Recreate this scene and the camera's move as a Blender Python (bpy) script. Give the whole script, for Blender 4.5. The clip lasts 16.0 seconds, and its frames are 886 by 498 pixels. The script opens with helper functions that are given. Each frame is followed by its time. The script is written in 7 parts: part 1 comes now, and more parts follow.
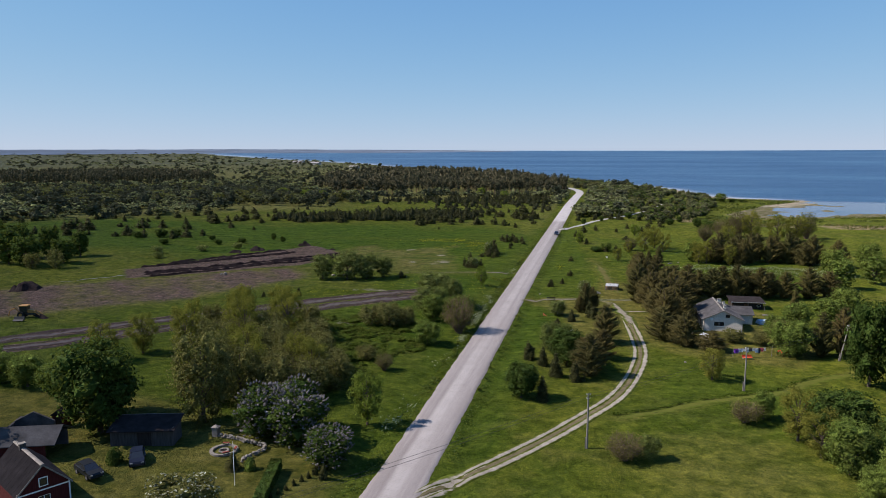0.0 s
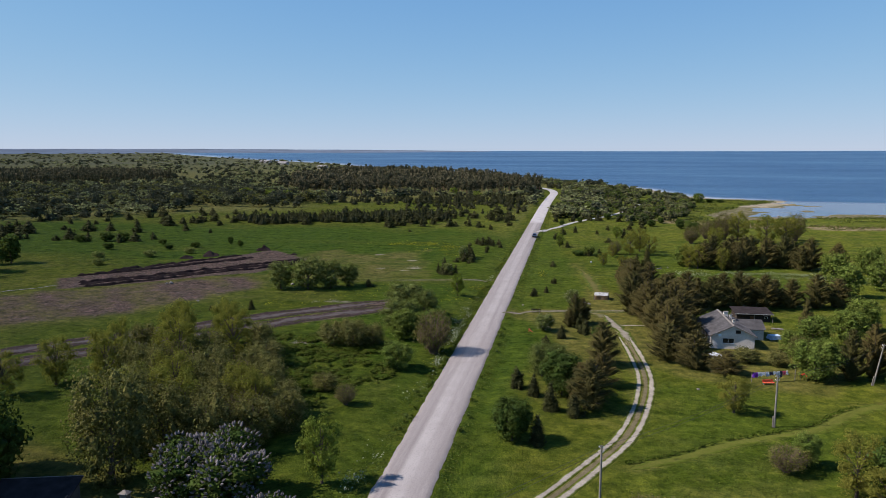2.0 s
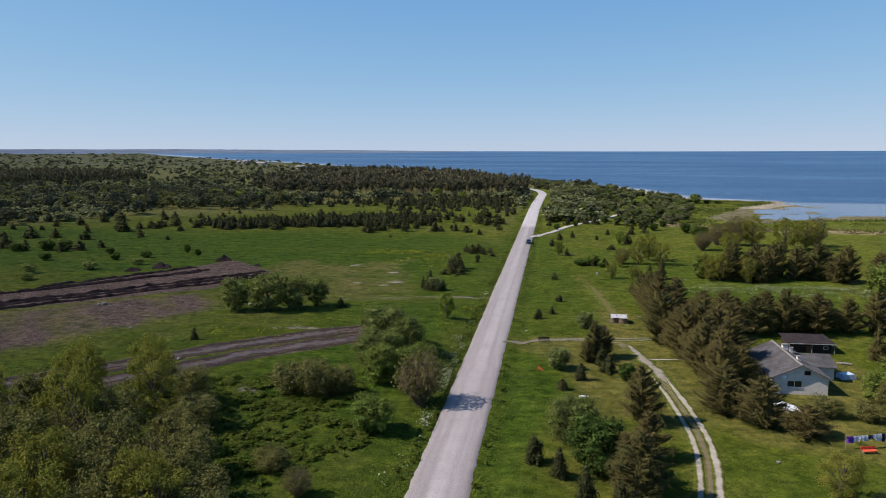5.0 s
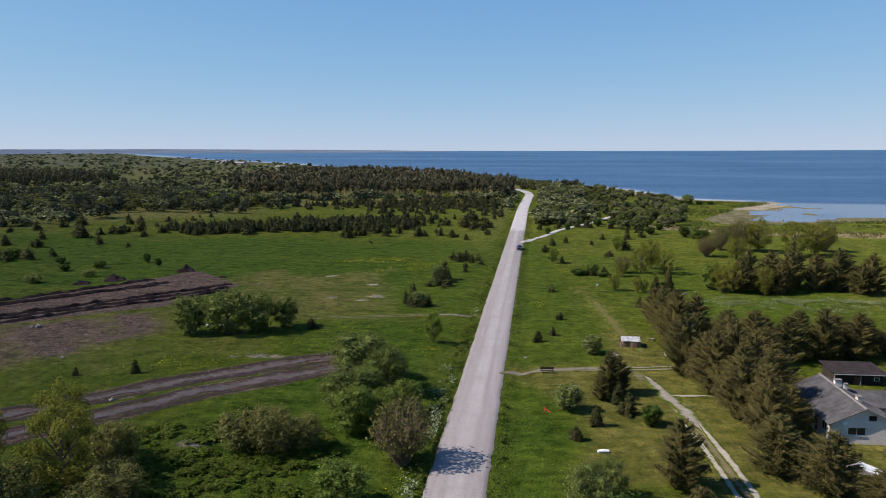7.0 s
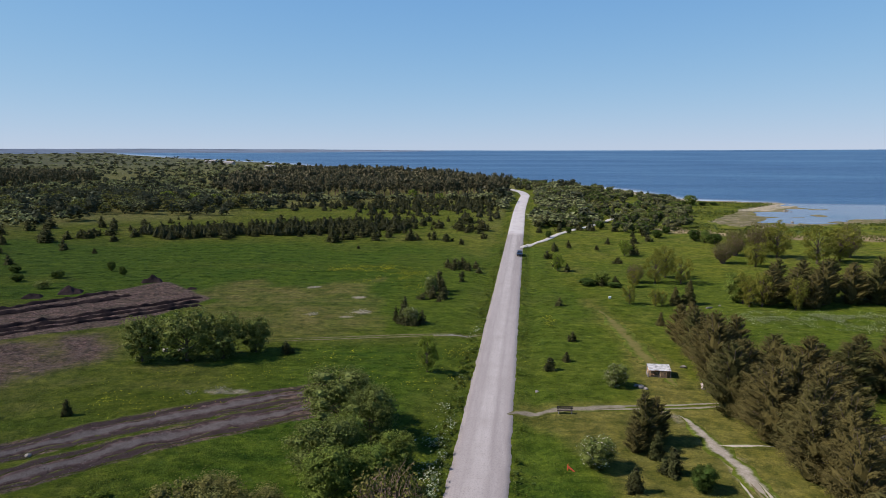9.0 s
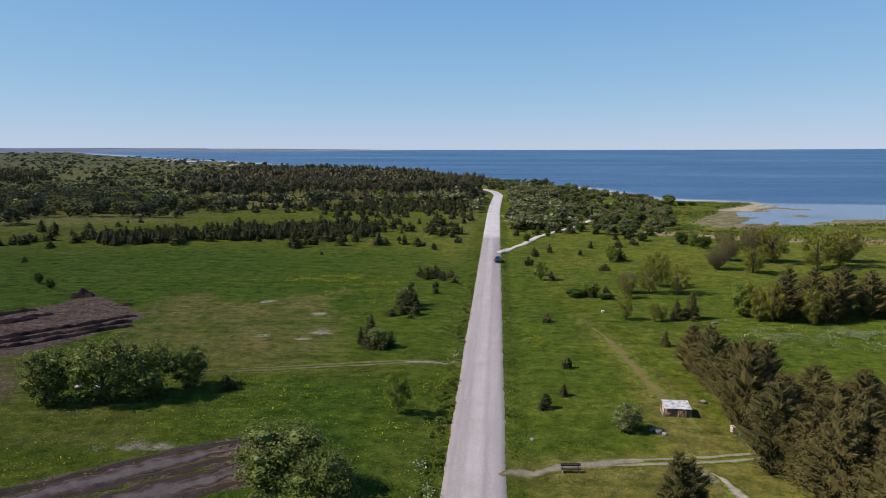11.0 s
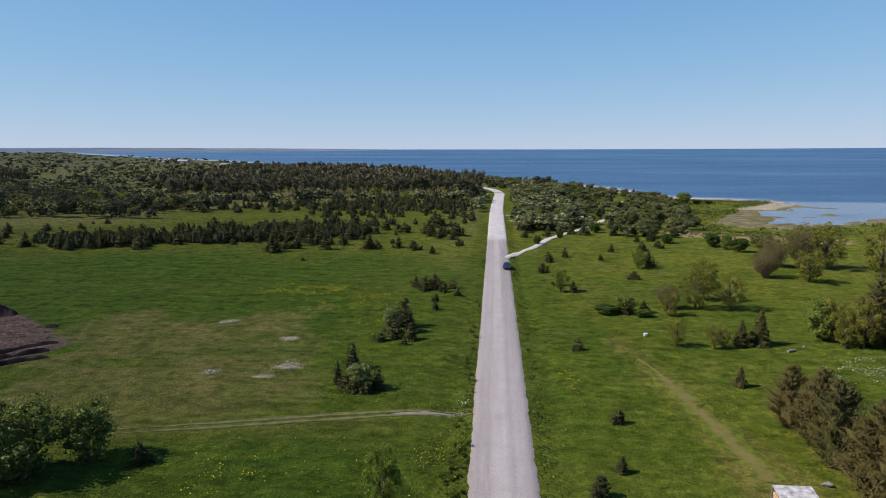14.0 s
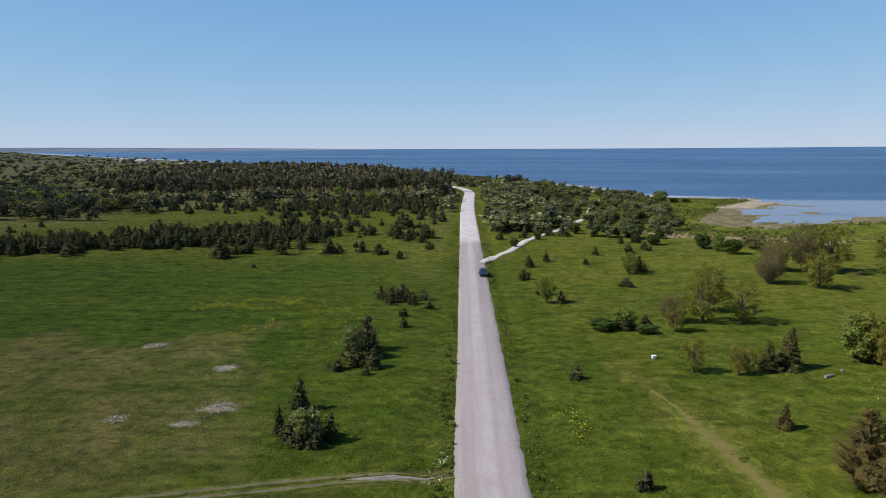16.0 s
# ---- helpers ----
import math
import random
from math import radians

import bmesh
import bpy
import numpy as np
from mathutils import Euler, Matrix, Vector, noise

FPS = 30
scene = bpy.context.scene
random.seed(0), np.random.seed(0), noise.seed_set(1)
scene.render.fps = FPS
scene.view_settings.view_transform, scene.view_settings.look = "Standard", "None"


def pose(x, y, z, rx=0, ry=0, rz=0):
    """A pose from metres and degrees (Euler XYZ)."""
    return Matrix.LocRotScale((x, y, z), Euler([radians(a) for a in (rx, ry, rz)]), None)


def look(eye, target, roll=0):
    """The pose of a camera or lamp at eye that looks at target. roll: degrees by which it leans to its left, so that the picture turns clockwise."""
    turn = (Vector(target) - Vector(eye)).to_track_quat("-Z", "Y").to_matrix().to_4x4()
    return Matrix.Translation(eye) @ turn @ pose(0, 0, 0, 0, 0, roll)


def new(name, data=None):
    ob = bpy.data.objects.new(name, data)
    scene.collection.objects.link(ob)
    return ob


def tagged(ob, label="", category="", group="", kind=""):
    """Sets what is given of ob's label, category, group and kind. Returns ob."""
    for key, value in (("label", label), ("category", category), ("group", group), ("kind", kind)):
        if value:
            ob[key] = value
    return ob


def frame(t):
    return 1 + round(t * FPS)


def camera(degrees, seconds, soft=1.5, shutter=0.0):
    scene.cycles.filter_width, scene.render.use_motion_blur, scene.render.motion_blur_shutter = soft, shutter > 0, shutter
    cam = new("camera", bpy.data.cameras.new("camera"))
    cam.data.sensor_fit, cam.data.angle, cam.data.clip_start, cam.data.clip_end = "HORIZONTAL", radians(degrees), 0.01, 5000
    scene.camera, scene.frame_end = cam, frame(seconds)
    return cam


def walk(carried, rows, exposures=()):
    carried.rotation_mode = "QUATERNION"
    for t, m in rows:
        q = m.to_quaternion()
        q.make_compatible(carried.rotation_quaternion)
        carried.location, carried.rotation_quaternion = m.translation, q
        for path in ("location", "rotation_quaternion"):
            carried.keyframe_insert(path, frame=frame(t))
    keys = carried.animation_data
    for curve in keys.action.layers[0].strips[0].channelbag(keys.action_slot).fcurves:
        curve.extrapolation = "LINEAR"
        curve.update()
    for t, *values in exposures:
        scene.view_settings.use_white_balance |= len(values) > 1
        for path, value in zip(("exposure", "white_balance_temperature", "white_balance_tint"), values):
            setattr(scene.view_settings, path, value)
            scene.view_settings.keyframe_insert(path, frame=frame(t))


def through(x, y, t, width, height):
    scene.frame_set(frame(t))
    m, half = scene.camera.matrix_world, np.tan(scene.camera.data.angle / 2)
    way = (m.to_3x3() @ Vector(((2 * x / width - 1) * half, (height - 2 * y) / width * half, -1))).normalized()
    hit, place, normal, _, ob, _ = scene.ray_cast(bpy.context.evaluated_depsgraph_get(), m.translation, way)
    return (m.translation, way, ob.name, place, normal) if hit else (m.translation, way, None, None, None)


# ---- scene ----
cam = camera(64.5, 16.0, 0.8)
METRES, EYE, TILT, LEAN, TURN = 155.24, 38.2, 0.0, -0.85, 13.2
ROWS = [
    (0.0, 0.0, 0.0, 0.0, -0.14, -8.24, 0.95),
    (0.5, -0.0004, 0.0317, -0.0028, -0.75, -8.26, 0.91),
    (1.0, -0.0009, 0.063, -0.0051, -1.34, -8.27, 0.88),
    (1.5, -0.0014, 0.0942, -0.0068, -1.94, -8.26, 0.86),
    (2.0, -0.0017, 0.1254, -0.0089, -2.55, -8.25, 0.82),
    (2.5, -0.0019, 0.1567, -0.0106, -2.77, -8.24, 0.8),
    (3.0, -0.0018, 0.1882, -0.0126, -2.77, -8.23, 0.79),
    (3.5, -0.0015, 0.2193, -0.0142, -2.77, -8.24, 0.79),
    (4.0, -0.0009, 0.2507, -0.0158, -3.15, -8.24, 0.8),
    (6.5, 0.0051, 0.406, -0.0191, -5.06, -8.26, 0.88),
    (7.0, 0.0069, 0.437, -0.0194, -5.43, -8.28, 0.89),
    (7.5, 0.0086, 0.4679, -0.0198, -5.78, -8.29, 0.89),
    (8.0, 0.0103, 0.4969, -0.0205, -6.08, -8.3, 0.88),
    (8.5, 0.0124, 0.5279, -0.022, -6.1, -8.31, 0.89),
    (9.0, 0.0145, 0.5591, -0.0236, -6.1, -8.32, 0.88),
    (11.5, 0.0287, 0.7139, -0.0317, -8.86, -8.39, 0.85),
    (12.0, 0.0322, 0.7448, -0.035, -8.85, -8.38, 0.87),
    (12.5, 0.0357, 0.7761, -0.0387, -8.84, -8.39, 0.87),
    (13.0, 0.0394, 0.8074, -0.0421, -8.84, -8.39, 0.86),
    (13.5, 0.0436, 0.8388, -0.0455, -8.84, -8.39, 0.88),
    (14.0, 0.0477, 0.87, -0.0487, -8.85, -8.4, 0.91),
    (14.5, 0.0523, 0.9015, -0.0518, -9.19, -8.39, 0.92),
    (15.0, 0.0566, 0.9325, -0.0543, -9.97, -8.42, 0.94),
    (15.5, 0.0611, 0.9636, -0.0567, -10.91, -8.43, 0.96),
    (16.0, 0.0655, 0.9942, -0.0598, -11.52, -8.46, 0.96),
]
walk(cam, [(t, pose(0, 0, EYE, TILT, LEAN, TURN) @ pose(METRES * x, METRES * y, METRES * z, 90 + pitch, roll, yaw)) for t, x, y, z, yaw, pitch, roll in ROWS],
     [(0.0, 0.5, 6400, 17), (16.0, 0.5, 6400, 17)])

# world and sun: clear early-summer sky, sun on the land side
SUN_ELEV, SUN_FROM = 43.0, (-0.98, -0.20)
world = bpy.data.worlds.new("sky")
scene.world = world
world.use_nodes = True
wn = world.node_tree
wn.nodes.clear()
sky = wn.nodes.new("ShaderNodeTexSky")
sky.sky_type = "NISHITA"
sky.sun_disc = False
sky.sun_elevation = radians(SUN_ELEV)
sky.sun_rotation = math.atan2(SUN_FROM[0], SUN_FROM[1])
sky.air_density, sky.dust_density, sky.ozone_density = 0.55, 0.0, 3.2
wbg = wn.nodes.new("ShaderNodeBackground")
wbg.inputs["Strength"].default_value = 0.0905
wout = wn.nodes.new("ShaderNodeOutputWorld")
# the sky's colour evens out towards the hazy horizon
even = wn.nodes.new("ShaderNodeVectorMath")
even.operation = "MULTIPLY_ADD"
even.inputs[1].default_value = (0.152, 0.163, 0.156)
even.inputs[2].default_value = (0.70, 0.361, 0.160)
wn.links.new(sky.outputs[0], even.inputs[0])
clear = wn.nodes.new("ShaderNodeVectorMath")
clear.operation = "DIVIDE"
wn.links.new(sky.outputs[0], clear.inputs[0])
wn.links.new(even.outputs[0], clear.inputs[1])
wn.links.new(clear.outputs[0], wbg.inputs[0])
wn.links.new(wbg.outputs[0], wout.inputs[0])

sun_data = bpy.data.lights.new("sun", "SUN")
sun_data.energy, sun_data.angle, sun_data.color = 5.0, radians(0.53), (1.0, 0.94, 0.84)
sun = new("sun", sun_data)
_c = math.cos(radians(SUN_ELEV))
sun.matrix_world = look((SUN_FROM[0] * _c * 300, SUN_FROM[1] * _c * 300, 300 * math.sin(radians(SUN_ELEV))), (0, 0, 0))

# ---- materials ----
class Nodes:
    """A small builder of node materials."""

    def __init__(self, name):
        self.mat = bpy.data.materials.new(name)
        self.mat.use_nodes = True
        self.t = self.mat.node_tree
        self.t.nodes.clear()
        self.out = self.t.nodes.new("ShaderNodeOutputMaterial")

    def n(self, kind, **kw):
        node = self.t.nodes.new("ShaderNode" + kind)
        if "operation" in kw:
            node.operation = kw["operation"]
        if "attribute_name" in kw:
            node.attribute_name = kw["attribute_name"]
        if "data_type" in kw:
            node.data_type = kw["data_type"]
        if "blend_type" in kw:
            node.blend_type = kw["blend_type"]
        return node

    def put(self, value, socket):
        if hasattr(value, "is_output"):
            self.t.links.new(value, socket)
        elif isinstance(value, (tuple, list)):
            socket.default_value = (*value, 1.0) if len(value) == 3 and len(socket.default_value) == 4 else value
        else:
            socket.default_value = value

    def pos(self):
        return self.n("NewGeometry").outputs["Position"]

    def noise(self, scale, detail=4.0, rough=0.55, vec=None, stretch=None):
        vec = vec or self.pos()
        if stretch:
            m = self.n("Mapping")
            self.put(vec, m.inputs["Vector"])
            m.inputs["Scale"].default_value = stretch
            vec = m.outputs[0]
        node = self.n("TexNoise")
        self.put(vec, node.inputs["Vector"])
        self.put(scale, node.inputs["Scale"])
        self.put(detail, node.inputs["Detail"])
        self.put(rough, node.inputs["Roughness"])
        return node.outputs["Fac"]

    def step(self, value, a, b, lo=0.0, hi=1.0):
        node = self.n("MapRange")
        for v, s in zip((value, a, b, lo, hi), node.inputs):
            self.put(v, s)
        return node.outputs[0]

    def mix(self, f, a, b, how="MIX"):
        node = self.n("Mix", data_type="RGBA", blend_type=how)
        self.put(f, node.inputs[0])
        self.put(a, node.inputs[6])
        self.put(b, node.inputs[7])
        return node.outputs[2]

    def math(self, op, a, b=0.0):
        node = self.n("Math", operation=op)
        self.put(a, node.inputs[0])
        self.put(b, node.inputs[1])
        return node.outputs[0]

    def attr(self, name):
        sep = self.n("SeparateColor")
        self.put(self.n("Attribute", attribute_name=name).outputs["Color"], sep.inputs[0])
        return sep.outputs

    def bump(self, height, strength=0.5, distance=0.05):
        node = self.n("Bump")
        self.put(strength, node.inputs["Strength"])
        self.put(distance, node.inputs["Distance"])
        self.put(height, node.inputs["Height"])
        return node.outputs[0]

    def surface(self, color, rough=0.8, metal=0.0, normal=None, spec=0.3, alpha=None):
        p = self.n("BsdfPrincipled")
        self.put(color, p.inputs["Base Color"])
        self.put(rough, p.inputs["Roughness"])
        self.put(metal, p.inputs["Metallic"])
        self.put(spec, p.inputs["Specular IOR Level"])
        p.inputs["Diffuse Roughness"].default_value = 1.0 if isinstance(rough, float) and rough > 0.9 else 0.0
        if normal:
            self.put(normal, p.inputs["Normal"])
        self.t.links.new(p.outputs[0], self.out.inputs[0])
        return self.mat


def plain(name, color, rough=0.7, metal=0.0, scale=3.0, vary=0.35, bump=0.3, spec=0.3, stretch=None, tint=None):
    """A surface with a fine grain and broader stains round one colour."""
    m = Nodes(name)
    dark = tuple(c * (1 - vary) for c in color)
    light = tint or tuple(min(1, c * (1 + vary * 0.6)) for c in color)
    broad = m.step(m.noise(scale, 5, stretch=stretch), 0.3, 0.7)
    fine = m.noise(scale * 9, 3, stretch=stretch)
    col = m.mix(broad, dark, light)
    col = m.mix(m.step(fine, 0.35, 0.7, 0.0, 0.35), col, tuple(c * 0.6 for c in color))
    return m.surface(col, rough, metal, m.bump(fine, bump, 0.02), spec)


def leaf_material(name, a, b, c, through=0.24, tone=0.16, clumps=0.46, glow=(0.17, 0.21, 0.025)):
    """Foliage: colour varies from plant to plant, over the place and from leaf to leaf."""
    m = Nodes(name)
    plant = m.n("ObjectInfo").outputs["Random"]
    leaf = m.n("NewGeometry").outputs["Random Per Island"]
    where = m.step(m.noise(0.35, 3), 0.35, 0.65)
    col = m.mix(plant, a, b)
    col = m.mix(m.math("MULTIPLY", where, 0.55), col, c)
    clump = m.step(m.noise(0.9, 4, 0.65), 0.36, 0.64, 0.94 - clumps, 0.98 + clumps)
    v = m.math("MULTIPLY", clump, m.step(leaf, 0, 1, 1 - tone, 1 + tone))
    comb = m.n("CombineColor")
    for k in range(3):
        m.put(v, comb.inputs[k])
    col = m.mix(1.0, col, comb.outputs[0], "MULTIPLY")
    p = m.n("BsdfPrincipled")
    m.put(col, p.inputs["Base Color"])
    p.inputs["Roughness"].default_value = 0.75
    p.inputs["Specular IOR Level"].default_value = 0.06
    tr = m.n("BsdfTranslucent")
    m.put(m.mix(0.5, col, glow, "MIX"), tr.inputs["Color"])
    mixer = m.n("MixShader")
    mixer.inputs[0].default_value = through
    m.t.links.new(p.outputs[0], mixer.inputs[1])
    m.t.links.new(tr.outputs[0], mixer.inputs[2])
    m.t.links.new(mixer.outputs[0], m.out.inputs[0])
    return m.mat


def ground_material():
    m = Nodes("meadow")
    soil, dry, reed = m.attr("mask")[:3]
    lawn, sand, lush = m.attr("mask_b")[:3]
    broad = m.noise(0.035, 5, 0.6)
    mid = m.noise(0.22, 6, 0.65)
    fine = m.noise(1.6, 6, 0.7)
    tuft = m.noise(4.2, 4, 0.7)
    sweep = m.noise(0.5, 5, 0.6, stretch=(0.4, 1.3, 1))
    col = m.mix(m.step(broad, 0.35, 0.65), (0.074, 0.099, 0.011), (0.121, 0.133, 0.018))
    col = m.mix(m.step(mid, 0.42, 0.72, 0, 0.6), col, (0.140, 0.146, 0.023))
    col = m.mix(m.step(m.noise(0.09, 5, 0.6), 0.5, 0.7, 0, 0.6), col, (0.052, 0.083, 0.011))
    col = m.mix(m.step(m.noise(0.055, 6, 0.7), 0.5, 0.64, 0, 0.34), col, (0.148, 0.125, 0.041))
    col = m.mix(m.math("MULTIPLY", lush, 0.92), col, m.mix(m.step(m.noise(0.3, 6, 0.7, stretch=(0.35, 1.2, 1)), 0.38, 0.64), (0.034, 0.072, 0.008), (0.082, 0.123, 0.013)))
    col = m.mix(m.attr("mask_c")[0], col, m.mix(m.step(mid, 0.35, 0.65), (0.138, 0.139, 0.038), (0.189, 0.165, 0.065)))
    # far ground: haze of distance put into the base colour
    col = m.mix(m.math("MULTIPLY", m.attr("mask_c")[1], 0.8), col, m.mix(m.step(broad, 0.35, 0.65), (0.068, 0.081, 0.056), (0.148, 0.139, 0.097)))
    col = m.mix(m.math("MULTIPLY", m.attr("mask_c")[2], m.step(mid, 0.3, 0.6, 0.4, 0.8)), col, (0.217, 0.161, 0.058))
    ragged = m.math("ADD", m.math("MULTIPLY", mid, 0.5), m.math("MULTIPLY", fine, 0.35))

    def cut(mask, soft=0.12):
        return m.step(m.math("ADD", mask, m.math("SUBTRACT", ragged, 0.42)), 0.5 - soft, 0.5 + soft)

    col = m.mix(m.math("MULTIPLY", cut(lawn, 0.3), 0.8), col, m.mix(m.step(mid, 0.38, 0.62), (0.176, 0.150, 0.044), (0.116, 0.112, 0.026)))
    dryc = m.mix(m.step(mid, 0.35, 0.65), (0.182, 0.150, 0.056), (0.122, 0.124, 0.030))
    col = m.mix(m.math("MULTIPLY", cut(dry, 0.3), m.step(m.noise(0.12, 5, 0.6), 0.35, 0.6, 0.4, 0.92)), col, dryc)
    reedc = m.mix(m.step(fine, 0.3, 0.7), (0.36, 0.270, 0.180), (0.25, 0.20, 0.115))
    col = m.mix(cut(reed, 0.2), col, reedc)
    soilc = m.mix(m.step(fine, 0.42, 0.6), (0.084, 0.054, 0.048), (0.200, 0.138, 0.120))
    soilc = m.mix(m.step(mid, 0.5, 0.7, 0, 0.6), soilc, (0.15, 0.118, 0.09))
    col = m.mix(cut(soil), col, soilc)
    col = m.mix(cut(sand, 0.15), col, m.mix(m.step(fine, 0.38, 0.62), (0.46, 0.40, 0.33), (0.19, 0.15, 0.105)))

    def speck(amount, tone):
        nonlocal col
        col = m.mix(amount, col, m.mix(1.0, col, tone, "MULTIPLY"))

    speck(m.step(m.noise(0.75, 6, 0.7), 0.46, 0.62, 0.0, 0.9), (1.5, 1.38, 1.25))
    speck(m.step(m.noise(0.45, 7, 0.72), 0.46, 0.60, 0.0, 0.85), (0.50, 0.58, 0.52))
    speck(m.step(sweep, 0.47, 0.60, 0.0, 0.35), (0.55, 0.62, 0.5))
    speck(m.step(tuft, 0.44, 0.62, 0.0, 0.45), (0.50, 0.54, 0.5))
    speck(m.step(m.noise(1.9, 5, 0.7), 0.50, 0.66, 0.0, 0.45), (1.40, 1.32, 1.15))
    speck(m.step(m.noise(0.2, 5, 0.65), 0.46, 0.62, 0.0, 0.6), (0.55, 0.62, 0.5))
    h = m.math("ADD", m.math("MULTIPLY", fine, 1.0), m.math("MULTIPLY", tuft, 0.5))
    return m.surface(col, 0.95, 0, m.bump(h, 1.0, 0.6), 0.03)


def road_material():
    """Dusty dressed gravel: a pale strip worn along the middle, darker sides, rough edges, whiter beyond the shore lane."""
    m = Nodes("gravel_road")
    lane = m.attr("lane")[0]
    along = m.noise(1.0, 3, 0.5, stretch=(0.5, 0.008, 1))
    blot = m.noise(0.25, 6, 0.65)
    grit = m.noise(14, 4, 0.7)
    drift = m.noise(0.3, 4, 0.6, stretch=(1, 0.05, 1))
    col = m.mix(m.step(along, 0.3, 0.7), (0.150, 0.127, 0.118), (0.240, 0.212, 0.198))
    worn = m.math("MULTIPLY", m.step(m.math("ABSOLUTE", m.math("SUBTRACT", m.math("ADD", lane, m.math("MULTIPLY", m.math("SUBTRACT", drift, 0.5), 0.16)), 0.47)), 0.20, 0.08), m.step(drift, 0.3, 0.6, 0.35, 0.9))
    col = m.mix(worn, col, (0.345, 0.315, 0.293))
    for at, wide in ((0.22, 0.05), (0.73, 0.05)):
        wheel = m.step(m.math("ABSOLUTE", m.math("SUBTRACT", lane, at)), wide + 0.04, wide - 0.02, 0.0, 0.35)
        col = m.mix(m.math("MULTIPLY", wheel, m.step(along, 0.35, 0.6)), col, (0.29, 0.262, 0.245))
    edge = m.step(m.math("ABSOLUTE", m.math("SUBTRACT", lane, 0.5)), 0.43, 0.49, 0.0, 0.8)
    col = m.mix(m.math("MULTIPLY", edge, m.step(m.noise(0.9, 5, 0.7), 0.35, 0.6)), col, (0.135, 0.115, 0.088))
    col = m.mix(m.step(blot, 0.42, 0.68, 0, 0.5), col, (0.19, 0.165, 0.152))
    col = m.mix(m.step(m.noise(1.2, 6, 0.7, stretch=(1, 0.06, 1)), 0.5, 0.68, 0, 0.4), col, (0.33, 0.30, 0.28))
    col = m.mix(m.step(grit, 0.35, 0.7, 0, 0.45), col, (0.36, 0.325, 0.305))
    col = m.mix(m.step(m.noise(5, 5, 0.75), 0.5, 0.66, 0, 0.5), col, (0.14, 0.122, 0.116))
    sep = m.n("SeparateXYZ")
    m.put(m.pos(), sep.inputs[0])
    col = m.mix(m.step(sep.outputs[1], 362, 374, 0, 0.75), col, m.mix(m.step(blot, 0.4, 0.65), (0.46, 0.43, 0.41), (0.34, 0.315, 0.30)))
    return m.surface(col, 0.9, 0, m.bump(grit, 0.4, 0.02), 0.2)


def water_material():
    m = Nodes("sea_water")
    swell = m.noise(0.10, 4, 0.6, stretch=(1, 1.6, 1))
    rip = m.noise(0.9, 4, 0.6, stretch=(1, 1.8, 1))
    bands = m.noise(0.0014, 5, 0.62, stretch=(0.7, 2.0, 1))
    gusts = m.noise(0.008, 5, 0.62, stretch=(0.45, 2.4, 1))
    depth = m.attr("shoal")[0]
    calm = m.step(m.math("ADD", m.math("MULTIPLY", bands, 0.62), m.math("MULTIPLY", gusts, 0.38)), 0.36, 0.66)
    col = m.mix(calm, (0.009, 0.038, 0.092), (0.044, 0.098, 0.162))
    col = m.mix(depth, col, (0.115, 0.12, 0.14))
    col = m.mix(m.attr("shoal")[1], col, (0.42, 0.45, 0.46))
    col = m.mix(m.attr("shoal")[2], col, (0.035, 0.055, 0.075))
    h = m.math("ADD", m.math("MULTIPLY", swell, 1.0), m.math("MULTIPLY", rip, 0.25))
    wind = m.step(calm, 0, 1, 0.42, 0.27)
    rough = m.math("ADD", m.math("MULTIPLY", wind, m.step(depth, 0, 1, 1, 0)), m.math("MULTIPLY", depth, 0.22))
    return m.surface(col, rough, 0, m.bump(h, m.step(depth, 0, 1, 1.0, 0.08), 1.6), m.step(depth, 0, 1, 0.4, 0.5))


def way_material(name, a, b, turf=(0.070, 0.088, 0.011), cover=0.45):
    """Worn ground along a way, breaking up into grass towards its edges."""
    m = Nodes(name)
    u = m.attr("lane")[0]
    inner = m.math("SUBTRACT", 1.0, m.math("ABSOLUTE", m.math("SUBTRACT", m.math("MULTIPLY", u, 2.0), 1.0)))
    mid = m.noise(0.7, 6, 0.68)
    grit = m.noise(5.0, 5, 0.7)
    bare = m.mix(m.step(mid, 0.35, 0.65), a, b)
    bare = m.mix(m.step(grit, 0.4, 0.65, 0, 0.5), bare, tuple(c * 0.6 for c in a))
    green = m.mix(m.step(mid, 0.4, 0.62), tuple(c * 0.62 for c in turf), tuple(c * 1.2 for c in turf))
    rag = m.math("ADD", m.math("MULTIPLY", m.math("SUBTRACT", mid, 0.5), 1.0), m.math("MULTIPLY", m.math("SUBTRACT", grit, 0.5), 0.7))
    col = m.mix(m.step(m.math("ADD", inner, rag), cover - 0.18, cover + 0.18), green, bare)
    return m.surface(col, 0.95, 0, m.bump(grit, 0.5, 0.05), 0.05)


GRASS = ground_material()
ROAD = road_material()
WATER = water_material()
TRACK = way_material("limestone_gravel", (0.25, 0.215, 0.17), (0.36, 0.32, 0.265))
SOIL = plain("turned_soil", (0.044, 0.029, 0.026), 1.0, 0, 0.7, 0.5, 0.8, 0.05)
BARK = plain("bark", (0.11, 0.085, 0.065), 0.95, 0, 4, 0.4, 0.6, 0.1, stretch=(1, 1, 0.25))
# darkened leaf colour for far crown cores, painting the shade inside
INNER_SHADE = plain("crown_shade_core", (0.078, 0.078, 0.042), 1.0, 0, 1.2, 0.4, 0.3, 0.0)
TWIG = plain("reddish_twigs", (0.17, 0.12, 0.085), 0.9, 0, 4, 0.3, 0.4, 0.1)
PINE_BARK = plain("reddish_pine_bark", (0.15, 0.098, 0.075), 0.95, 0, 2, 0.3, 0.3, 0.05)
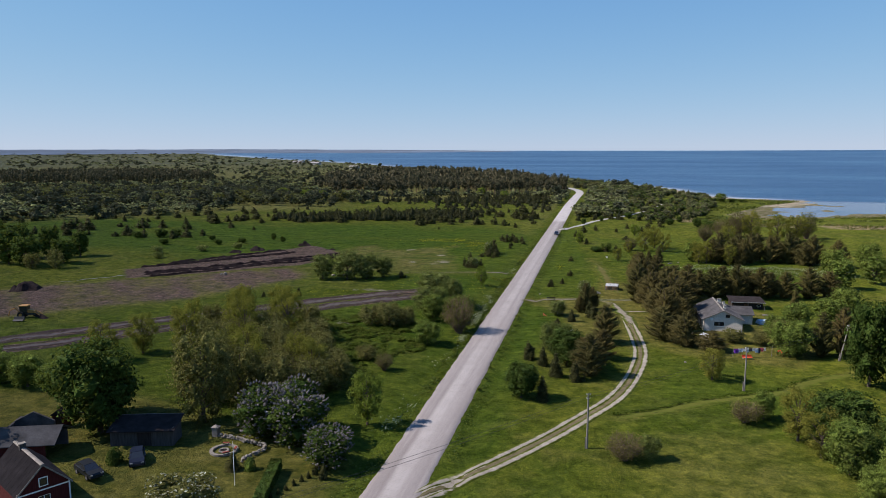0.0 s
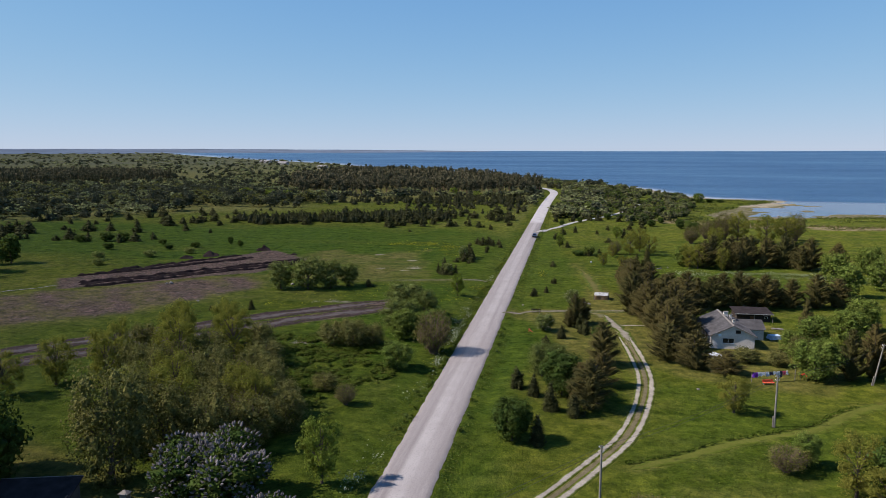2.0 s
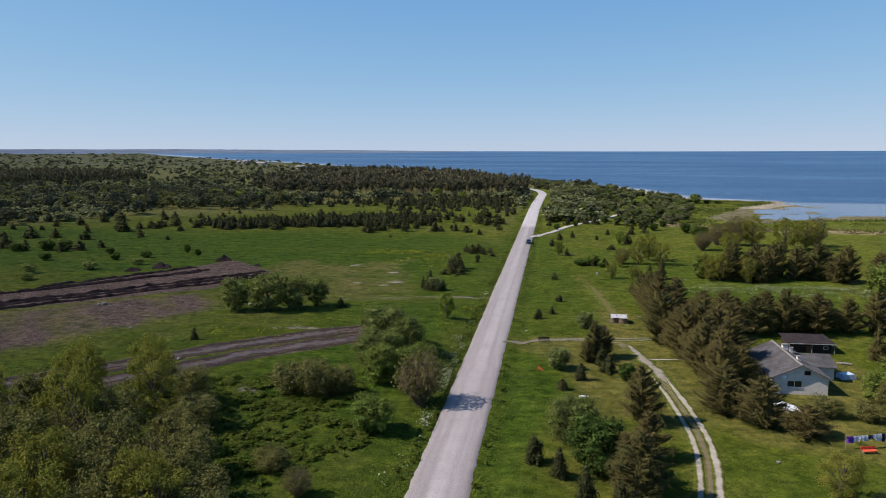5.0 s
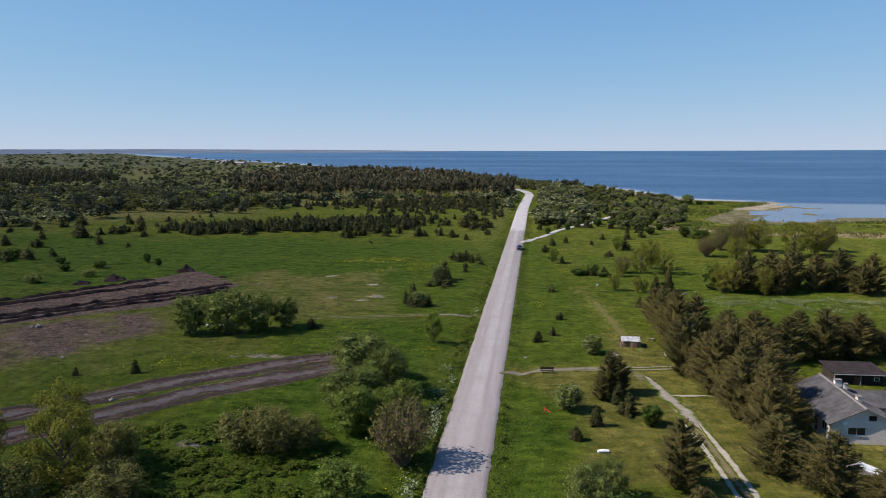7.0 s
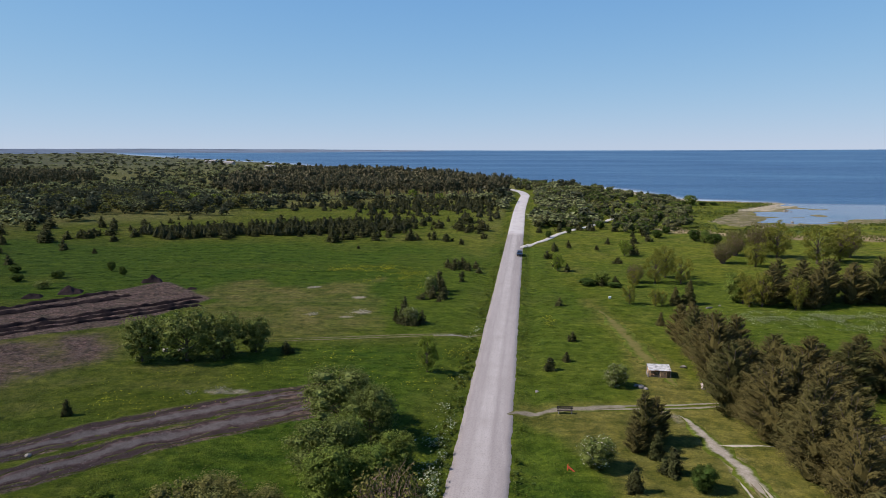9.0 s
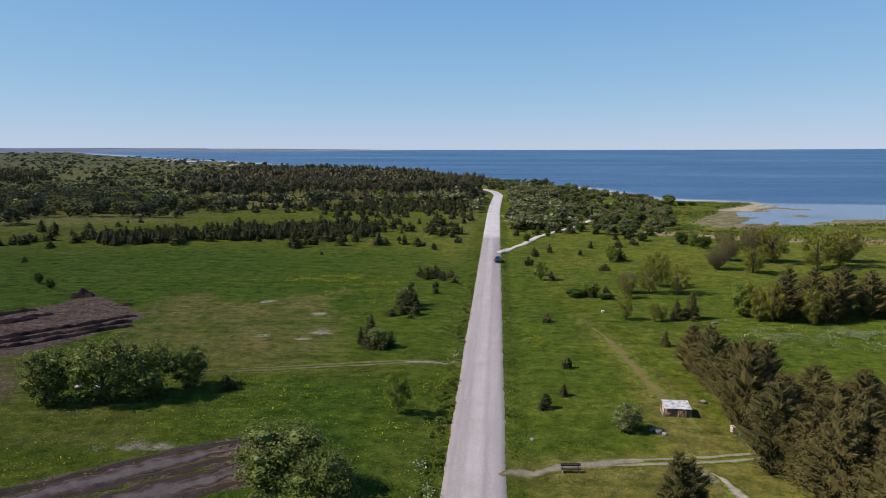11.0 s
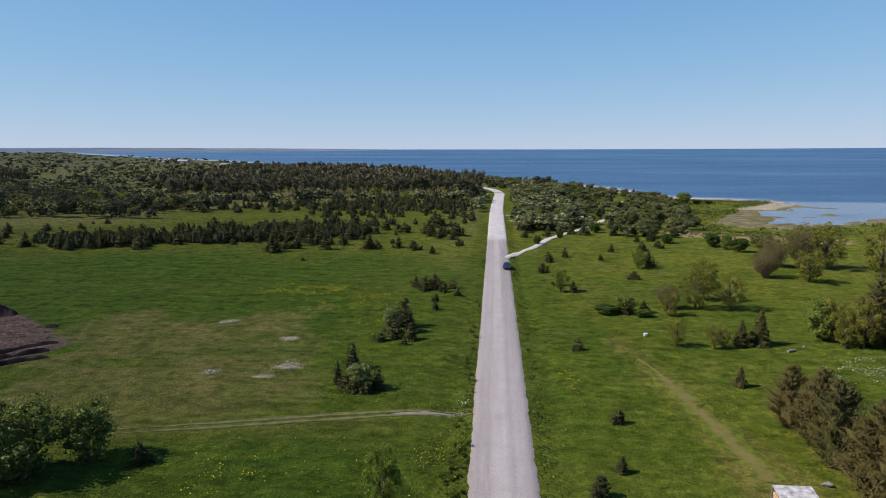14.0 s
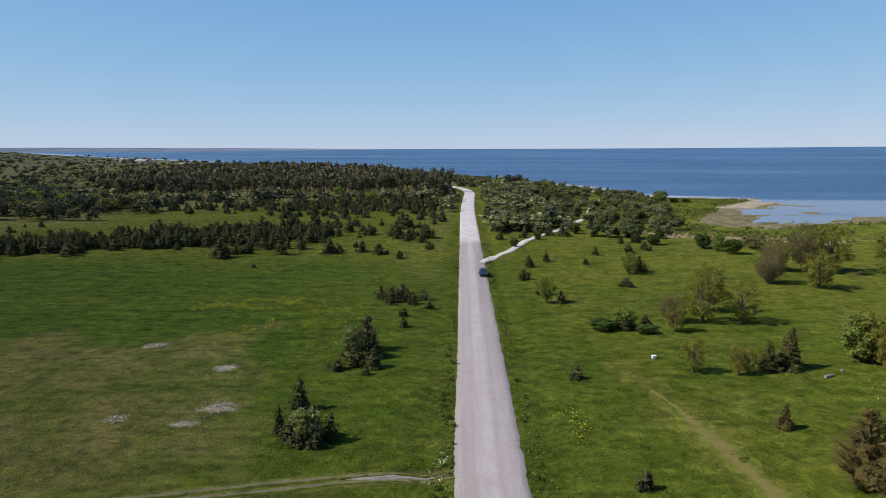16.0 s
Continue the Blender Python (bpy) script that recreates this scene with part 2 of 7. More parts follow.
L_BROAD = leaf_material("leaves_fresh_green", (0.10, 0.145, 0.026), (0.125, 0.165, 0.03), (0.15, 0.175, 0.036))
L_DARK = leaf_material("leaves_dark_green", (0.034, 0.062, 0.012), (0.046, 0.076, 0.014), (0.064, 0.088, 0.018))
L_WILLOW = leaf_material("leaves_grey_green", (0.096, 0.097, 0.029), (0.120, 0.119, 0.038), (0.144, 0.121, 0.032))
L_YELLOW = leaf_material("leaves_yellow_green", (0.170, 0.168, 0.028), (0.140, 0.152, 0.025), (0.198, 0.175, 0.034), 0.3, 0.14, 0.3, (0.24, 0.26, 0.03))
CONIFER = (0.10, 0.095, 0.02)
L_PINE = leaf_material("pine_needles", (0.058, 0.061, 0.019), (0.098, 0.077, 0.026), (0.096, 0.078, 0.024), 0.2, 0.10, 0.24, CONIFER)
L_JUNIPER = leaf_material("juniper_needles", (0.034, 0.039, 0.014), (0.054, 0.052, 0.020), (0.050, 0.054, 0.016), 0.18, 0.3, 0.3, CONIFER)
L_SILVER = leaf_material("leaves_silver_grey", (0.116, 0.140, 0.036), (0.150, 0.168, 0.050), (0.112, 0.130, 0.032))
L_TWIGGY = leaf_material("budding_leaves", (0.13, 0.12, 0.032), (0.125, 0.105, 0.035), (0.11, 0.12, 0.025))
L_FRESH = leaf_material("leaves_bright_green", (0.14, 0.19, 0.028), (0.16, 0.21, 0.03), (0.18, 0.21, 0.035), 0.4)
# distant foliage, greyed in its leaf colours to stand for aerial haze
L_FAR_A = leaf_material("hazed_scrub_leaves", (0.150, 0.168, 0.066), (0.185, 0.198, 0.084), (0.210, 0.208, 0.098), 0.15, 0.2, 0.3, (0.16, 0.19, 0.06))
L_FAR_B = leaf_material("hazed_dark_scrub", (0.046, 0.054, 0.034), (0.060, 0.068, 0.040), (0.072, 0.078, 0.044), 0.1, 0.2, 0.3, CONIFER)
L_WOOD = leaf_material("pine_wood_needles", (0.104, 0.096, 0.052), (0.124, 0.108, 0.058), (0.136, 0.108, 0.062), 0.12, 0.12, 0.3, CONIFER)
F_PALE = leaf_material("cream_umbels", (0.30, 0.33, 0.20), (0.37, 0.39, 0.26), (0.25, 0.28, 0.15), 0.2, 0.2)
F_CREAM = leaf_material("cream_blossom", (0.42, 0.42, 0.30), (0.50, 0.49, 0.37), (0.36, 0.38, 0.25), 0.2, 0.2)
F_LILAC = leaf_material("lilac_blossom", (0.150, 0.130, 0.128), (0.172, 0.152, 0.146), (0.130, 0.120, 0.112), 0.15, 0.2)
F_YELLOW = leaf_material("yellow_flowers", (0.40, 0.37, 0.02), (0.44, 0.40, 0.03), (0.34, 0.35, 0.03), 0.2, 0.2)
L_WEED = leaf_material("roadside_weeds", (0.10, 0.135, 0.034), (0.13, 0.16, 0.05), (0.085, 0.12, 0.025))

# ---- helpers for shapes ----
def value_noise(x, y, size, seed):
    """Smooth noise 0..1 on a lattice of that many metres."""
    x, y = np.asarray(x, float) / size, np.asarray(y, float) / size
    i, j = np.floor(x).astype(np.int64), np.floor(y).astype(np.int64)
    u, v = x - i, y - j
    u, v = u * u * (3 - 2 * u), v * v * (3 - 2 * v)

    def h(a, b):
        k = (a * 374761393 + b * 668265263 + seed * 1442695041) & 0x7FFFFFFF
        k = ((k ^ (k >> 13)) * 1274126177) & 0x7FFFFFFF
        return ((k ^ (k >> 16)) & 0xFFFF) / 65535.0

    return (h(i, j) * (1 - u) + h(i + 1, j) * u) * (1 - v) + (h(i, j + 1) * (1 - u) + h(i + 1, j + 1) * u) * v


def polygon_distance(x, y, pts):
    """Signed distance to a polygon, positive inside."""
    x, y = np.asarray(x, float), np.asarray(y, float)
    best, inside = np.full(x.shape, 1e18), np.zeros(x.shape, bool)
    for (ax, ay), (bx, by) in zip(pts, pts[1:] + pts[:1]):
        dx, dy = bx - ax, by - ay
        k = np.clip(((x - ax) * dx + (y - ay) * dy) / (dx * dx + dy * dy + 1e-9), 0, 1)
        best = np.minimum(best, (x - ax - k * dx) ** 2 + (y - ay - k * dy) ** 2)
        cross = (ay > y) != (by > y)
        inside ^= cross & (x < (bx - ax) * (y - ay) / (by - ay + 1e-12) + ax)
    return np.where(inside, 1, -1) * np.sqrt(best)


def line_distance(x, y, pts):
    x, y = np.asarray(x, float), np.asarray(y, float)
    best = np.full(x.shape, 1e18)
    for (ax, ay), (bx, by) in zip(pts, pts[1:]):
        dx, dy = bx - ax, by - ay
        k = np.clip(((x - ax) * dx + (y - ay) * dy) / (dx * dx + dy * dy + 1e-9), 0, 1)
        best = np.minimum(best, (x - ax - k * dx) ** 2 + (y - ay - k * dy) ** 2)
    return np.sqrt(best)


def mesh_object(name, verts, faces, material, parent=None, label="", smooth=False):
    me = bpy.data.meshes.new(name)
    me.from_pydata(np.asarray(verts).tolist(), [], np.asarray(faces).tolist() if isinstance(faces, np.ndarray) else faces)
    if smooth:
        me.polygons.foreach_set("use_smooth", [True] * len(me.polygons))
    me.materials.append(material)
    me.update()
    ob = new(name, me)
    ob.parent = parent
    if label:
        ob["label"] = label
    return ob


def smoothed(pts, n=12):
    """A Catmull-Rom curve through the points."""
    p = np.array([pts[0], *pts, pts[-1]], float)
    out = []
    for i in range(1, len(p) - 2):
        for k in range(n):
            t = k / n
            out.append(0.5 * (2 * p[i] + (p[i + 1] - p[i - 1]) * t + (2 * p[i - 1] - 5 * p[i] + 4 * p[i + 1] - p[i + 2]) * t * t
                              + (3 * p[i] - p[i - 1] - 3 * p[i + 1] + p[i + 2]) * t ** 3))
    return np.array(out + [p[-2]])


def ribbon(name, line, width, material, z=0.06, crown=0.0, ragged=0.15, across=6, seed=1, skirt=0.12, taper=True, step=1.2):
    """A strip of made ground along a line: cambered, with uneven edges that dip into the soil."""
    line = np.asarray(line, float)
    seg = np.r_[0, np.cumsum(np.linalg.norm(np.diff(line, axis=0), axis=1))]
    n = max(4, int(seg[-1] / step))
    s = np.linspace(0, seg[-1], n)
    c = np.c_[np.interp(s, seg, line[:, 0]), np.interp(s, seg, line[:, 1])]
    d = np.gradient(c, axis=0)
    d /= np.linalg.norm(d, axis=1)[:, None]
    nrm = np.c_[d[:, 1], -d[:, 0]]
    rng = np.random.default_rng(seed)
    verts, faces = [], []
    edge = [ragged * (value_noise(s, s * 0, 2.3, seed + k) + 0.6 * value_noise(s, s * 0, 0.9, seed + 7 + k) - 0.8) + 0.03 * rng.normal(size=n) for k in (0, 1)]
    half = width / 2 * (np.clip(np.minimum(s, seg[-1] - s) / (2.5 if taper is True else taper) + 0.15, 0, 1) if taper else 1.0)
    for k in range(across + 3):
        if k in (0, across + 2):
            u, zz = (-1 if k == 0 else 1), z - skirt
            off = u * (half + (edge[0] if k == 0 else edge[1]) + 0.10)
        else:
            u = -1 + 2 * (k - 1) / across
            zz = z + crown * (1 - u * u)
            off = u * (half + np.where(u < 0, edge[0], edge[1]))
        p = c + nrm * np.broadcast_to(np.asarray(off), (n,))[:, None]
        verts.append(np.c_[p, ground_z(p[:, 0], p[:, 1]) + zz])
    w = across + 3
    verts = np.stack(verts, 1).reshape(-1, 3)
    i, k = np.meshgrid(np.arange(n - 1), np.arange(w - 1), indexing="ij")
    a = (i * w + k).ravel()
    faces = np.c_[a, a + 1, a + w + 1, a + w]
    ob = mesh_object(name, verts, faces, material, smooth=True)
    u = np.tile(np.clip((np.arange(w) - 1) / across, 0, 1), n)
    paint(ob, "lane", u, u, u)
    return ob


# ---- plan of the land ----
SEA = -1.5
SHORE = [(900, 250), (330, 385), (155, 443), (126, 434), (112, 427), (89, 413), (76, 421), (70, 440), (86, 470), (108, 512), (143, 560),
         (117, 571), (88, 583), (75, 604), (65, 644), (53, 701), (14, 772), (-26, 815), (-65, 898), (-150, 1020), (-326, 1250),
         (-409, 1345), (-559, 1608), (-698, 1778), (-1049, 2167), (-2371, 3712), (-3300, 4900), (-5200, 4900), (-5200, -900), (900, -900)]
ROAD_LINE = [(-21.9, -60), (-22.3, 100), (-22.8, 230), (-23.3, 400), (-23.4, 480), (-22.2, 560), (-21.6, 600), (-25.5, 640), (-36, 674), (-60, 708), (-100, 735)]
DRIVE = [(-20.5, 68), (-16.0, 75.2), (-12.2, 80.2), (-7.0, 88.6), (-2.0, 98.0), (2.4, 107.2), (5.4, 118.6), (7.1, 131.0), (6.8, 143.1), (5.5, 157.1), (4.2, 166.0), (1.5, 174.5)]
CROSS_TRACK = [(-19.5, 173.6), (-14, 175.2), (-8.8, 176.7), (0.5, 178.0), (9.0, 180.0), (14, 181)]
SHORE_LANE = [(-20.5, 327), (-17, 338), (-12.5, 347), (-6.5, 367), (0, 382), (11, 404), (24, 440), (36, 490), (49, 540), (56, 600)]
FIELD_TRACK = [(-25.5, 212), (-36, 210.6), (-50, 207), (-66, 203)]
MOWN_PATH = [(3, 178), (1.9, 184), (0.9, 197), (0.5, 209), (-1.6, 229), (-5, 245)]
FOOT_PATH = [(2.5, 98.6), (6.8, 101.4), (11.4, 104.8), (16.6, 108.7), (22.6, 112.1), (28.0, 115.2), (32.5, 120.2), (36.6, 123.6), (43, 128)]
PLOUGHED = [(-148, 191), (-111, 254), (-90, 236), (-97, 211), (-124, 187), (-137, 177)]
FALLOW = [(-137, 178), (-124, 188), (-98, 208), (-87, 198), (-84, 190), (-92, 172), (-100, 158), (-130, 128), (-175, 105), (-190, 130), (-158, 160)]
RUT_A = [(-47, 179), (-65, 166), (-80, 151.5), (-98, 133), (-125, 106)]
RUT_B = [(-44, 173.5), (-62, 159), (-76, 143.5), (-95, 124), (-120, 99)]
HAYED = [(-99, 254), (-60, 262), (-54, 245), (-48.5, 222), (-50, 209), (-92, 200), (-92, 232)]
MEADOW = [(-420, 250), (-262, 330), (-215, 388), (-174, 412), (-172, 440), (-190, 470), (-150, 480), (-110, 520), (-36, 535), (-24, 0), (-420, 0)]
HOUSE_LAWN = [(-1.6, 206), (3.2, 207.5), (5.8, 198.5), (6.4, 190), (9.5, 182), (14, 176), (36, 172), (46, 150), (34, 128), (20, 131), (12.5, 134), (9.2, 141), (6.4, 133), (3.0, 140), (-4.5, 138), (-9.5, 139.5), (-7.5, 150.6), (-9.5, 160), (-13.4, 166.6), (-18.6, 172), (-18.6, 177), (-1.6, 179.5), (-1.2, 187), (-0.3, 204)]

REEDS = [(30, 390), (40, 386), (61, 375), (86, 370), (120, 366), (170, 362)]


def rise(x, y):
    """The land and sea lift a little towards the far horizon."""
    r = np.hypot(np.asarray(x, float), np.asarray(y, float) - 100)
    k = np.clip((r - 1100) / 3700, 0, 1.2)
    return 14.0 * k ** 3


def ground_z(x, y):
    x, y = np.asarray(x, float), np.asarray(y, float)
    d = polygon_distance(x, y, SHORE)
    k = np.clip(d / 55, 0, 1)
    z = SEA + 0.05 + (0.0 - SEA) * k * k * (3 - 2 * k)
    z = np.where(d < 0, SEA + 0.05 * (y > 560) * (d > -9) - np.clip((-d - 9) / 40, 0, 1) * 2.0, z)
    bay = polygon_distance(x, y, [(66, 405), (180, 425), (190, 470), (150, 545), (100, 520), (70, 450)])
    flats = SEA - 0.16 + 0.012 * np.clip(d + 26, 0, 26) + 0.42 * (value_noise(x, y * 1.8, 15, 5) - 0.45) + 0.10 * (value_noise(x, y, 4, 6) - 0.5) + 0.3 * np.exp(-((x - 84) / 15) ** 2)
    z = np.where((bay > 0) & (d < 0), flats, z)
    calm = np.clip(line_distance(x, y, ROAD_LINE) / 9 - 0.5, 0, 1)
    for lane in (CROSS_TRACK, DRIVE, SHORE_LANE, FIELD_TRACK):
        calm = np.minimum(calm, np.clip(line_distance(x, y, lane) / 4 - 0.3, 0.12, 1))
    bumps = 0.35 * (value_noise(x, y, 22, 1) - 0.5) + 0.22 * (value_noise(x, y, 5, 2) - 0.5) + 0.30 * (value_noise(x, y, 2.4, 3) - 0.5)
    ditch = -0.45 * np.exp(-((line_distance(x, y, ROAD_LINE) - 6.0) / 1.3) ** 2) * (y < 560)
    return z + bumps * calm * np.clip(d / 20, 0.1, 1) + ditch + rise(x, y) * np.where(d > 0, 1 - 0.5 * np.clip(d / 200, 0, 1), 1)


def axis(lo, a, b, hi, fine, grow):
    """Grid lines: even between a and b, wider and wider outside."""
    mid = list(np.arange(a, b, fine))
    left, s, p = [], fine, a
    while p > lo:
        s *= grow
        p -= s
        left.append(max(p, lo))
    right, s, p = [], fine, mid[-1]
    while p < hi:
        s *= grow
        p += s
        right.append(min(p, hi))
    return np.array(left[::-1] + mid + right)


def sheet(name, xs, ys, zfun, material):
    X, Y = np.meshgrid(xs, ys)
    x, y = X.ravel(), Y.ravel()
    w = len(xs)
    i, k = np.meshgrid(np.arange(len(ys) - 1), np.arange(w - 1), indexing="ij")
    a = (i * w + k).ravel()
    ob = mesh_object(name, np.c_[x, y, zfun(x, y)], np.c_[a, a + 1, a + w + 1, a + w], material, smooth=True)
    return ob, x, y


def paint(ob, name, r, g, b):
    a = ob.data.color_attributes.new(name, "FLOAT_COLOR", "POINT")
    a.data.foreach_set("color", np.c_[r, g, b, np.ones_like(r)].astype(np.float32).ravel())


def soft(d, w):
    return np.clip(0.5 + d / (2 * w), 0, 1)


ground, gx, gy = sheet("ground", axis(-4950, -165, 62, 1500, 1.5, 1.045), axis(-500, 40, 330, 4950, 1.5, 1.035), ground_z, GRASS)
shore_d = polygon_distance(gx, gy, SHORE)
soil_m = np.maximum(soft(polygon_distance(gx, gy, PLOUGHED), 2.5), (0.45 + 0.26 * value_noise(gx + gy, (gy - gx) * 0.15, 5, 23)) * soft(polygon_distance(gx, gy, FALLOW), 6))
for rut, rw in ((RUT_A, 3.1), (RUT_B, 3.0)):
    soil_m = np.maximum(soil_m, soft(rw - line_distance(gx, gy, rut), 1.3))
dry_m = soft(polygon_distance(gx, gy, HAYED) + 14 * (value_noise(gx, gy, 9, 19) - 0.5) + 8 * (value_noise(gx, gy, 3.5, 20) - 0.5), 4) * np.clip(0.25 + 1.25 * value_noise(gx * 0.5, gy, 6.5, 31), 0.3, 1) * soft(-49.5 + 0.18 * (230 - gy) - gx + 5 * value_noise(gx, gy, 3, 32), 1.5)
dry_m = np.maximum(dry_m, 1.0 * soft(1.3 - line_distance(gx, gy, FIELD_TRACK), 1.0))
dry_m = np.maximum(dry_m, 0.5 * soft(14 - np.hypot(gx - 16, gy - 84), 8))
dry_m = np.maximum(dry_m, 0.85 * soft(1.1 - line_distance(gx, gy, FOOT_PATH), 1.0))
dry_m = np.maximum(dry_m, 0.6 * (gy > 500) * (gx < -200) * value_noise(gx, gy, 120, 21))
dry_m = np.maximum(dry_m, 0.9 * soft(polygon_distance(gx, gy, FALLOW), 5))
dry_m = np.maximum(dry_m, 0.15 * soft(polygon_distance(gx, gy, [(58, 470), (84, 470), (150, 556), (120, 580), (60, 600)]), 8))
dry_m = np.maximum(dry_m, 0.8 * soft(1.5 - line_distance(gx, gy, DRIVE), 0.8))
dry_m = np.maximum(dry_m, (0.15 + 0.5 * value_noise(gx, gy * 2, 7, 33)) * soft(polygon_distance(gx, gy, [(-112, 140), (-60, 178), (-66, 192), (-84, 190), (-96, 170), (-112, 158)]), 5))
reed_m = 1.15 * soft(8 - line_distance(gx, gy, REEDS), 4) * (shore_d > 0) * np.clip(value_noise(gx, gy * 2, 16, 11) * 1.9, 0, 1)
sand_m = np.maximum(soft(8.0 - np.abs(shore_d + 4), 2.0) * (gy > 505) * (gx > -400), soft(4 - shore_d, 4) * (shore_d > 0) * 0.5)
sand_m = np.maximum(sand_m, 0.42 * (shore_d < 0) * (shore_d > -90) * (gy < 560) * (gx > 60))
for px, py, pr in ((-56.9, 242.3, 1.6), (-70.8, 252.2, 1.6), (-62.5, 223.6, 1.3), (-52.7, 227.9, 1.9), (-54.9, 223.0, 1.3), (-55, 142, 1.8), (-61.8, 176.5, 1.8), (-58, 176.8, 1.4)):
    sand_m = np.maximum(sand_m, (0.6 + 0.5 * value_noise(gx, gy, 2.6, 27)) * soft(1.15 * pr - np.hypot(gx - px, (gy - py) * 1.4), 1.4))
sand_m = np.maximum(sand_m, (0.42 + 0.3 * value_noise(gx, gy, 3, 28)) * soft(1.2 - line_distance(gx, gy, DRIVE[-4:] + [(0.2, 176.6)]), 0.9))
sand_m = np.maximum(sand_m, 0.42 * soft(0.9 - line_distance(gx, gy, [(4.9, 163), (10.5, 163.4)]), 0.9))
lawn_m = soft(polygon_distance(gx, gy, [(-110, 86), (-72, 92), (-45, 84), (-30, 78), (-28, 40), (-110, 40)]), 3)
lawn_m = np.maximum(lawn_m, soft(polygon_distance(gx, gy, HOUSE_LAWN), 2.2))
lush_m = soft(polygon_distance(gx, gy, [(-300, 335), (-150, 326), (-60, 336), (-44, 320), (-45, 240), (-44, 214), (-60, 208), (-110, 205), (-160, 230), (-300, 230)]), 8) * (0.55 + 0.45 * (value_noise(gx, gy * 3, 40, 17) > 0.35))
lush_m = np.maximum(lush_m, (0.5 + 0.5 * np.clip((gx + 62) / 12, 0, 1)) * soft(polygon_distance(gx, gy, [(-130, 130), (-30, 130), (-29, 204), (-90, 204)]), 6))
lush_m = np.maximum(lush_m, 0.55 * soft(polygon_distance(gx, gy, [(-130, 86), (-28, 84), (-29, 132), (-130, 132)]), 6))
lush_m = np.maximum(lush_m, 0.85 * soft(polygon_distance(gx, gy, [(-19.5, 100), (-14, 112), (-11, 138), (-8.5, 150), (-11, 161), (-19.5, 171)]), 2.0))
lush_m = np.maximum(lush_m, 0.6 * soft(polygon_distance(gx, gy, [(-19.5, 179), (-2.5, 181), (-1.0, 206), (-5, 240), (-12, 300), (-19.5, 300)]), 2.5))
lush_m = np.maximum(lush_m, 0.75 * soft(polygon_distance(gx, gy, [(-92, 204), (-50, 209), (-27, 214), (-27, 300), (-46, 330), (-160, 330)]), 6))
lush_m = np.maximum(lush_m, 0.5 * soft(polygon_distance(gx, gy, [(4, 210), (60, 200), (60, 244), (10, 300), (-4, 300)]), 6))
lush_m = np.maximum(lush_m, 0.55 * soft(polygon_distance(gx, gy, [(4, 92), (30, 100), (34, 118), (20, 128), (10, 126), (4, 104)]), 5))
lush_m = np.maximum(lush_m, 0.6 * soft(4.0 - np.abs(line_distance(gx, gy, ROAD_LINE) - 6.5), 1.5) * (gy < 330))
soil_m = np.maximum(soil_m, 0.5 * (shore_d < 2) * (shore_d > -90) * (gy < 560) * (gx > 60))
paint(ground, "mask", soil_m, dry_m, reed_m)
paint(ground, "mask_b", lawn_m, sand_m, lush_m)
# mask growing with distance, for the haze painted on the ground
far_haze_m = np.clip((np.hypot(gx, gy) - 800) / 900, 0, 1) * (gy > 200)
heath_m = soft(-polygon_distance(gx, gy, MEADOW), 15) * (gx < -30) * (gy > 300) * np.clip((np.hypot(gx, gy) - 250) / 250, 0, 1)
path_m = 0.5 * soft(1.0 + 0.8 * np.clip((215 - gy) / 30, 0, 1) + 0.8 * value_noise(gx, gy, 6, 29) - line_distance(gx, gy, MOWN_PATH), 1.0)
paint(ground, "mask_c", heath_m, far_haze_m, path_m)
tagged(ground, "rough green coastal meadow with bare soil and dry patches", "ground", kind="structure")

sea, sx, sy = sheet("water", axis(-4950, -50, 260, 4950, 8, 1.06), axis(200, 380, 900, 4980, 8, 1.05), lambda x, y: SEA + rise(x, y) - 30 * np.clip((polygon_distance(x, y, SHORE) - 40) / 160, 0, 1), WATER)
sd = polygon_distance(sx, sy, SHORE)
paint(sea, "shoal", np.maximum(np.clip((562 - 0.06 * (sx - 140) - sy) / 14 + 0.5, 0, 1) * (sx > 50), np.clip(1 + sd / 14, 0, 1) * 0.7), np.clip(1 + (sd + 6) / 16, 0, 1) * (sy > 575) * 0.9, np.exp(-((sx - 138) / 13) ** 2 - ((sy - 473) / 9) ** 2))
tagged(sea, "calm deep blue sea reaching the horizon", "sea", kind="structure")

road = ribbon("road", smoothed(ROAD_LINE), 6.35, ROAD, 0.035, 0.07, 0.17, 10, 3, 0.08, False, 0.45)
tagged(road, "straight pale grey gravel-dressed country road", "road", kind="structure")

# ---- plants ----
def unit(v):
    return v / (np.linalg.norm(v, axis=-1, keepdims=True) + 1e-9)


def leaf_quads(rng, p, nrm, size, aspect=1.0, along=None):
    """Small bent leaf sprays, four corners each, at the points p."""
    n = len(p)
    t = along if along is not None else rng.normal(size=(n, 3))
    t = unit(t - nrm * (t * nrm).sum(1, keepdims=True))
    b = np.cross(nrm, t)
    s = (size * rng.uniform(0.6, 1.35, n))[:, None]
    t, b, lift = t * s * 0.5, b * s * 0.5 * aspect, nrm * s * 0.16
    v = np.stack([p - t - b * 0.6 - lift, p + t * 0.2 - b + lift, p + t + b * 0.4 - lift, p - t * 0.3 + b + lift], 1).reshape(-1, 3)
    return v, np.arange(4 * n).reshape(n, 4)


ICO = bmesh.new()
bmesh.ops.create_icosphere(ICO, subdivisions=1, radius=1)
ICO_V = np.array([v.co[:] for v in ICO.verts])
ICO_F = np.array([[v.index for v in f.verts] for f in ICO.faces])
ICO.free()

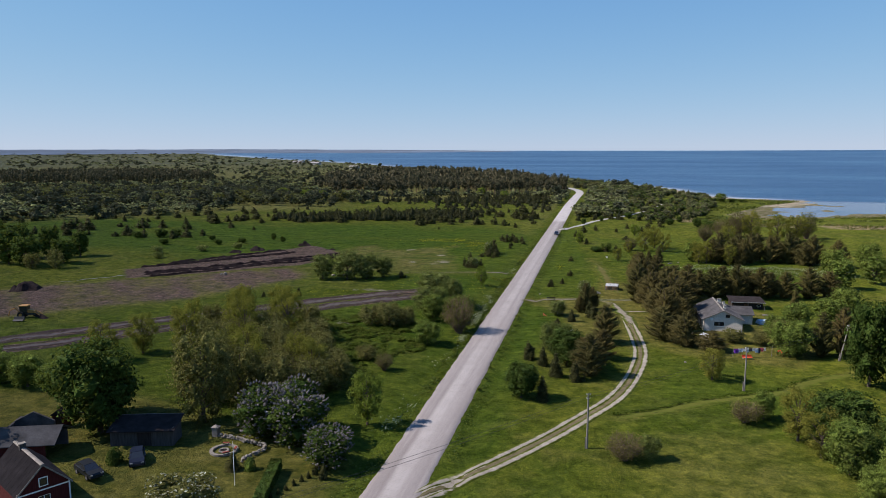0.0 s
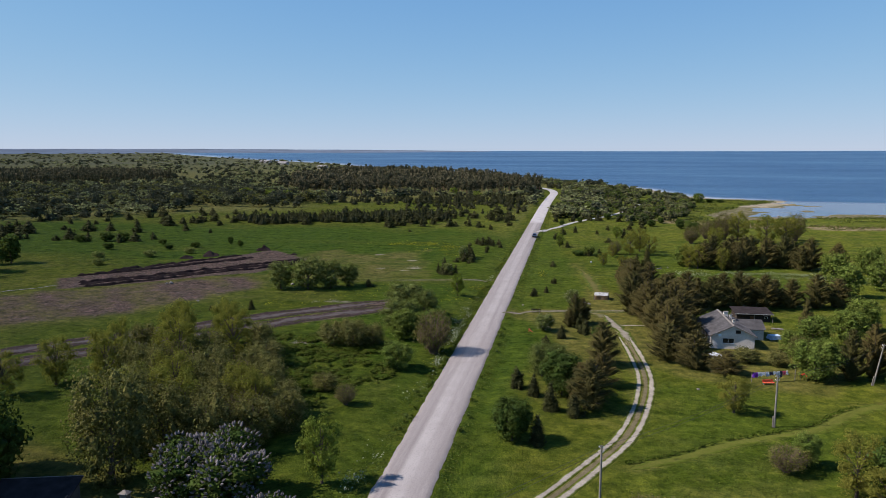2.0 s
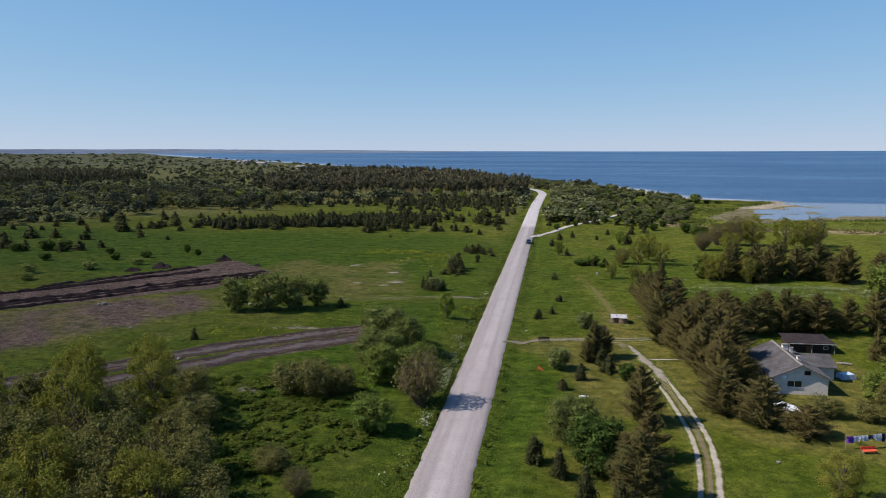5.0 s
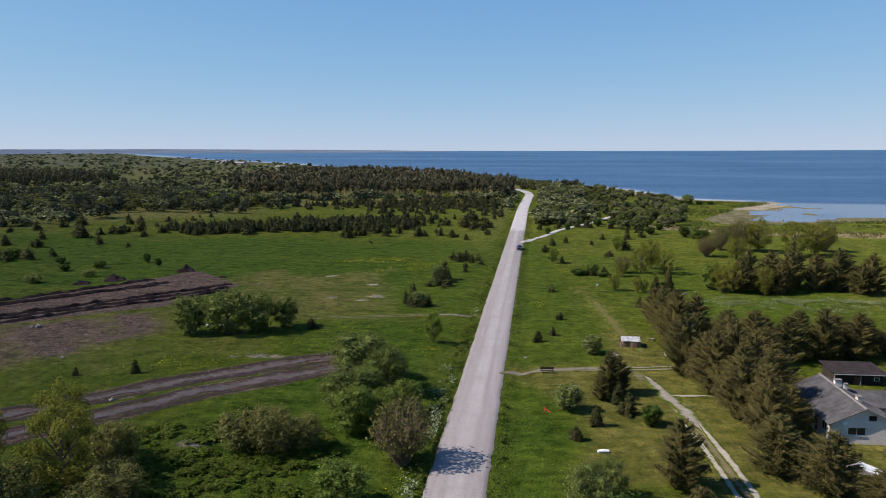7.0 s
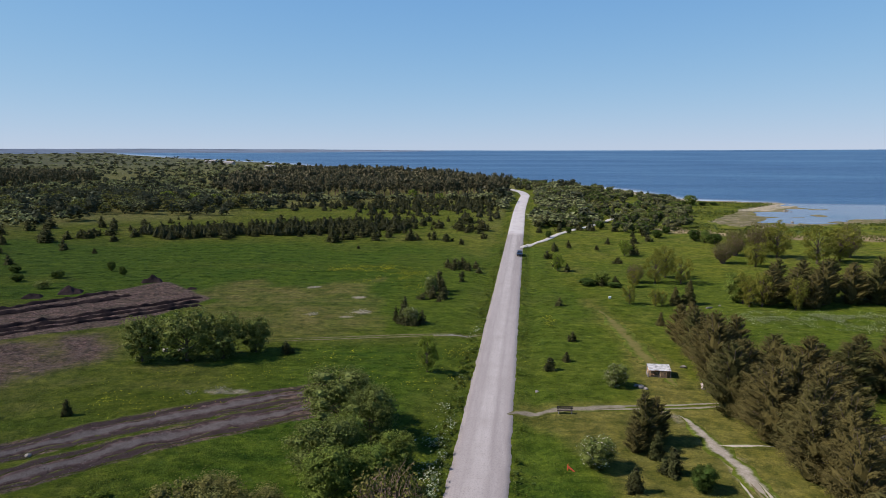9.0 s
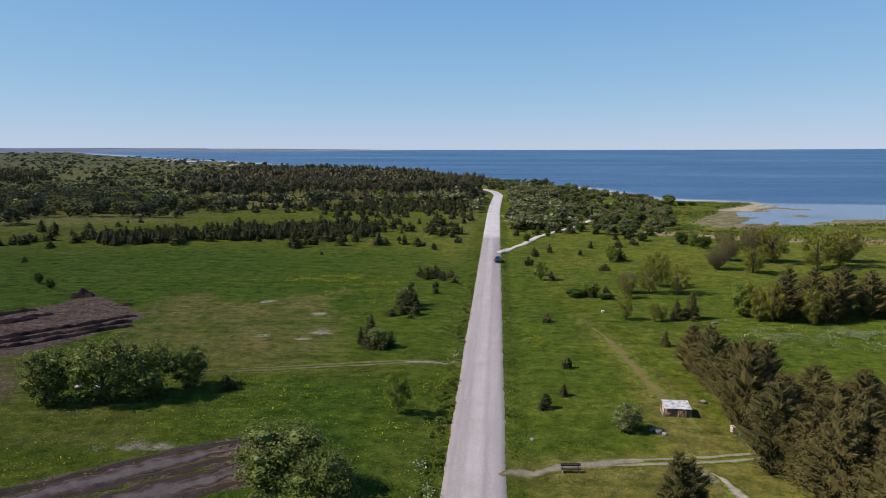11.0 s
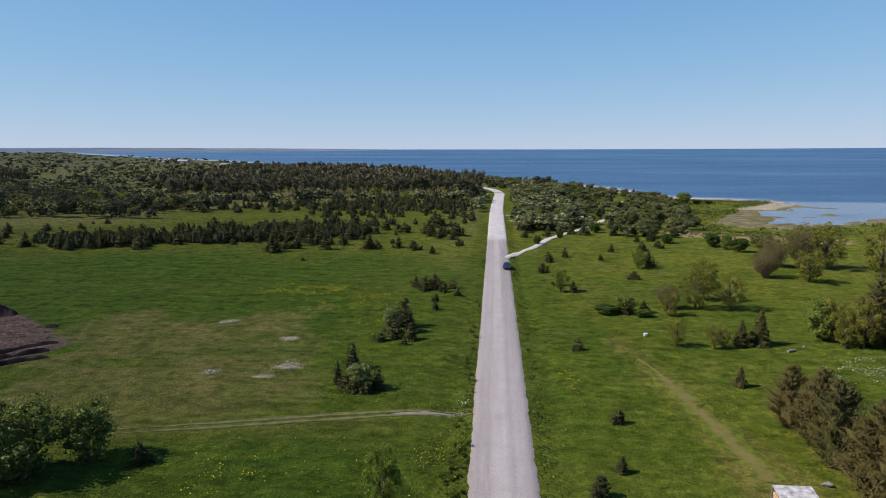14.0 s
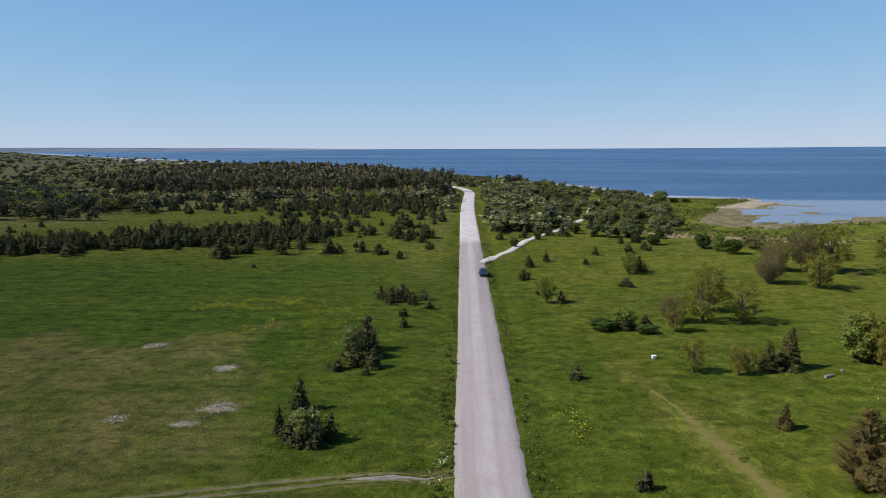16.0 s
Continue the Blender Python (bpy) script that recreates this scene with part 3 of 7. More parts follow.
OCTA_V = np.array([(1, 0, 0), (0, 1, 0), (-1, 0, 0), (0, -1, 0), (0, 0, 1), (0, 0, -1)], float)
OCTA_F = np.array([(0, 1, 4), (1, 2, 4), (2, 3, 4), (3, 0, 4), (1, 0, 5), (2, 1, 5), (3, 2, 5), (0, 3, 5)])


def tube(points, radii, sides=6):
    p = np.asarray(points, float)
    verts, faces = [], []
    for i, (c, r) in enumerate(zip(p, radii)):
        d = unit(p[min(i + 1, len(p) - 1)] - p[max(i - 1, 0)])
        u = unit(np.cross(d, (0.3, 0.9, 0.2)))
        w = np.cross(d, u)
        a = np.arange(sides) * 2 * math.pi / sides
        verts.append(c + r * (np.cos(a)[:, None] * u + np.sin(a)[:, None] * w))
    for i in range(len(p) - 1):
        for k in range(sides):
            faces.append((i * sides + k, i * sides + (k + 1) % sides, (i + 1) * sides + (k + 1) % sides, (i + 1) * sides + k))
    return np.concatenate(verts), np.array(faces)


def joined(pieces):
    vs, fs, base = [], [], 0
    for v, f in pieces:
        vs.append(v)
        fs.extend((np.asarray(f) + base).tolist())
        base += len(v)
    return np.concatenate(vs), fs


def juniper_stems(rng):
    """Pointed stems of one bush: place, height and girth."""
    stems = [(rng.uniform(-0.3, 0.3), rng.uniform(-0.3, 0.3), 7.4, rng.uniform(1.7, 2.2))]
    for k in range(int(rng.integers(3, 6))):
        a, r0 = k * 2.4 + rng.uniform(-0.6, 0.6), rng.uniform(0.9, 1.8)
        stems.append((math.cos(a) * r0, math.sin(a) * r0, rng.uniform(2.4, 5.6) * (1.1 - 0.1 * r0), rng.uniform(1.1, 1.6)))
    return stems


def lobes_for(kind, rng):
    """Clumps of a crown: centre, radius and flatness, with the limbs that carry them. About 8 m high, 7 m wide as built."""
    out, limbs = [], []
    if kind in ("broad", "dark", "willow", "blossom", "lilac", "silver", "hawthorn"):
        low = dict(broad=0.10, dark=0.12, willow=0.06, blossom=0.10, lilac=0.06, silver=0.08, hawthorn=0.08)[kind]
        n = dict(broad=30, dark=32, willow=32, blossom=26, lilac=30, silver=26, hawthorn=26)[kind]
        for k in range(n):
            a = k * 2.4 + rng.uniform(-0.4, 0.4)
            z = low + (0.9 - low) * ((k + 0.5) / n) ** 0.8
            belly = math.sin(math.pi * min(1, (z - low * 0.5) / (1.08 - low * 0.5))) ** 0.6
            r = 3.5 * belly * (0.62 + 0.22 * rng.random())
            rad = rng.uniform(0.6, 1.35) * (1.0 if kind != "willow" else 0.9)
            c = np.array([math.cos(a) * (r - rad * 0.4), math.sin(a) * (r - rad * 0.4), z * 8 - 0.3])
            out.append((c, rad, 0.85 if kind != "willow" else 1.25))
            if k % 2 == 0:
                limbs.append(c)
        out.append((np.array([0, 0, 4.6]), 2.2, 1.1))
    elif kind in ("yellow", "young"):
        n = 20
        for k in range(n):
            a, z = k * 2.4, 0.14 + 0.80 * (k + 0.5) / n
            r = 2.7 * math.sin(math.pi * min(1, (z - 0.1) / 0.95)) ** 0.7 * rng.uniform(0.55, 1.1)
            c = np.array([math.cos(a) * r, math.sin(a) * r, z * 8])
            out.append((c, rng.uniform(0.55, 1.0), 1.0))
            limbs.append(c)
    elif kind == "pine":
        n = 44
        for k in range(n):
            a, z = k * 2.4 + rng.uniform(-0.5, 0.5), 0.06 + 0.90 * (k / n) ** 0.85
            r = 3.4 * (1 - z) ** 0.62 * min(1, z * 5 + 0.25) * rng.uniform(0.6, 1.1)
            c = np.array([math.cos(a) * r, math.sin(a) * r, z * 8 + 0.25 * r * 0.3])
            out.append((c, rng.uniform(0.6, 1.15) * (1.15 - 0.5 * z), 0.42))
            if k % 2 == 0:
                limbs.append(c)
        out.append((np.array([0, 0, 2.6]), 1.7, 1.3))
        out.append((np.array([0, 0, 5.0]), 1.0, 1.8))
    elif kind == "spruce":
        n = 52
        for k in range(n):
            a, z = k * 2.4, 0.05 + 0.92 * (k / n) ** 0.9
            r = 2.6 * (1 - z) ** 0.95 * rng.uniform(0.75, 1.1)
            out.append((np.array([math.cos(a) * r, math.sin(a) * r, z * 8]), 0.30 + 0.62 * (1 - z), 0.55))
        out.append((np.array([0, 0, 2.2]), 1.3, 1.6))
        out.append((np.array([0, 0, 5.0]), 0.6, 2.4))
    elif kind == "juniper":
        for x, y, top, rad in juniper_stems(rng):
            for z in np.arange(0.5, top, 1.0):
                u = z / top
                out.append((np.array([x * (1 + 0.05 * z), y * (1 + 0.05 * z), z]), max(0.25, rad * (1 - u ** 1.6) ** 0.75 * rng.uniform(0.75, 1.2)), 0.9))
    return out, limbs


PLANT_STYLE = dict(  # leaf material, leaf count, leaf size, aspect, outward 0..1, core share
    broad=(L_BROAD, 5400, 0.25, 0.8, 0.75, 0.66), dark=(L_DARK, 5000, 0.28, 0.85, 0.75, 0.80), willow=(L_WILLOW, 5400, 0.25, 0.55, 0.6, 0.5),
    hawthorn=(L_SILVER, 4200, 0.28, 0.7, 0.7, 0.7), blossom=(L_WILLOW, 4200, 0.30, 0.7, 0.7, 0.7), lilac=(L_DARK, 4800, 0.28, 0.8, 0.75, 0.8), silver=(L_SILVER, 5000, 0.25, 0.6, 0.7, 0.66),
    yellow=(L_YELLOW, 4000, 0.23, 0.7, 0.6, 0.45), young=(L_FRESH, 3400, 0.27, 0.8, 0.55, 0.5), pine=(L_PINE, 5800, 0.27, 0.30, 0.7, 0.62),
    spruce=(L_PINE, 4400, 0.34, 0.35, 0.7, 0.75), juniper=(L_JUNIPER, 2000, 0.42, 0.42, 0.7, 0.8))
MESHES = {}


def conifer_radius(kind, z):
    if kind == "pine":
        return 3.5 * max(0.01, 1 - z ** 1.55) ** 0.9 * min(1, 0.72 + z * 2.0)
    return 2.8 * max(0.02, 1 - z) ** 0.92


def boughs_of(kind, rng):
    """Feet and tips of whorled boughs that lift (pine) or hang (spruce), from the ground to the leader."""
    m = 54 if kind == "pine" else 74
    z = np.clip(0.03 + 0.90 * (np.arange(m) / m) ** 0.95 + rng.uniform(-0.03, 0.03, m), 0.03, 0.93)
    a = np.arange(m) * 2.4 + rng.uniform(-0.5, 0.5, m)
    r = np.array([conifer_radius(kind, q) for q in z]) * rng.uniform(0.72, 1.15, m) * (1 + 0.15 * np.cos(a - rng.uniform(0, 6)))
    lift = 0.42 if kind == "pine" else -0.15
    tip = np.c_[np.cos(a) * r, np.sin(a) * r, np.minimum(z * 8 + lift * r, 8.3)]
    foot = np.c_[z * 0, z * 0, z * 8 - 0.1 * r]
    return foot, tip, r


def branch_sprays(kind, rng, n, boughs):
    """Needle sprays in flat fans along the boughs."""
    foot, tip, r = boughs
    w = r ** 1.5 + 0.12
    k = rng.choice(len(r), n, p=w / w.sum())
    t = 0.25 + 0.80 * rng.random(n) ** 0.75
    run = unit(tip - foot)
    side = unit(np.cross(run, np.array([0, 0, 1.0])))
    over = np.cross(side, run)
    fan = rng.uniform(-1, 1, n)
    wide = (0.24 + 0.30 * r[k]) * (1 - 0.55 * np.abs(t - 0.65))
    p = foot[k] + (tip[k] - foot[k]) * t[:, None] + side[k] * (fan * wide)[:, None] + over[k] * (rng.normal(size=n) * (0.09 + 0.05 * r[k]) - 0.10 * r[k] * fan ** 2)[:, None]
    p[:, 2] = np.maximum(p[:, 2], 0.12)
    along = run[k] + side[k] * (fan * 0.7)[:, None] + rng.normal(size=(n, 3)) * 0.22 + np.array([0, 0, 0.3 if kind == "pine" else 0.1])
    nrm = unit(over[k] + side[k] * (fan * 0.5)[:, None] + 0.5 * run[k] + 0.28 * rng.normal(size=(n, 3)))
    return p, along, nrm


def crown_arrays(kind, rng, far=0):
    mat, n, size, aspect, outward, core = PLANT_STYLE[kind]
    lobes, limbs = lobes_for(kind, rng)
    share, grow = ((1.0, 1.0), (0.48, 1.35), (0.17, 1.9) if kind == "juniper" else (0.22, 1.8))[far]
    n = int(n * share)
    w = np.array([l[1] ** 2 for l in lobes])
    pick = rng.choice(len(lobes), n, p=w / w.sum())
    c, r, q = np.array([lobes[i][0] for i in pick]), np.array([lobes[i][1] for i in pick]), np.array([lobes[i][2] for i in pick])
    d = unit(rng.normal(size=(n, 3)) + np.array([0, 0, 0.25]))
    rr = r * (0.45 + (0.95 if kind != "juniper" else 0.72) * rng.random(n) ** 0.8)
    p = c + d * np.c_[rr, rr, rr * q]
    p[:, 2] = np.maximum(p[:, 2], 0.12)
    nrm = unit(d * outward + rng.normal(size=(n, 3)) * (1 - outward) * 0.8 + np.array([0, 0, 0.15]))
    along = None
    if kind in ("pine", "spruce", "juniper", "willow"):
        along = unit(p - np.array([0, 0, 3.0])) * 0.6 + np.array([0, 0, 0.9 if kind == "juniper" else (-0.5 if kind == "willow" else 0.35)]) + rng.normal(size=(n, 3)) * 0.4
        nrm = unit(0.45 * rng.normal(size=(n, 3)) + d * (0.5 + outward * 0.6))
    if kind in ("pine", "spruce"):
        boughs = boughs_of(kind, rng)
        p, along, nrm = branch_sprays(kind, rng, n, boughs)
    pieces = [leaf_quads(rng, p, nrm, size * grow, aspect, along)]
    if kind in ("pine", "spruce"):
        zs = np.array([0.3, 1.2, 2.6, 4.2, 5.8, 7.2])
        pieces.append(tube([(0, 0, z) for z in zs], [0.40 * conifer_radius(kind, z / 8) for z in zs], 7))
        for f, e, q in zip(*boughs):
            fat = 0.07 + 0.075 * q
            pieces.append(tube([f + (e - f) * u for u in (0.2, 0.5, 0.82, 1.0)], (fat * 0.6, fat, fat * 0.85, 0.03), 5))
    elif core > 0:
        for lc, lr, lq in lobes:
            if lr > 0.5:
                form, sides = (OCTA_V, OCTA_F) if far == 2 else (ICO_V, ICO_F)
                v = form * (lr * core * 0.9) * (1 + 0.25 * rng.normal(size=(len(form), 1)))
                v = v * np.array([1, 1, lq]) + lc
                v[:, 2] = np.maximum(v[:, 2], 0.05)
                pieces.append((v, sides))
    return joined(pieces), lobes, limbs


def plant_meshes(kind, variant, far=0):
    if (kind, variant, far) in MESHES:
        return MESHES[kind, variant, far]
    rng = np.random.default_rng(100 * variant + sum(map(ord, kind)))
    made = []

    def keep(name, vf, mat):
        me = bpy.data.meshes.new(name)
        me.from_pydata(vf[0].tolist(), [], vf[1] if isinstance(vf[1], list) else vf[1].tolist())
        me.materials.append(mat)
        made.append((name, me))

    if kind == "bare":
        tw, tips = [], []
        for k in range(84):
            a, up = k * 2.4, -0.55 + 1.5 * (k + 0.5) / 84
            round_ = math.sqrt(max(0.05, 1 - min(1, up) ** 2)) * rng.uniform(0.7, 1.0)
            top = np.array([math.cos(a) * 3.4 * round_, math.sin(a) * 3.4 * round_, 4.3 + 3.6 * up * rng.uniform(0.9, 1)])
            foot = np.array([math.cos(a) * 0.45, math.sin(a) * 0.45, -0.2])
            mid = top * np.array([0.42, 0.42, 0.55]) + np.array([0, 0, 0.25])
            tw.append(tube([foot, mid, top], (0.08, 0.045, 0.015), 4))
            for j in range(7):
                s = foot + (top - foot) * rng.uniform(0.35, 0.95)
                e = s + rng.normal(size=3) * 0.5 + np.array([0, 0, 0.9])
                tw.append(tube([s, e], (0.035, 0.012), 3))
                tips += [e, (s + e) / 2, top + rng.normal(size=3) * 0.3]
        keep("branchwork", joined(tw), TWIG)
        t = np.array(tips)
        t = np.concatenate([t + rng.normal(size=t.shape) * 0.25])
        keep("crown", leaf_quads(rng, t, unit(rng.normal(size=t.shape)), 0.34, 0.6), L_TWIGGY)
    else:
        vf, lobes, limbs = crown_arrays(kind, rng, far)
        trunk = [tube([(0, 0, -0.4), (0.05, 0, 1.5), (-0.05, 0.08, 4.0), (0, 0, 6.6)], (0.24, 0.19, 0.13, 0.04), 7)]
        for c in limbs:
            s = np.array([0, 0, max(0.6, c[2] * 0.55)])
            trunk.append(tube([s, (s + c) / 2 + np.array([0, 0, 0.15]), c], (0.09, 0.06, 0.025), 4))
        keep("trunk", joined(trunk), BARK)
        keep("crown", vf, PLANT_STYLE[kind][0])
        if kind in ("blossom", "lilac", "hawthorn"):
            n = dict(blossom=900, lilac=620, hawthorn=330)[kind]
            big = [l for l in lobes if l[1] > 0.6]
            pick = rng.integers(0, len(big), n)
            d = unit(rng.normal(size=(n, 3)) + np.array([0, 0, 0.7]))
            p = np.array([big[i][0] for i in pick]) + d * np.array([[big[i][1] * 1.1] for i in pick])
            if kind != "lilac":
                keep("blossom", leaf_quads(rng, p, unit(d + 0.4 * rng.normal(size=d.shape)), 0.24, 0.8), F_CREAM)
            else:
                panicles = []
                for q, e in zip(p, unit(d + np.array([0, 0, 0.6]))):
                    panicles.append(tube([q, q + e * 0.16, q + e * 0.42], (0.11, 0.13, 0.02), 5))
                keep("blossom", joined(panicles), F_LILAC)
    MESHES[kind, variant, far] = made
    return made


PLANT_WORDS = dict(
    broad=("tree", "tree", "round broadleaf tree with fresh green leaves on grass"), dark=("tree", "tree", "dense dark green broadleaf tree on grass"),
    willow=("willow", "willow", "grey-green multi-stemmed willow in rough grass"), yellow=("tree", "tree", "loose yellow-green tree in spring leaf"),
    young=("young_tree", "tree", "slender young green tree in the meadow"), pine=("pine_tree", "pine", "bushy brown-green pine tree on grass"),
    spruce=("spruce_tree", "spruce", "dark conical spruce tree on grass"), juniper=("juniper", "juniper", "dark green juniper bush in the meadow"),
    hawthorn=("hawthorn_bush", "bush", "rounded grey-green bush with some white blossom"), blossom=("chestnut_tree", "tree", "chestnut tree covered in white blossom"), lilac=("lilac_bush", "lilac", "large lilac bush in mauve-blue bloom"),
    silver=("silver_willow", "willow", "silver-grey rounded willow bush on grass"), bare=("twiggy_shrub", "shrub", "reddish twiggy shrub just coming into leaf"))
PLANT_COUNT = {}


def plant(kind, x, y, h, w, label="", group=""):
    """One plant of that height and crown width, standing on the ground."""
    k = PLANT_COUNT[kind] = PLANT_COUNT.get(kind, 0) + 1
    name, cat, words = PLANT_WORDS[kind]
    root = new(name)
    root.empty_display_size = 0.5
    built_w = dict(juniper=5.6, spruce=5.6, young=6.4, yellow=6.4, bare=7.0).get(kind, 7.4)
    if kind == "pine":
        h, w = h * (0.92 + 0.28 * ((k * 0.618) % 1)), w * (0.92 + 0.24 * ((k * 0.382 + 0.3) % 1))
    root.matrix_basis = pose(x, y, float(ground_z(x, y)) - 0.03, 0, 0, (k * 137.5) % 360) @ Matrix.Diagonal((w / built_w, w / built_w, h / 8.2, 1))
    far = int(y > (215 if kind == "pine" else 140)) + int(y > (205 if kind == "juniper" else 330))
    if kind not in ("juniper", "pine") and -48 < x < 2 and y < 200:
        far = 0
    if (x > 60 and y < 235) or x < -100:
        far = 2
    for part_name, me in plant_meshes(kind, k % 3, far):
        ob = new(part_name, me)
        ob.parent = root
    tagged(root, label or words, cat, group)
    return root


def plants(kind, rows, **kw):
    for row in rows:
        plant(kind, *row, **kw)


# by the road, on the land side
plants("young", [(-31.4, 88.5, 8.0, 4.8), (-33.0, 189, 5.8, 3.6)])
plants("bare", [(-29.2, 140.2, 8.4, 7.6)])
plants("broad", [(-33.3, 129.5, 5.0, 6.6), (-36.5, 147, 6.5, 6.5), (-33, 150, 5.5, 5.5), (-31.5, 156, 4.6, 5), (-37.5, 156, 6, 6.5)])
plants("silver", [(-40.5, 166, 8.4, 11), (-35.8, 162, 7.5, 7.5), (-38.8, 153, 7.2, 9.5)], label="pale green feathery tree beside the road")
plants("willow", [(-44.5, 140.5, 5.6, 7.5), (-48.5, 141.0, 4.8, 7.5), (-41.0, 141.5, 4.4, 6)], label="low spreading grey-green willow mound in rough grass")
plants("willow", [(-41.5, 117, 3.0, 5), (-46.5, 143.5, 4.6, 6)])
# thicket by the garden
plants("willow", [(-47, 92, 8, 8), (-43, 96, 7, 7), (-41, 101, 6, 7), (-52, 104, 8, 8), (-47, 108, 7, 7), (-57, 112, 8, 8),
                  (-62, 120, 8, 8), (-54, 119, 6, 7), (-50, 98, 7.5, 8), (-70, 112, 8, 7), (-44, 106, 5.5, 7), (-49, 114, 6, 7), (-58, 107, 8, 8), (-66, 110, 8.5, 8), (-55, 126, 5, 7), (-60, 134, 6, 7), (-78, 126, 7, 7)])
plants("willow", [(-54, 84, 14.0, 10.5), (-57, 92, 11, 9), (-52, 91, 10, 8)], label="tall grey-green willow at the garden edge")
plants("bare", [(-49, 94, 7, 6), (-46, 98, 6.5, 6), (-64, 114, 8, 7), (-52, 110, 7, 6), (-36.5, 112, 3.2, 3.6)], label="brownish twiggy shrub within the thicket")
plants("yellow", [(-66, 118, 10.5, 7), (-71, 126, 10.5, 7), (-62, 128, 10, 7), (-67, 136, 9.5, 6.5), (-78, 119, 9, 6), (-54, 96, 9.5, 7), (-58, 103, 10, 7), (-74, 131, 9.5, 6.5), (-45, 101, 8, 6),
                  (-84, 112, 8, 6), (-88, 106, 7.5, 6), (-48, 103, 8.5, 6), (-60, 97, 9.5, 7), (-75, 112, 9.5, 6.5)])
plants("dark", [(-65.6, 77.6, 14, 12.5), (-71, 83, 11.5, 8), (-83, 67, 13, 12)])
plants("broad", [(-90, 91, 5.6, 7), (-96, 92, 5.5, 7), (-84, 90, 5, 6.5), (-102, 95, 6, 7)])
plants("lilac", [(-43.5, 82, 7.2, 9), (-38, 80.5, 7.0, 9), (-40.5, 84, 7.5, 9), (-31.8, 75.5, 5.0, 6.8)])
plants("blossom", [(-40.5, 58.5, 6.0, 9.0)], label="chestnut tree crown covered in white blossom candles")
# old trees in the field
plants("silver", [(-80, 189, 8.0, 8.4), (-72.8, 190, 9.2, 10.2), (-67.6, 192, 8.4, 9)], label="old spreading tree with pale green leaves in the field")
plants("silver", [(-63.6, 196.2, 6.6, 6.6)])
# side of the drive
plants("dark", [(-11.8, 104, 6.2, 6.2), (-5.8, 122, 7.2, 7.6)])
plants("silver", [(-9.2, 130, 6.0, 5.8), (-7, 134.5, 4.5, 5)])
plants("juniper", [(-8.4, 103.4, 4.6, 2.8), (-12.7, 123.4, 4.2, 2.8), (-10, 120.2, 4.0, 2.4), (-7.2, 115, 4.8, 3.0), (-3.8, 113.5, 4.2, 3.2), (-6.6, 153.6, 3.2, 2.3), (-3, 162, 3.8, 2.4),
                   (-9.3, 149, 2.4, 2.0), (-2, 158, 3.6, 3.0)])
plants("pine", [(-1.8, 117, 7.4, 7), (0.2, 127, 6.0, 6), (0.6, 138, 7.2, 6.4), (-4.0, 165.5, 7.0, 4.4), (-5.2, 163.4, 4.6, 3.2), (-2.4, 167.0, 5.4, 3.6), (-3.0, 120, 6.5, 5)])
plants("dark", [(0.4, 155, 2.9, 3.2)])
plants("hawthorn", [(-10, 158.5, 3.8, 5.0), (-4.8, 185.5, 3.6, 4.2)])
# pines and trees round the grey house
plants("pine", [(9.2, 187, 10.5, 7), (9.4, 200, 9.0, 6.5), (9, 210, 8, 6.5), (8.6, 176, 9.5, 8), (11.2, 168, 10.0, 8), (12.2, 158.5, 10, 8), (13.6, 193, 9.5, 8), (16, 139, 7.4, 8.5), (12.0, 142.5, 6.4, 7.5),
                (20.5, 136.8, 4.2, 6), (15.5, 178, 10.5, 8), (21, 184, 8.6, 7.5), (27, 186, 8.2, 7.5), (33, 187.5, 8.2, 7.5), (39, 189, 8, 7.5), (45, 190, 7.8, 7.5), (51, 192, 7.6, 7.5)])
plants("pine", [(16.4, 160.5, 9.5, 7.5), (16.8, 154, 7.4, 6.5), (15.8, 166.5, 10, 8), (18.5, 171, 10, 8), (13, 150, 8.6, 6.5), (10.5, 190, 9.5, 7.5), (11.5, 182, 10, 8), (9.6, 193, 9, 7), (56, 193, 7.4, 7), (42, 192.5, 7.6, 7), (13.4, 163, 9, 7), (10.6, 173, 8.6, 7), (14.2, 155, 8, 6.5), (18, 189, 8, 7.5), (24, 188.5, 7.8, 7), (30, 190, 7.6, 7), (36, 191, 7.6, 7), (14.5, 171, 9.5, 7.5), (10, 205, 8.5, 6.5)])
plants("spruce", [(43, 172, 7, 4.2), (17.9, 243.4, 6.2, 4.6), (8.1, 223, 3.0, 2.4)])
plants("broad", [(33.9, 136.5, 7.4, 9), (34, 150, 5.0, 5.6), (22.7, 103, 4.4, 4.0), (39.5, 156, 6.5, 7), (47, 160, 7, 8), (53, 170, 7.5, 8), (56, 150, 8, 8)])
plants("willow", [(25.2, 144, 2.8, 6), (30, 143, 2.8, 5), (34.5, 147, 4.6, 5)])
plants("dark", [(29.6, 93.5, 8.6, 9.5), (41.8, 120.5, 15, 8.5), (46, 113, 16.5, 10), (48, 128, 12, 9), (52, 140, 10, 9), (35, 88, 7.5, 8)])
plants("broad", [(29, 87, 7.2, 7), (33, 82, 6, 7), (32.5, 75.5, 6.5, 6.5), (29.5, 79.5, 5, 5)])
plants("dark", [(37.5, 79, 8.5, 8), (37, 73, 7.5, 8)])
plants("yellow", [(27, 91, 6.4, 5)])
plants("yellow", [(25.4, 95.5, 7.4, 5.4), (18, 119, 5.6, 5.0), (11.6, 241.5, 3.4, 2.6)])
plants("bare", [(3.2, 85.2, 3.6, 5.0), (20, 101, 3.2, 5)])
plants("pine", [(39.2, 137, 9.4, 5.6), (43.5, 139.6, 8.6, 6)], label="brown-needled pine tree beside the lawn")
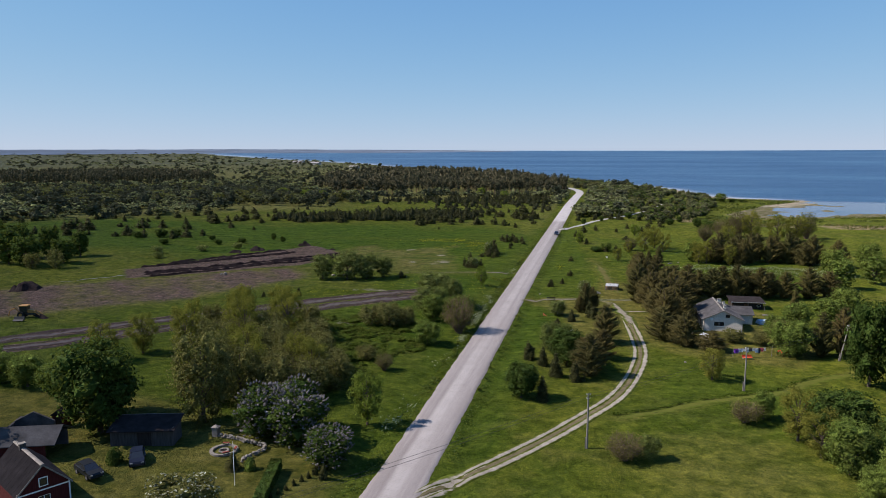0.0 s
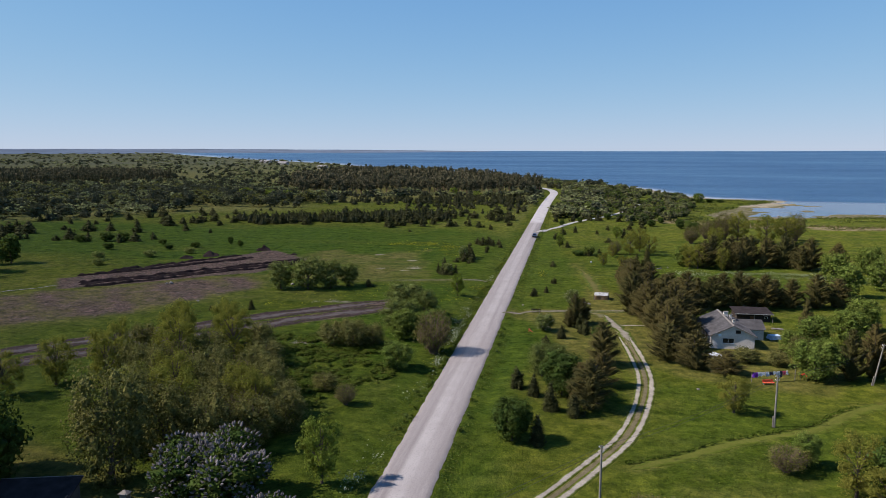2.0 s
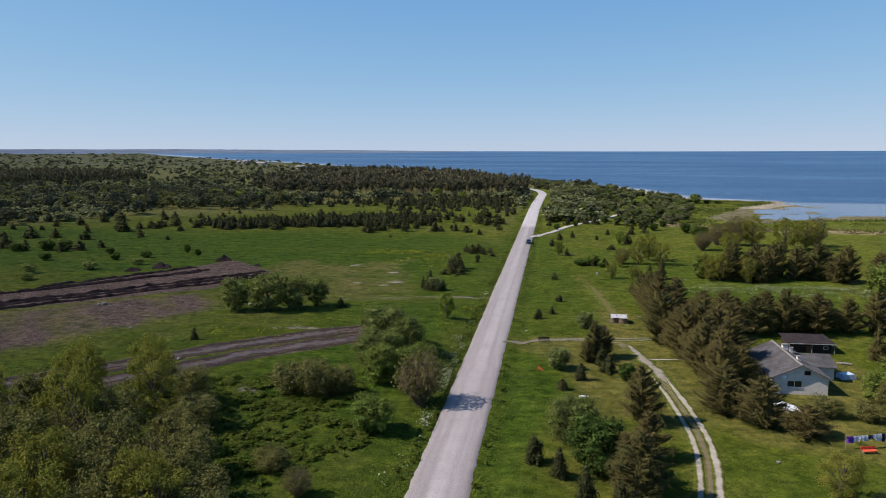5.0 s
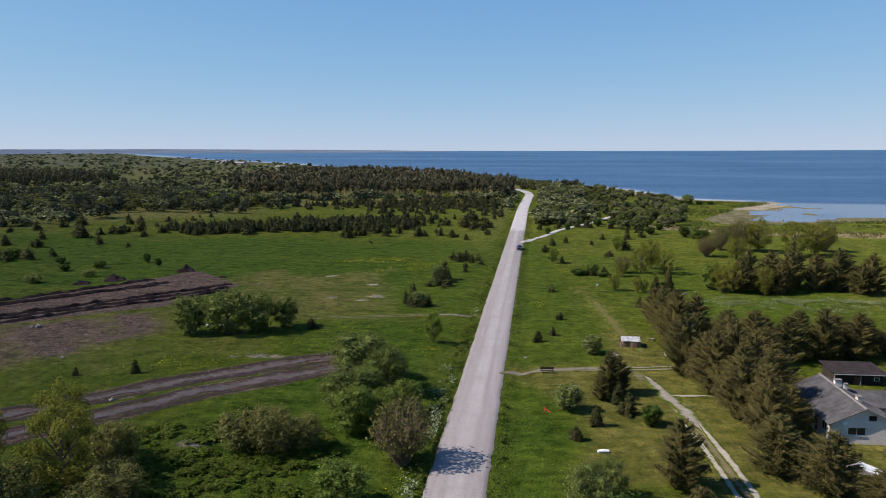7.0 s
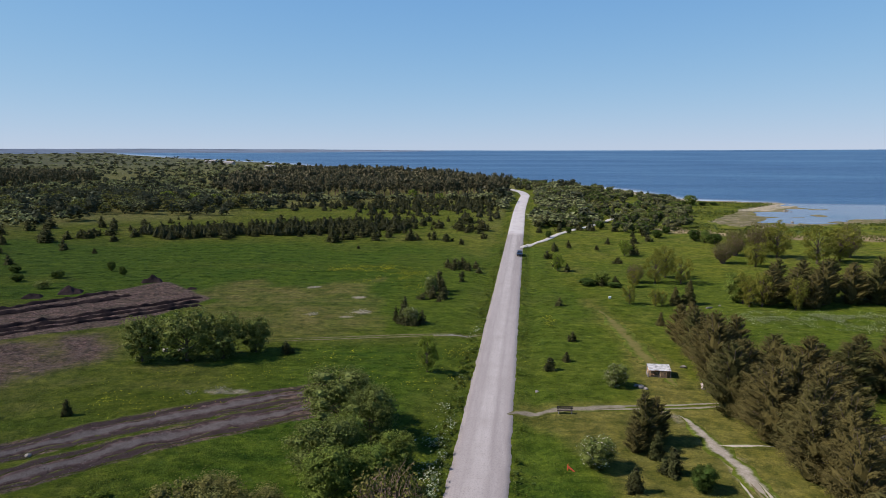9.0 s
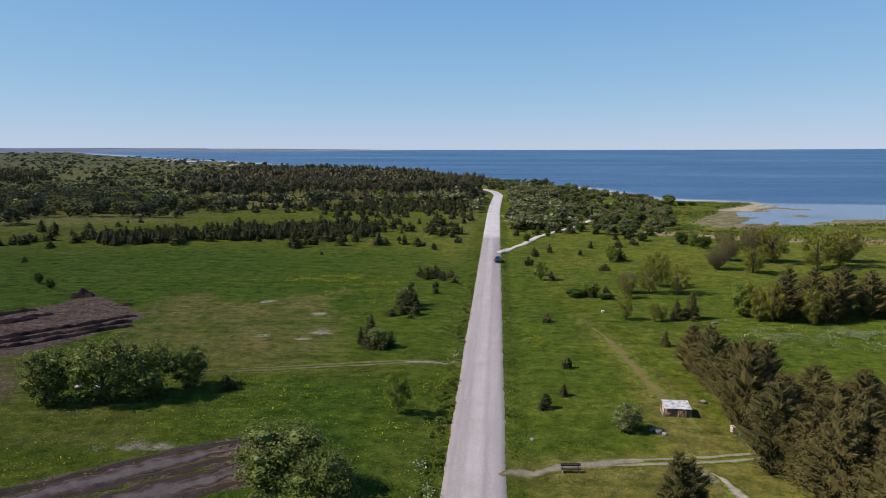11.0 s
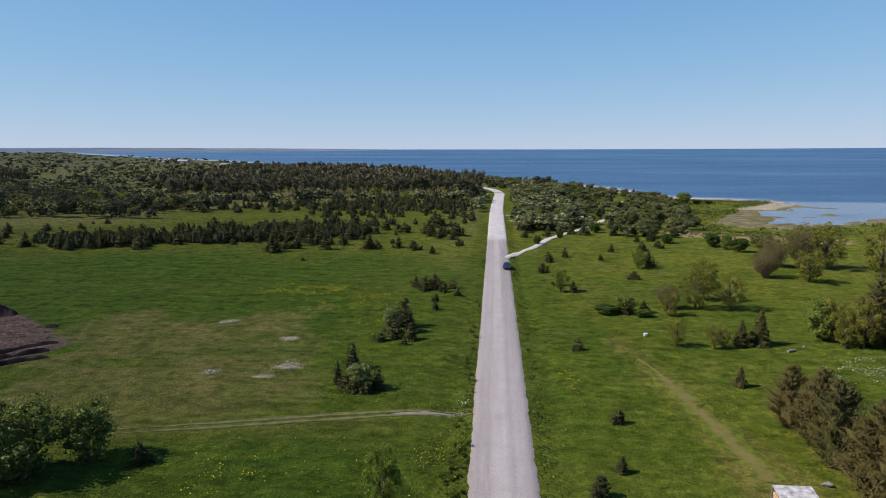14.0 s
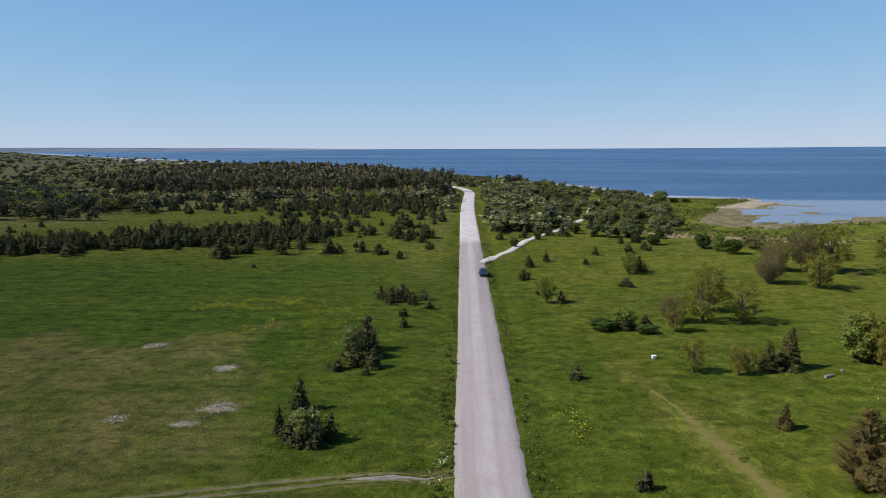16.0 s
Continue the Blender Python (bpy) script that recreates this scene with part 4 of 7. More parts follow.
plants("silver", [(6.2, 86.0, 3.2, 3.6)])
# meadow by the sea
plants("juniper", [(-11, 238.8, 2.2, 2.7), (-9.7, 209.4, 2.4, 2.1), (-14, 192.4, 2.4, 2.7), (-11.4, 197.6, 2.0, 1.8), (0.6, 262.8, 3.4, 3.6), (4.2, 263.5, 2.6, 3), (-9.8, 289, 4.2, 3.2), (8.4, 297, 2.6, 3.8),
                   (15.6, 315, 4.4, 4.4), (-7, 281, 2.8, 2.6), (-12, 305, 3.4, 3.4), (-9.5, 322, 3.6, 3.6), (-4, 330, 3.4, 3.0), (5, 325, 2.4, 2.2), (10, 340, 3, 2.6), (20, 344, 3.6, 3.8), (26, 350, 3.4, 4)])
plants("broad", [(0.6, 263.4, 3.6, 5)])
plants("dark", [(-3, 262.5, 1.8, 5.5), (3.5, 260.5, 1.5, 4)], label="low dark bush in the meadow")
plants("yellow", [(10, 240.5, 4, 2.6), (8.5, 262, 4.5, 3.6)])
plants("young", [(-9.8, 281.4, 5.2, 3.6), (12.5, 312, 5.2, 4.2)])
plants("yellow", [(14.6, 268, 8, 6), (18.5, 276, 9, 7), (4.5, 241, 4.4, 3.4), (21, 268, 7.0, 6), (48, 297, 7.5, 8), (60, 316, 11.5, 10), (68, 305, 11.5, 10), (76, 309, 11, 10), (30, 246, 7, 6)])
plants("bare", [(9.5, 268, 5.0, 5.0), (55, 318, 11.5, 9), (82, 318, 11.5, 9), (40, 302, 7, 7), (48, 318, 8, 7)])
plants("spruce", [(14.6, 242.4, 4.6, 3.6)])
plants("pine", [(35, 244, 9.0, 7.5), (41, 245, 10, 8), (47, 246, 10, 8), (53, 247, 10, 8), (59, 248, 10, 8), (66, 246, 10, 8), (72, 242, 10, 8), (44, 251, 9, 8), (56, 253, 9, 8), (38, 249, 9, 8), (50, 251, 9.6, 8), (62, 252, 9.6, 8), (44, 242.5, 7.5, 7), (63, 244, 8, 7)])
plants("yellow", [(33, 242.5, 7.6, 5), (39.5, 241, 7.4, 4.6), (30.5, 243, 6, 4.6)])
plants("broad", [(29, 247, 6.8, 6.5), (80, 240, 9, 9), (66, 226, 9, 9), (74, 215, 9, 9), (62, 205, 9, 9), (72, 190, 9, 9)])
# land-side junipers
plants("juniper", [(-43.6, 227.6, 4.6, 2.8), (-44.0, 220.6, 3.8, 1.7), (-42.4, 218.6, 3.0, 2.8), (-41.2, 217.4, 2.4, 2.6), (-38.6, 219.4, 3.4, 2.6), (-39.6, 217.2, 2.0, 2.2),
                   (-39.6, 243.4, 3.6, 3.4), (-37.4, 242.8, 3.2, 3.4), (-42.1, 241.8, 2.0, 3.2), (-41.6, 247.8, 1.6, 2.4), (-37.9, 239.8, 1.6, 1.6), (-39.4, 250.5, 6.6, 4.4), (-37.8, 247, 4.2, 3.0), (-34.9, 263.3, 2.2, 2.0)])
plants("juniper", [(-38.6, 281, 4.2, 4.4), (-35.8, 282.5, 3.0, 3.2), (-40.8, 284.5, 3.2, 3.6), (-42, 335, 3.0, 2.8), (-88, 351.5, 2.2, 2.4), (-76, 319, 1.6, 1.6), (-58, 196, 2.7, 2.9), (-77, 165.6, 2.8, 1.9),
                   (-31.5, 277, 2.0, 2.6), (-36.8, 285.5, 4.0, 3.2), (-34.5, 280, 2.8, 2.6), (-33, 284, 2.6, 3.0), (-35.6, 271, 2.2, 2.2), (-86, 164, 1.6, 1.4)])
# bushes where the shore thicket begins
for k, (x, y, h, w) in enumerate(((-14, 372, 3.2, 3.4), (-10.5, 356, 3.0, 3.0), (-6, 377, 3.6, 3.8), (-2, 372, 3.0, 3.2), (3, 383, 3.8, 4.2), (8, 380, 3.4, 4), (12, 388, 4, 4.6), (17, 380, 3.0, 3.4), (22, 386, 3.6, 4.4), (28, 380, 3.4, 4.2),
                                  (33, 388, 4, 5), (37, 376, 3.2, 4), (27, 366, 3.4, 4.6), (31, 361, 3.6, 5), (22, 364, 2.6, 3))):
    plant(("juniper", "dark", "juniper", "dark", "juniper")[k % 5], x, y, h, w, "dark bush at the edge of the shore thicket" if k % 5 in (1, 3) else "")
plants("silver", [(4, 424, 7.0, 11), (-4, 405, 5, 6.5), (14, 415, 5, 7), (24, 420, 5, 7), (36, 424, 5, 7), (-8, 440, 5.5, 8), (44, 408, 4.5, 6.5)], label="large silver-grey willow bush in the shore thicket")
plants("broad", [(79, 528, 7.0, 10), (45.6, 348.5, 5.0, 4.6)], label="green bush before the reeds")
plants("dark", [(43.0, 353.5, 4.6, 6), (47.8, 343.5, 4.4, 6.5)], label="dark bush before the reeds")
plants("willow", [(58, 354, 4.6, 9.5)], label="wide grey-green bush before the reeds")
plants("dark", [(87, 531, 3.0, 6), (94, 534, 2.2, 6), (72, 534, 2.6, 4)])
plants("hawthorn", [(-40.9, 219.0, 3.6, 4.4), (-40.6, 246.8, 5.2, 4.2)], label="grey-green flowering bush among the junipers")
plants("dark", [(-184, 190, 11, 11), (-176, 197, 9, 9), (-193, 192, 13, 10), (-200, 203, 14, 10), (-190, 207, 12, 9), (-207, 190, 12, 11), (-212, 206, 14, 11), (-182, 212, 10, 8)], label="tall dark willow at the edge of the field")
plants("willow", [(-171, 188, 6.5, 7), (-178, 186, 5.5, 7)], label="round grey-green willow at the edge of the field")
plants("young", [(-96, 548, 7, 8), (-75, 528, 6, 7), (-215, 482, 8, 10), (-206, 491, 7, 9), (-241, 498, 8, 10)], label="bright green broadleaf tree before the pine wood")
plants("silver", [(-158, 222, 3.2, 6), (-146, 232, 2.6, 5.5), (-152, 214, 2.4, 5), (-137, 242, 2.4, 5)], label="low silver-green bush in the damp meadow")
plants("dark", [(-187, 266, 4.2, 7), (-181, 268, 3.8, 6), (-196, 262, 3.2, 5), (-160, 262, 2.4, 4), (-150, 250, 2.2, 4), (-143, 256, 2.4, 4.5), (-171, 245, 2.6, 5), (-135, 268, 3.2, 2.8), (-128, 262, 2.6, 2.6)], label="low dark bush in the damp meadow")

# ---- woods and scrub ----
def low_plant(kind, rng, n, size):
    """A small far plant: leaf sprays over clumps for the crown's painted inner shade. Returns corners, faces and the
    number of leaf faces.
    """
    aspect = max(PLANT_STYLE[kind][3], 0.6)
    if kind == "juniper":
        stems = juniper_stems(rng)
        w = np.array([q[2] * q[3] for q in stems])
        pick = rng.choice(len(stems), n, p=w / w.sum())
        x, y, top, rad = np.array(stems)[pick].T
        u = rng.random(n) ** 1.05 * 0.98
        a = rng.uniform(0, 6.3, n)
        r = rad * (1 - u ** 1.6) ** 0.75 * rng.uniform(0.68, 1.15, n)
        p = np.c_[x + np.cos(a) * r, y + np.sin(a) * r, 0.25 + u * top]
        d = unit(np.c_[np.cos(a), np.sin(a), 0.5 + 0 * a])
        inner = [(np.array([q[0], q[1], q[2] * 0.40]), q[3] * 0.72, 0.52 * q[2] / q[3] / 0.72) for q in stems]
    else:
        if kind == "pine":
            lobes = [(np.array([0, 0, 5.3]), 2.0, 1.0), (np.array([0, 0, 3.4]), 1.9, 0.9)]
            spots_ = [(rng.uniform(1.1, 1.9), rng.uniform(3.0, 6.9), rng.uniform(0.9, 1.4), 0.75) for _ in range(6 if n > 30 else 3)]
        else:
            lobes = [(np.array([0, 0, 4.0]), 2.5, 1.1)]
            spots_ = [(rng.uniform(1.2, 2.2), rng.uniform(1.6, 6.2), rng.uniform(1.0, 1.7), 1.0) for _ in range(6 if n > 60 else 3)]
        for k, (out, z, r, q) in enumerate(spots_):
            a = k * 2.4 + rng.uniform(-0.5, 0.5)
            lobes.append((np.array([math.cos(a) * out, math.sin(a) * out, z]), r, q))
        w = np.array([l[1] ** 2 for l in lobes])
        pick = rng.choice(len(lobes), n, p=w / w.sum())
        d = unit(rng.normal(size=(n, 3)) + np.array([0, 0, 0.4]))
        rr = np.array([lobes[i][1] for i in pick])[:, None] * rng.uniform(0.72, 1.12, (n, 1))
        p = np.array([lobes[i][0] for i in pick]) + d * rr * np.array([[1, 1, lobes[i][2]] for i in pick])
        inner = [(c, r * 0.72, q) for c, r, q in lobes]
    p[:, 2] = np.maximum(p[:, 2], 0.2)
    pieces = [leaf_quads(rng, p, unit(d + 0.55 * rng.normal(size=d.shape)), size, aspect)]
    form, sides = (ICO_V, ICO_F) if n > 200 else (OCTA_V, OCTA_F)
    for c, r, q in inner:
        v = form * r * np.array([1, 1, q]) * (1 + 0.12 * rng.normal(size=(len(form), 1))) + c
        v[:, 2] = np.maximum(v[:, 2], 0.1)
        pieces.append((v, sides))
    v, f = joined(pieces)
    return v, f, n


def thicket(name, kind, spots, n, size, label, category, seed, trunks=False, mat=None, inner=None):
    """Many far plants in one mesh. spots: rows of x, y, height, width."""
    rng = np.random.default_rng(seed)
    forms = [low_plant(kind, rng, n, size) for _ in range(8)]
    vs, fs, index, base = [], [], [], 0
    tv, tf, tbase = [], [], 0
    zs = ground_z(spots[:, 0], spots[:, 1])
    for (x, y, h, w), z in zip(spots, zs):
        v, f, leafy = forms[rng.integers(8)]
        a = rng.uniform(0, 6.3)
        c, s = math.cos(a) * w / 7, math.sin(a) * w / 7
        vz = v[:, 2] / 8 * h
        vs.append(np.c_[v[:, 0] * c - v[:, 1] * s + x, v[:, 0] * s + v[:, 1] * c + y, vz + z])
        fs += [tuple(i + base for i in q) for q in f]
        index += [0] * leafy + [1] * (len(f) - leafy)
        base += len(v)
        if trunks:
            q, g = tube([(x, y, z - 0.3), (x, y, z + h * 0.8)], (0.24, 0.12), 3)
            tv.append(q)
            tf.append(g + tbase)
            tbase += len(q)
    root = new(name)
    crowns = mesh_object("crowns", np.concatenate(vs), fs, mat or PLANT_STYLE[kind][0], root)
    crowns.data.materials.append(inner or INNER_SHADE)
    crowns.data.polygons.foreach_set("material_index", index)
    if trunks:
        mesh_object("trunks", np.concatenate(tv), np.concatenate(tf), PINE_BARK, root)
    tagged(root, label, category, kind="stuff")
    return root


def scatter(rng, n, x0, x1, y0, y1, ok):
    p = np.c_[rng.uniform(x0, x1, n), rng.uniform(y0, y1, n)]
    return p[ok(p[:, 0], p[:, 1])]


def clear_of_ways(x, y, m=7):
    return (line_distance(x, y, ROAD_LINE) > m) & (line_distance(x, y, SHORE_LANE) > 1.8)


def sized(rng, p, h0, h1, ratio):
    h = rng.uniform(h0, h1, len(p))
    return np.c_[p, h, h * ratio * rng.uniform(0.8, 1.25, len(p))]


rngw = np.random.default_rng(7)
PINE_WOOD = [(-205, 520), (-150, 556), (-90, 560), (-37, 556), (-33, 610), (-45, 690), (-75, 760), (-120, 860), (-230, 980), (-330, 1000), (-310, 760), (-260, 600)]
pw = scatter(rngw, 2300, -330, -30, 515, 1000, lambda x, y: (polygon_distance(x, y, PINE_WOOD) > 0) & (polygon_distance(x, y, SHORE) > 25) & clear_of_ways(x, y, 6))
wood_rows = sized(rngw, pw, 10, 14.5, 0.6)
wood_rows[:, 2] *= 0.82 + 0.36 * value_noise(pw[:, 0], pw[:, 1], 34, 81)
front = (pw[:, 1] < 600) | (pw[:, 0] > -60)
thicket("pine_wood", "pine", wood_rows[front], 120, 0.75, "dense brown-green pine wood with bare trunks", "wood", 11, True, L_WOOD)
thicket("pine_wood", "pine", wood_rows[~front], 18, 1.7, "deep interior of a brown-green pine wood", "wood", 14, True, L_WOOD)

# juniper heath beyond the meadow: single bushes, then a closed belt
def heath(x, y):
    d = polygon_distance(x, y, MEADOW)
    near = (y > 340) & (x > -150)
    chance = np.where(near, 0.12 + 0.33 * (value_noise(x, y, 18, 31) > 0.62), 0.03 + 0.05 * (x < -150))
    chance = np.where((y > 470) & (x > -160), 0.75, chance)
    chance = np.where((np.abs(x + 140) < 36) & (y > 392) & (y < 455), 0.02, chance)
    return (d > 0) & (y > 250 + (x > -160) * 78) & (rngw.random(x.shape) < chance) & clear_of_ways(x, y, 10)


BELT = [(-152, 334), (-134, 350), (-115, 351), (-94, 364), (-72, 374), (-70, 384), (-92, 390), (-110, 382), (-124, 374), (-146, 362), (-175, 352)]
bp = scatter(rngw, 1100, -176, -68, 332, 392, lambda x, y: (polygon_distance(x, y, BELT) > -1) & (value_noise(x, y, 11, 34) > 0.22 + 0.30 * np.clip((x + 140) / 40, 0, 1)))
for x, y in bp[:60]:
    h = rngw.uniform(3.0, 5.4)
    plant("juniper", x, y, h, h * rngw.uniform(0.95, 1.4), group="junipers on the heath")
thicket("juniper_belt", "juniper", sized(rngw, bp[60:], 2.4, 5.4, 1.25), 130, 0.85, "closed dark belt of juniper bushes", "heath", 13)
hp = scatter(rngw, 4600, -330, -30, 240, 535, heath)
order = np.argsort(hp[:, 1])
near_h, far_h = hp[order][:190], hp[order][190:]
for x, y in near_h:
    h = rngw.uniform(2.2, 4.8) if rngw.random() < 0.6 else rngw.uniform(3.8, 6.2)
    plant("juniper", x, y, h, h * rngw.uniform(0.85, 1.45), group="junipers on the heath")
thicket("juniper_heath", "juniper", sized(rngw, far_h, 1.8, 5.2, 1.25), 110, 0.95, "dark juniper bushes scattered over green heath", "heath", 12)


def wild(x, y):
    land = polygon_distance(x, y, SHORE) > 14
    return land & (polygon_distance(x, y, MEADOW) < 0) & (polygon_distance(x, y, PINE_WOOD) < 2) & clear_of_ways(x, y, 8)


def far_scatter(n, r0, r1):
    r = r0 * (r1 / r0) ** rngw.random(n)
    a = np.radians(rngw.uniform(-72, 2, n))
    x, y = r * np.sin(a), 60 + r * np.cos(a)
    keep = wild(x, y) & (value_noise(x, y * 0.5, 70, 41) + 0.35 * value_noise(x, y, 18, 42) > 0.50)
    return np.c_[x, y][keep], r[keep]


for kind, n, seed, words in (("juniper", 3600, 51, "dark conifer scrub stretching to the coast"), ("broad", 4600, 52, "green broadleaf scrub stretching to the coast"),
                             ("willow", 4600, 53, "grey-green willow scrub stretching to the coast"), ("pine", 2600, 54, "scattered far pines in the scrub")):
    p, r = far_scatter(n, 330, 4500)
    s = sized(rngw, p, 3.5, 8.0, 1.15)
    s[:, 2] *= 1.15 if kind == "pine" else 0.85
    s[:, 3] *= 1.15 + np.clip((r - 900) / 1200, 0, 2.2)
    s[:, 2:] *= (0.7 + 0.6 * value_noise(p[:, 0], p[:, 1], 45, seed))[:, None]
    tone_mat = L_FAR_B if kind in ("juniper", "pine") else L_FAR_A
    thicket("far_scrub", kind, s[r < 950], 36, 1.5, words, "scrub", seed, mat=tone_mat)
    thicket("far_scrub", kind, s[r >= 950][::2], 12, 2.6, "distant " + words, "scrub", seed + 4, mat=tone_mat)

# thicket between the road and the shore
def coast(x, y):
    d = polygon_distance(x, y, SHORE)
    edge = polygon_distance(x, y, [(-15, 376), (0, 380), (33, 372), (52, 400), (68, 470), (76, 540), (70, 600), (42, 690), (8, 750), (-24, 765), (-40, 740), (-14, 640), (-13, 560)])
    return (d > 12) & (edge > 0) & clear_of_ways(x, y, 6.5) & (value_noise(x, y, 14, 77) > 0.22)


cp = scatter(rngw, 900, -40, 78, 370, 770, coast)
k = len(cp) // 10
thicket("coastal_thicket", "silver", sized(rngw, cp[:3 * k], 4.2, 6.6, 1.3), 300, 0.55, "silver-grey willow bushes along the shore", "bushes", 61, mat=leaf_material("silver_shore_leaves", (0.150, 0.164, 0.062), (0.190, 0.198, 0.084), (0.140, 0.152, 0.050)))
thicket("coastal_thicket", "willow", sized(rngw, cp[3 * k:5 * k], 3.6, 6.2, 1.3), 330, 0.55, "grey-green bushes along the shore", "bushes", 62)
thicket("coastal_thicket", "juniper", sized(rngw, cp[5 * k:7 * k], 3.5, 6.2, 0.95), 230, 0.6, "dark junipers along the shore", "bushes", 63)
thicket("coastal_thicket", "dark", sized(rngw, cp[8 * k:], 3.6, 6.2, 1.2), 330, 0.55, "dark green bushes along the shore", "bushes", 65)
thicket("coastal_thicket", "broad", sized(rngw, cp[7 * k:8 * k], 3.6, 5.8, 1.3), 330, 0.55, "green bushes along the shore", "bushes", 64)

# mixed wood edge behind the damp meadow, and a second pine wood beyond it
EDGE_WOOD = [(-400, 366), (-335, 386), (-279, 406), (-206, 422), (-172, 428), (-165, 468), (-205, 505), (-260, 560), (-340, 570), (-450, 520), (-490, 430)]
ep = scatter(rngw, 1000, -490, -165, 366, 570, lambda x, y: (polygon_distance(x, y, EDGE_WOOD) > 0) & (value_noise(x, y, 22, 83) > 0.16))
k = len(ep) // 10
thicket("edge_wood", "silver", sized(rngw, ep[:3 * k], 5.5, 9.5, 1.15), 130, 0.75, "grey-green willows at the edge of the wood", "wood", 91, mat=L_WILLOW)
thicket("edge_wood", "dark", sized(rngw, ep[3 * k:7 * k], 6, 11, 0.95), 130, 0.75, "dark green trees at the edge of the wood", "wood", 92, mat=L_FAR_B)
thicket("edge_wood", "willow", sized(rngw, ep[7 * k:], 5, 9, 1.15), 130, 0.75, "grey-green trees at the edge of the wood", "wood", 93, mat=L_FAR_A)
FAR_WOOD = [(-640, 560), (-530, 596), (-452, 665), (-440, 720), (-480, 790), (-620, 850), (-800, 760), (-760, 600)]
fp2 = scatter(rngw, 1500, -800, -440, 560, 850, lambda x, y: polygon_distance(x, y, FAR_WOOD) > 0)
thicket("pine_wood", "pine", sized(rngw, fp2, 10, 15, 0.5), 26, 1.4, "dark far pine wood above the scrub", "wood", 94, True, L_WOOD)

def prism(profile, y0, y1):
    """A profile in x and z, drawn out along y."""
    n = len(profile)
    v = np.array([(x, y, z) for y in (y0, y1) for x, z in profile], float)
    f = [tuple(range(n))[::-1], tuple(range(n, 2 * n))] + [(i, (i + 1) % n, n + (i + 1) % n, n + i) for i in range(n)]
    return v, f


def farm_building(x, y, turn, length, wide, high):
    b = new("farm_building")
    b.matrix_basis = pose(x, y, float(ground_z(x, y)), 0, 0, turn)
    mesh_object("wall", *prism([(-wide / 2, -0.5), (wide / 2, -0.5), (wide / 2, high), (0, high + wide * 0.22), (-wide / 2, high)], -length / 2, length / 2), FARM_WALL, b)
    for s in (-1, 1):
        e, r = wide / 2 + 0.6, high + wide * 0.22 + 0.12
        v, f = prism([(0, r), (s * e, high - 0.15), (s * e, high + 0.15), (0, r + 0.3)], -length / 2 - 0.5, length / 2 + 0.5)
        mesh_object("roof", v, f, FARM_ROOF, b)
    tagged(b, "long pale farm building far off among scrub", "building", "far farm buildings")


FARM_WALL = plain("pale_farm_wall", (0.30, 0.29, 0.27), 0.9, 0, 0.3)
FARM_ROOF = plain("pale_farm_roof", (0.27, 0.25, 0.24), 0.8, 0, 0.3)
for row in ((-737, 1610, 70, 30, 10, 4), (-636, 1478, 75, 24, 10, 4), (-446, 1211, 72, 18, 8, 3.5)):
    farm_building(*row)

# low wooded headland across the bay, haze painted into its blue-grey colour
bearing = np.linspace(62, 6.85, 200)
reach = np.clip((bearing - 6.85) / 12, 0, 1) ** 0.6
far_x, far_y = np.sin(np.radians(bearing)), np.cos(np.radians(bearing))
hx, hy = -4700 * far_x, 100 + 4700 * far_y
fx, fy = hx + 620 * reach * far_x, hy - 620 * reach * far_y
hz, fz = SEA + rise(hx, hy), SEA + rise(fx, fy)
top = hz + 0.5 + (15 + 2.5 * value_noise(bearing * 100, bearing * 0, 400, 71) + 1.5 * value_noise(bearing * 100, bearing * 0, 50, 72)) * np.clip((bearing - 6.85) / 22, 0, 1) ** 0.7
L_FAR = plain("haze_blue_headland", (0.17, 0.205, 0.25), 1.0, 0, 0.004, 0.25, 0.0, 0.0)
n = len(hx)
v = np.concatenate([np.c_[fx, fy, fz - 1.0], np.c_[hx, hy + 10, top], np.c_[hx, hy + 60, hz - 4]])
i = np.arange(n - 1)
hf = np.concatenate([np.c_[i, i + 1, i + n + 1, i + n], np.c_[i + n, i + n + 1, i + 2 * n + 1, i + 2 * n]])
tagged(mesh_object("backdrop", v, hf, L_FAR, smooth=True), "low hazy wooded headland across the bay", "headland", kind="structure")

# ---- tracks, turned soil, beach ----
def offset(line, d):
    line = smoothed(line)
    t = np.gradient(line, axis=0)
    t /= np.linalg.norm(t, axis=1)[:, None]
    return line + np.c_[t[:, 1], -t[:, 0]] * d


def way(name, line, width, label, mat=None, ragged=0.25, z=0.05, seed=5, across=3, taper=True):
    ob = ribbon(name, line, width, mat or TRACK, z, 0.02, ragged, across, seed, 0.14, taper)
    return tagged(ob, label, "track", kind="structure")


way("track_1", offset(DRIVE[:-2], -0.95), 1.0, "pale gravel wheel rut of a curved farm drive", seed=21, ragged=0.14, taper=9.0)
way("track_2", offset(DRIVE[:-2], 0.95), 1.15, "pale gravel wheel rut of a curved farm drive", seed=22, ragged=0.14, taper=9.0)
way("track_22", offset(DRIVE[:-2], 0.05), 1.0, "worn dry middle strip of a curved farm drive", way_material("dry_middle_strip", (0.115, 0.094, 0.050), (0.160, 0.132, 0.078), (0.085, 0.084, 0.022), 0.4), 0.2, 0.03, 62, 3, 9.0)
way("track_3", offset(DRIVE[:3], 0.0), 3.2, "pale gravel mouth of a farm drive", seed=23, ragged=0.9, z=0.02)
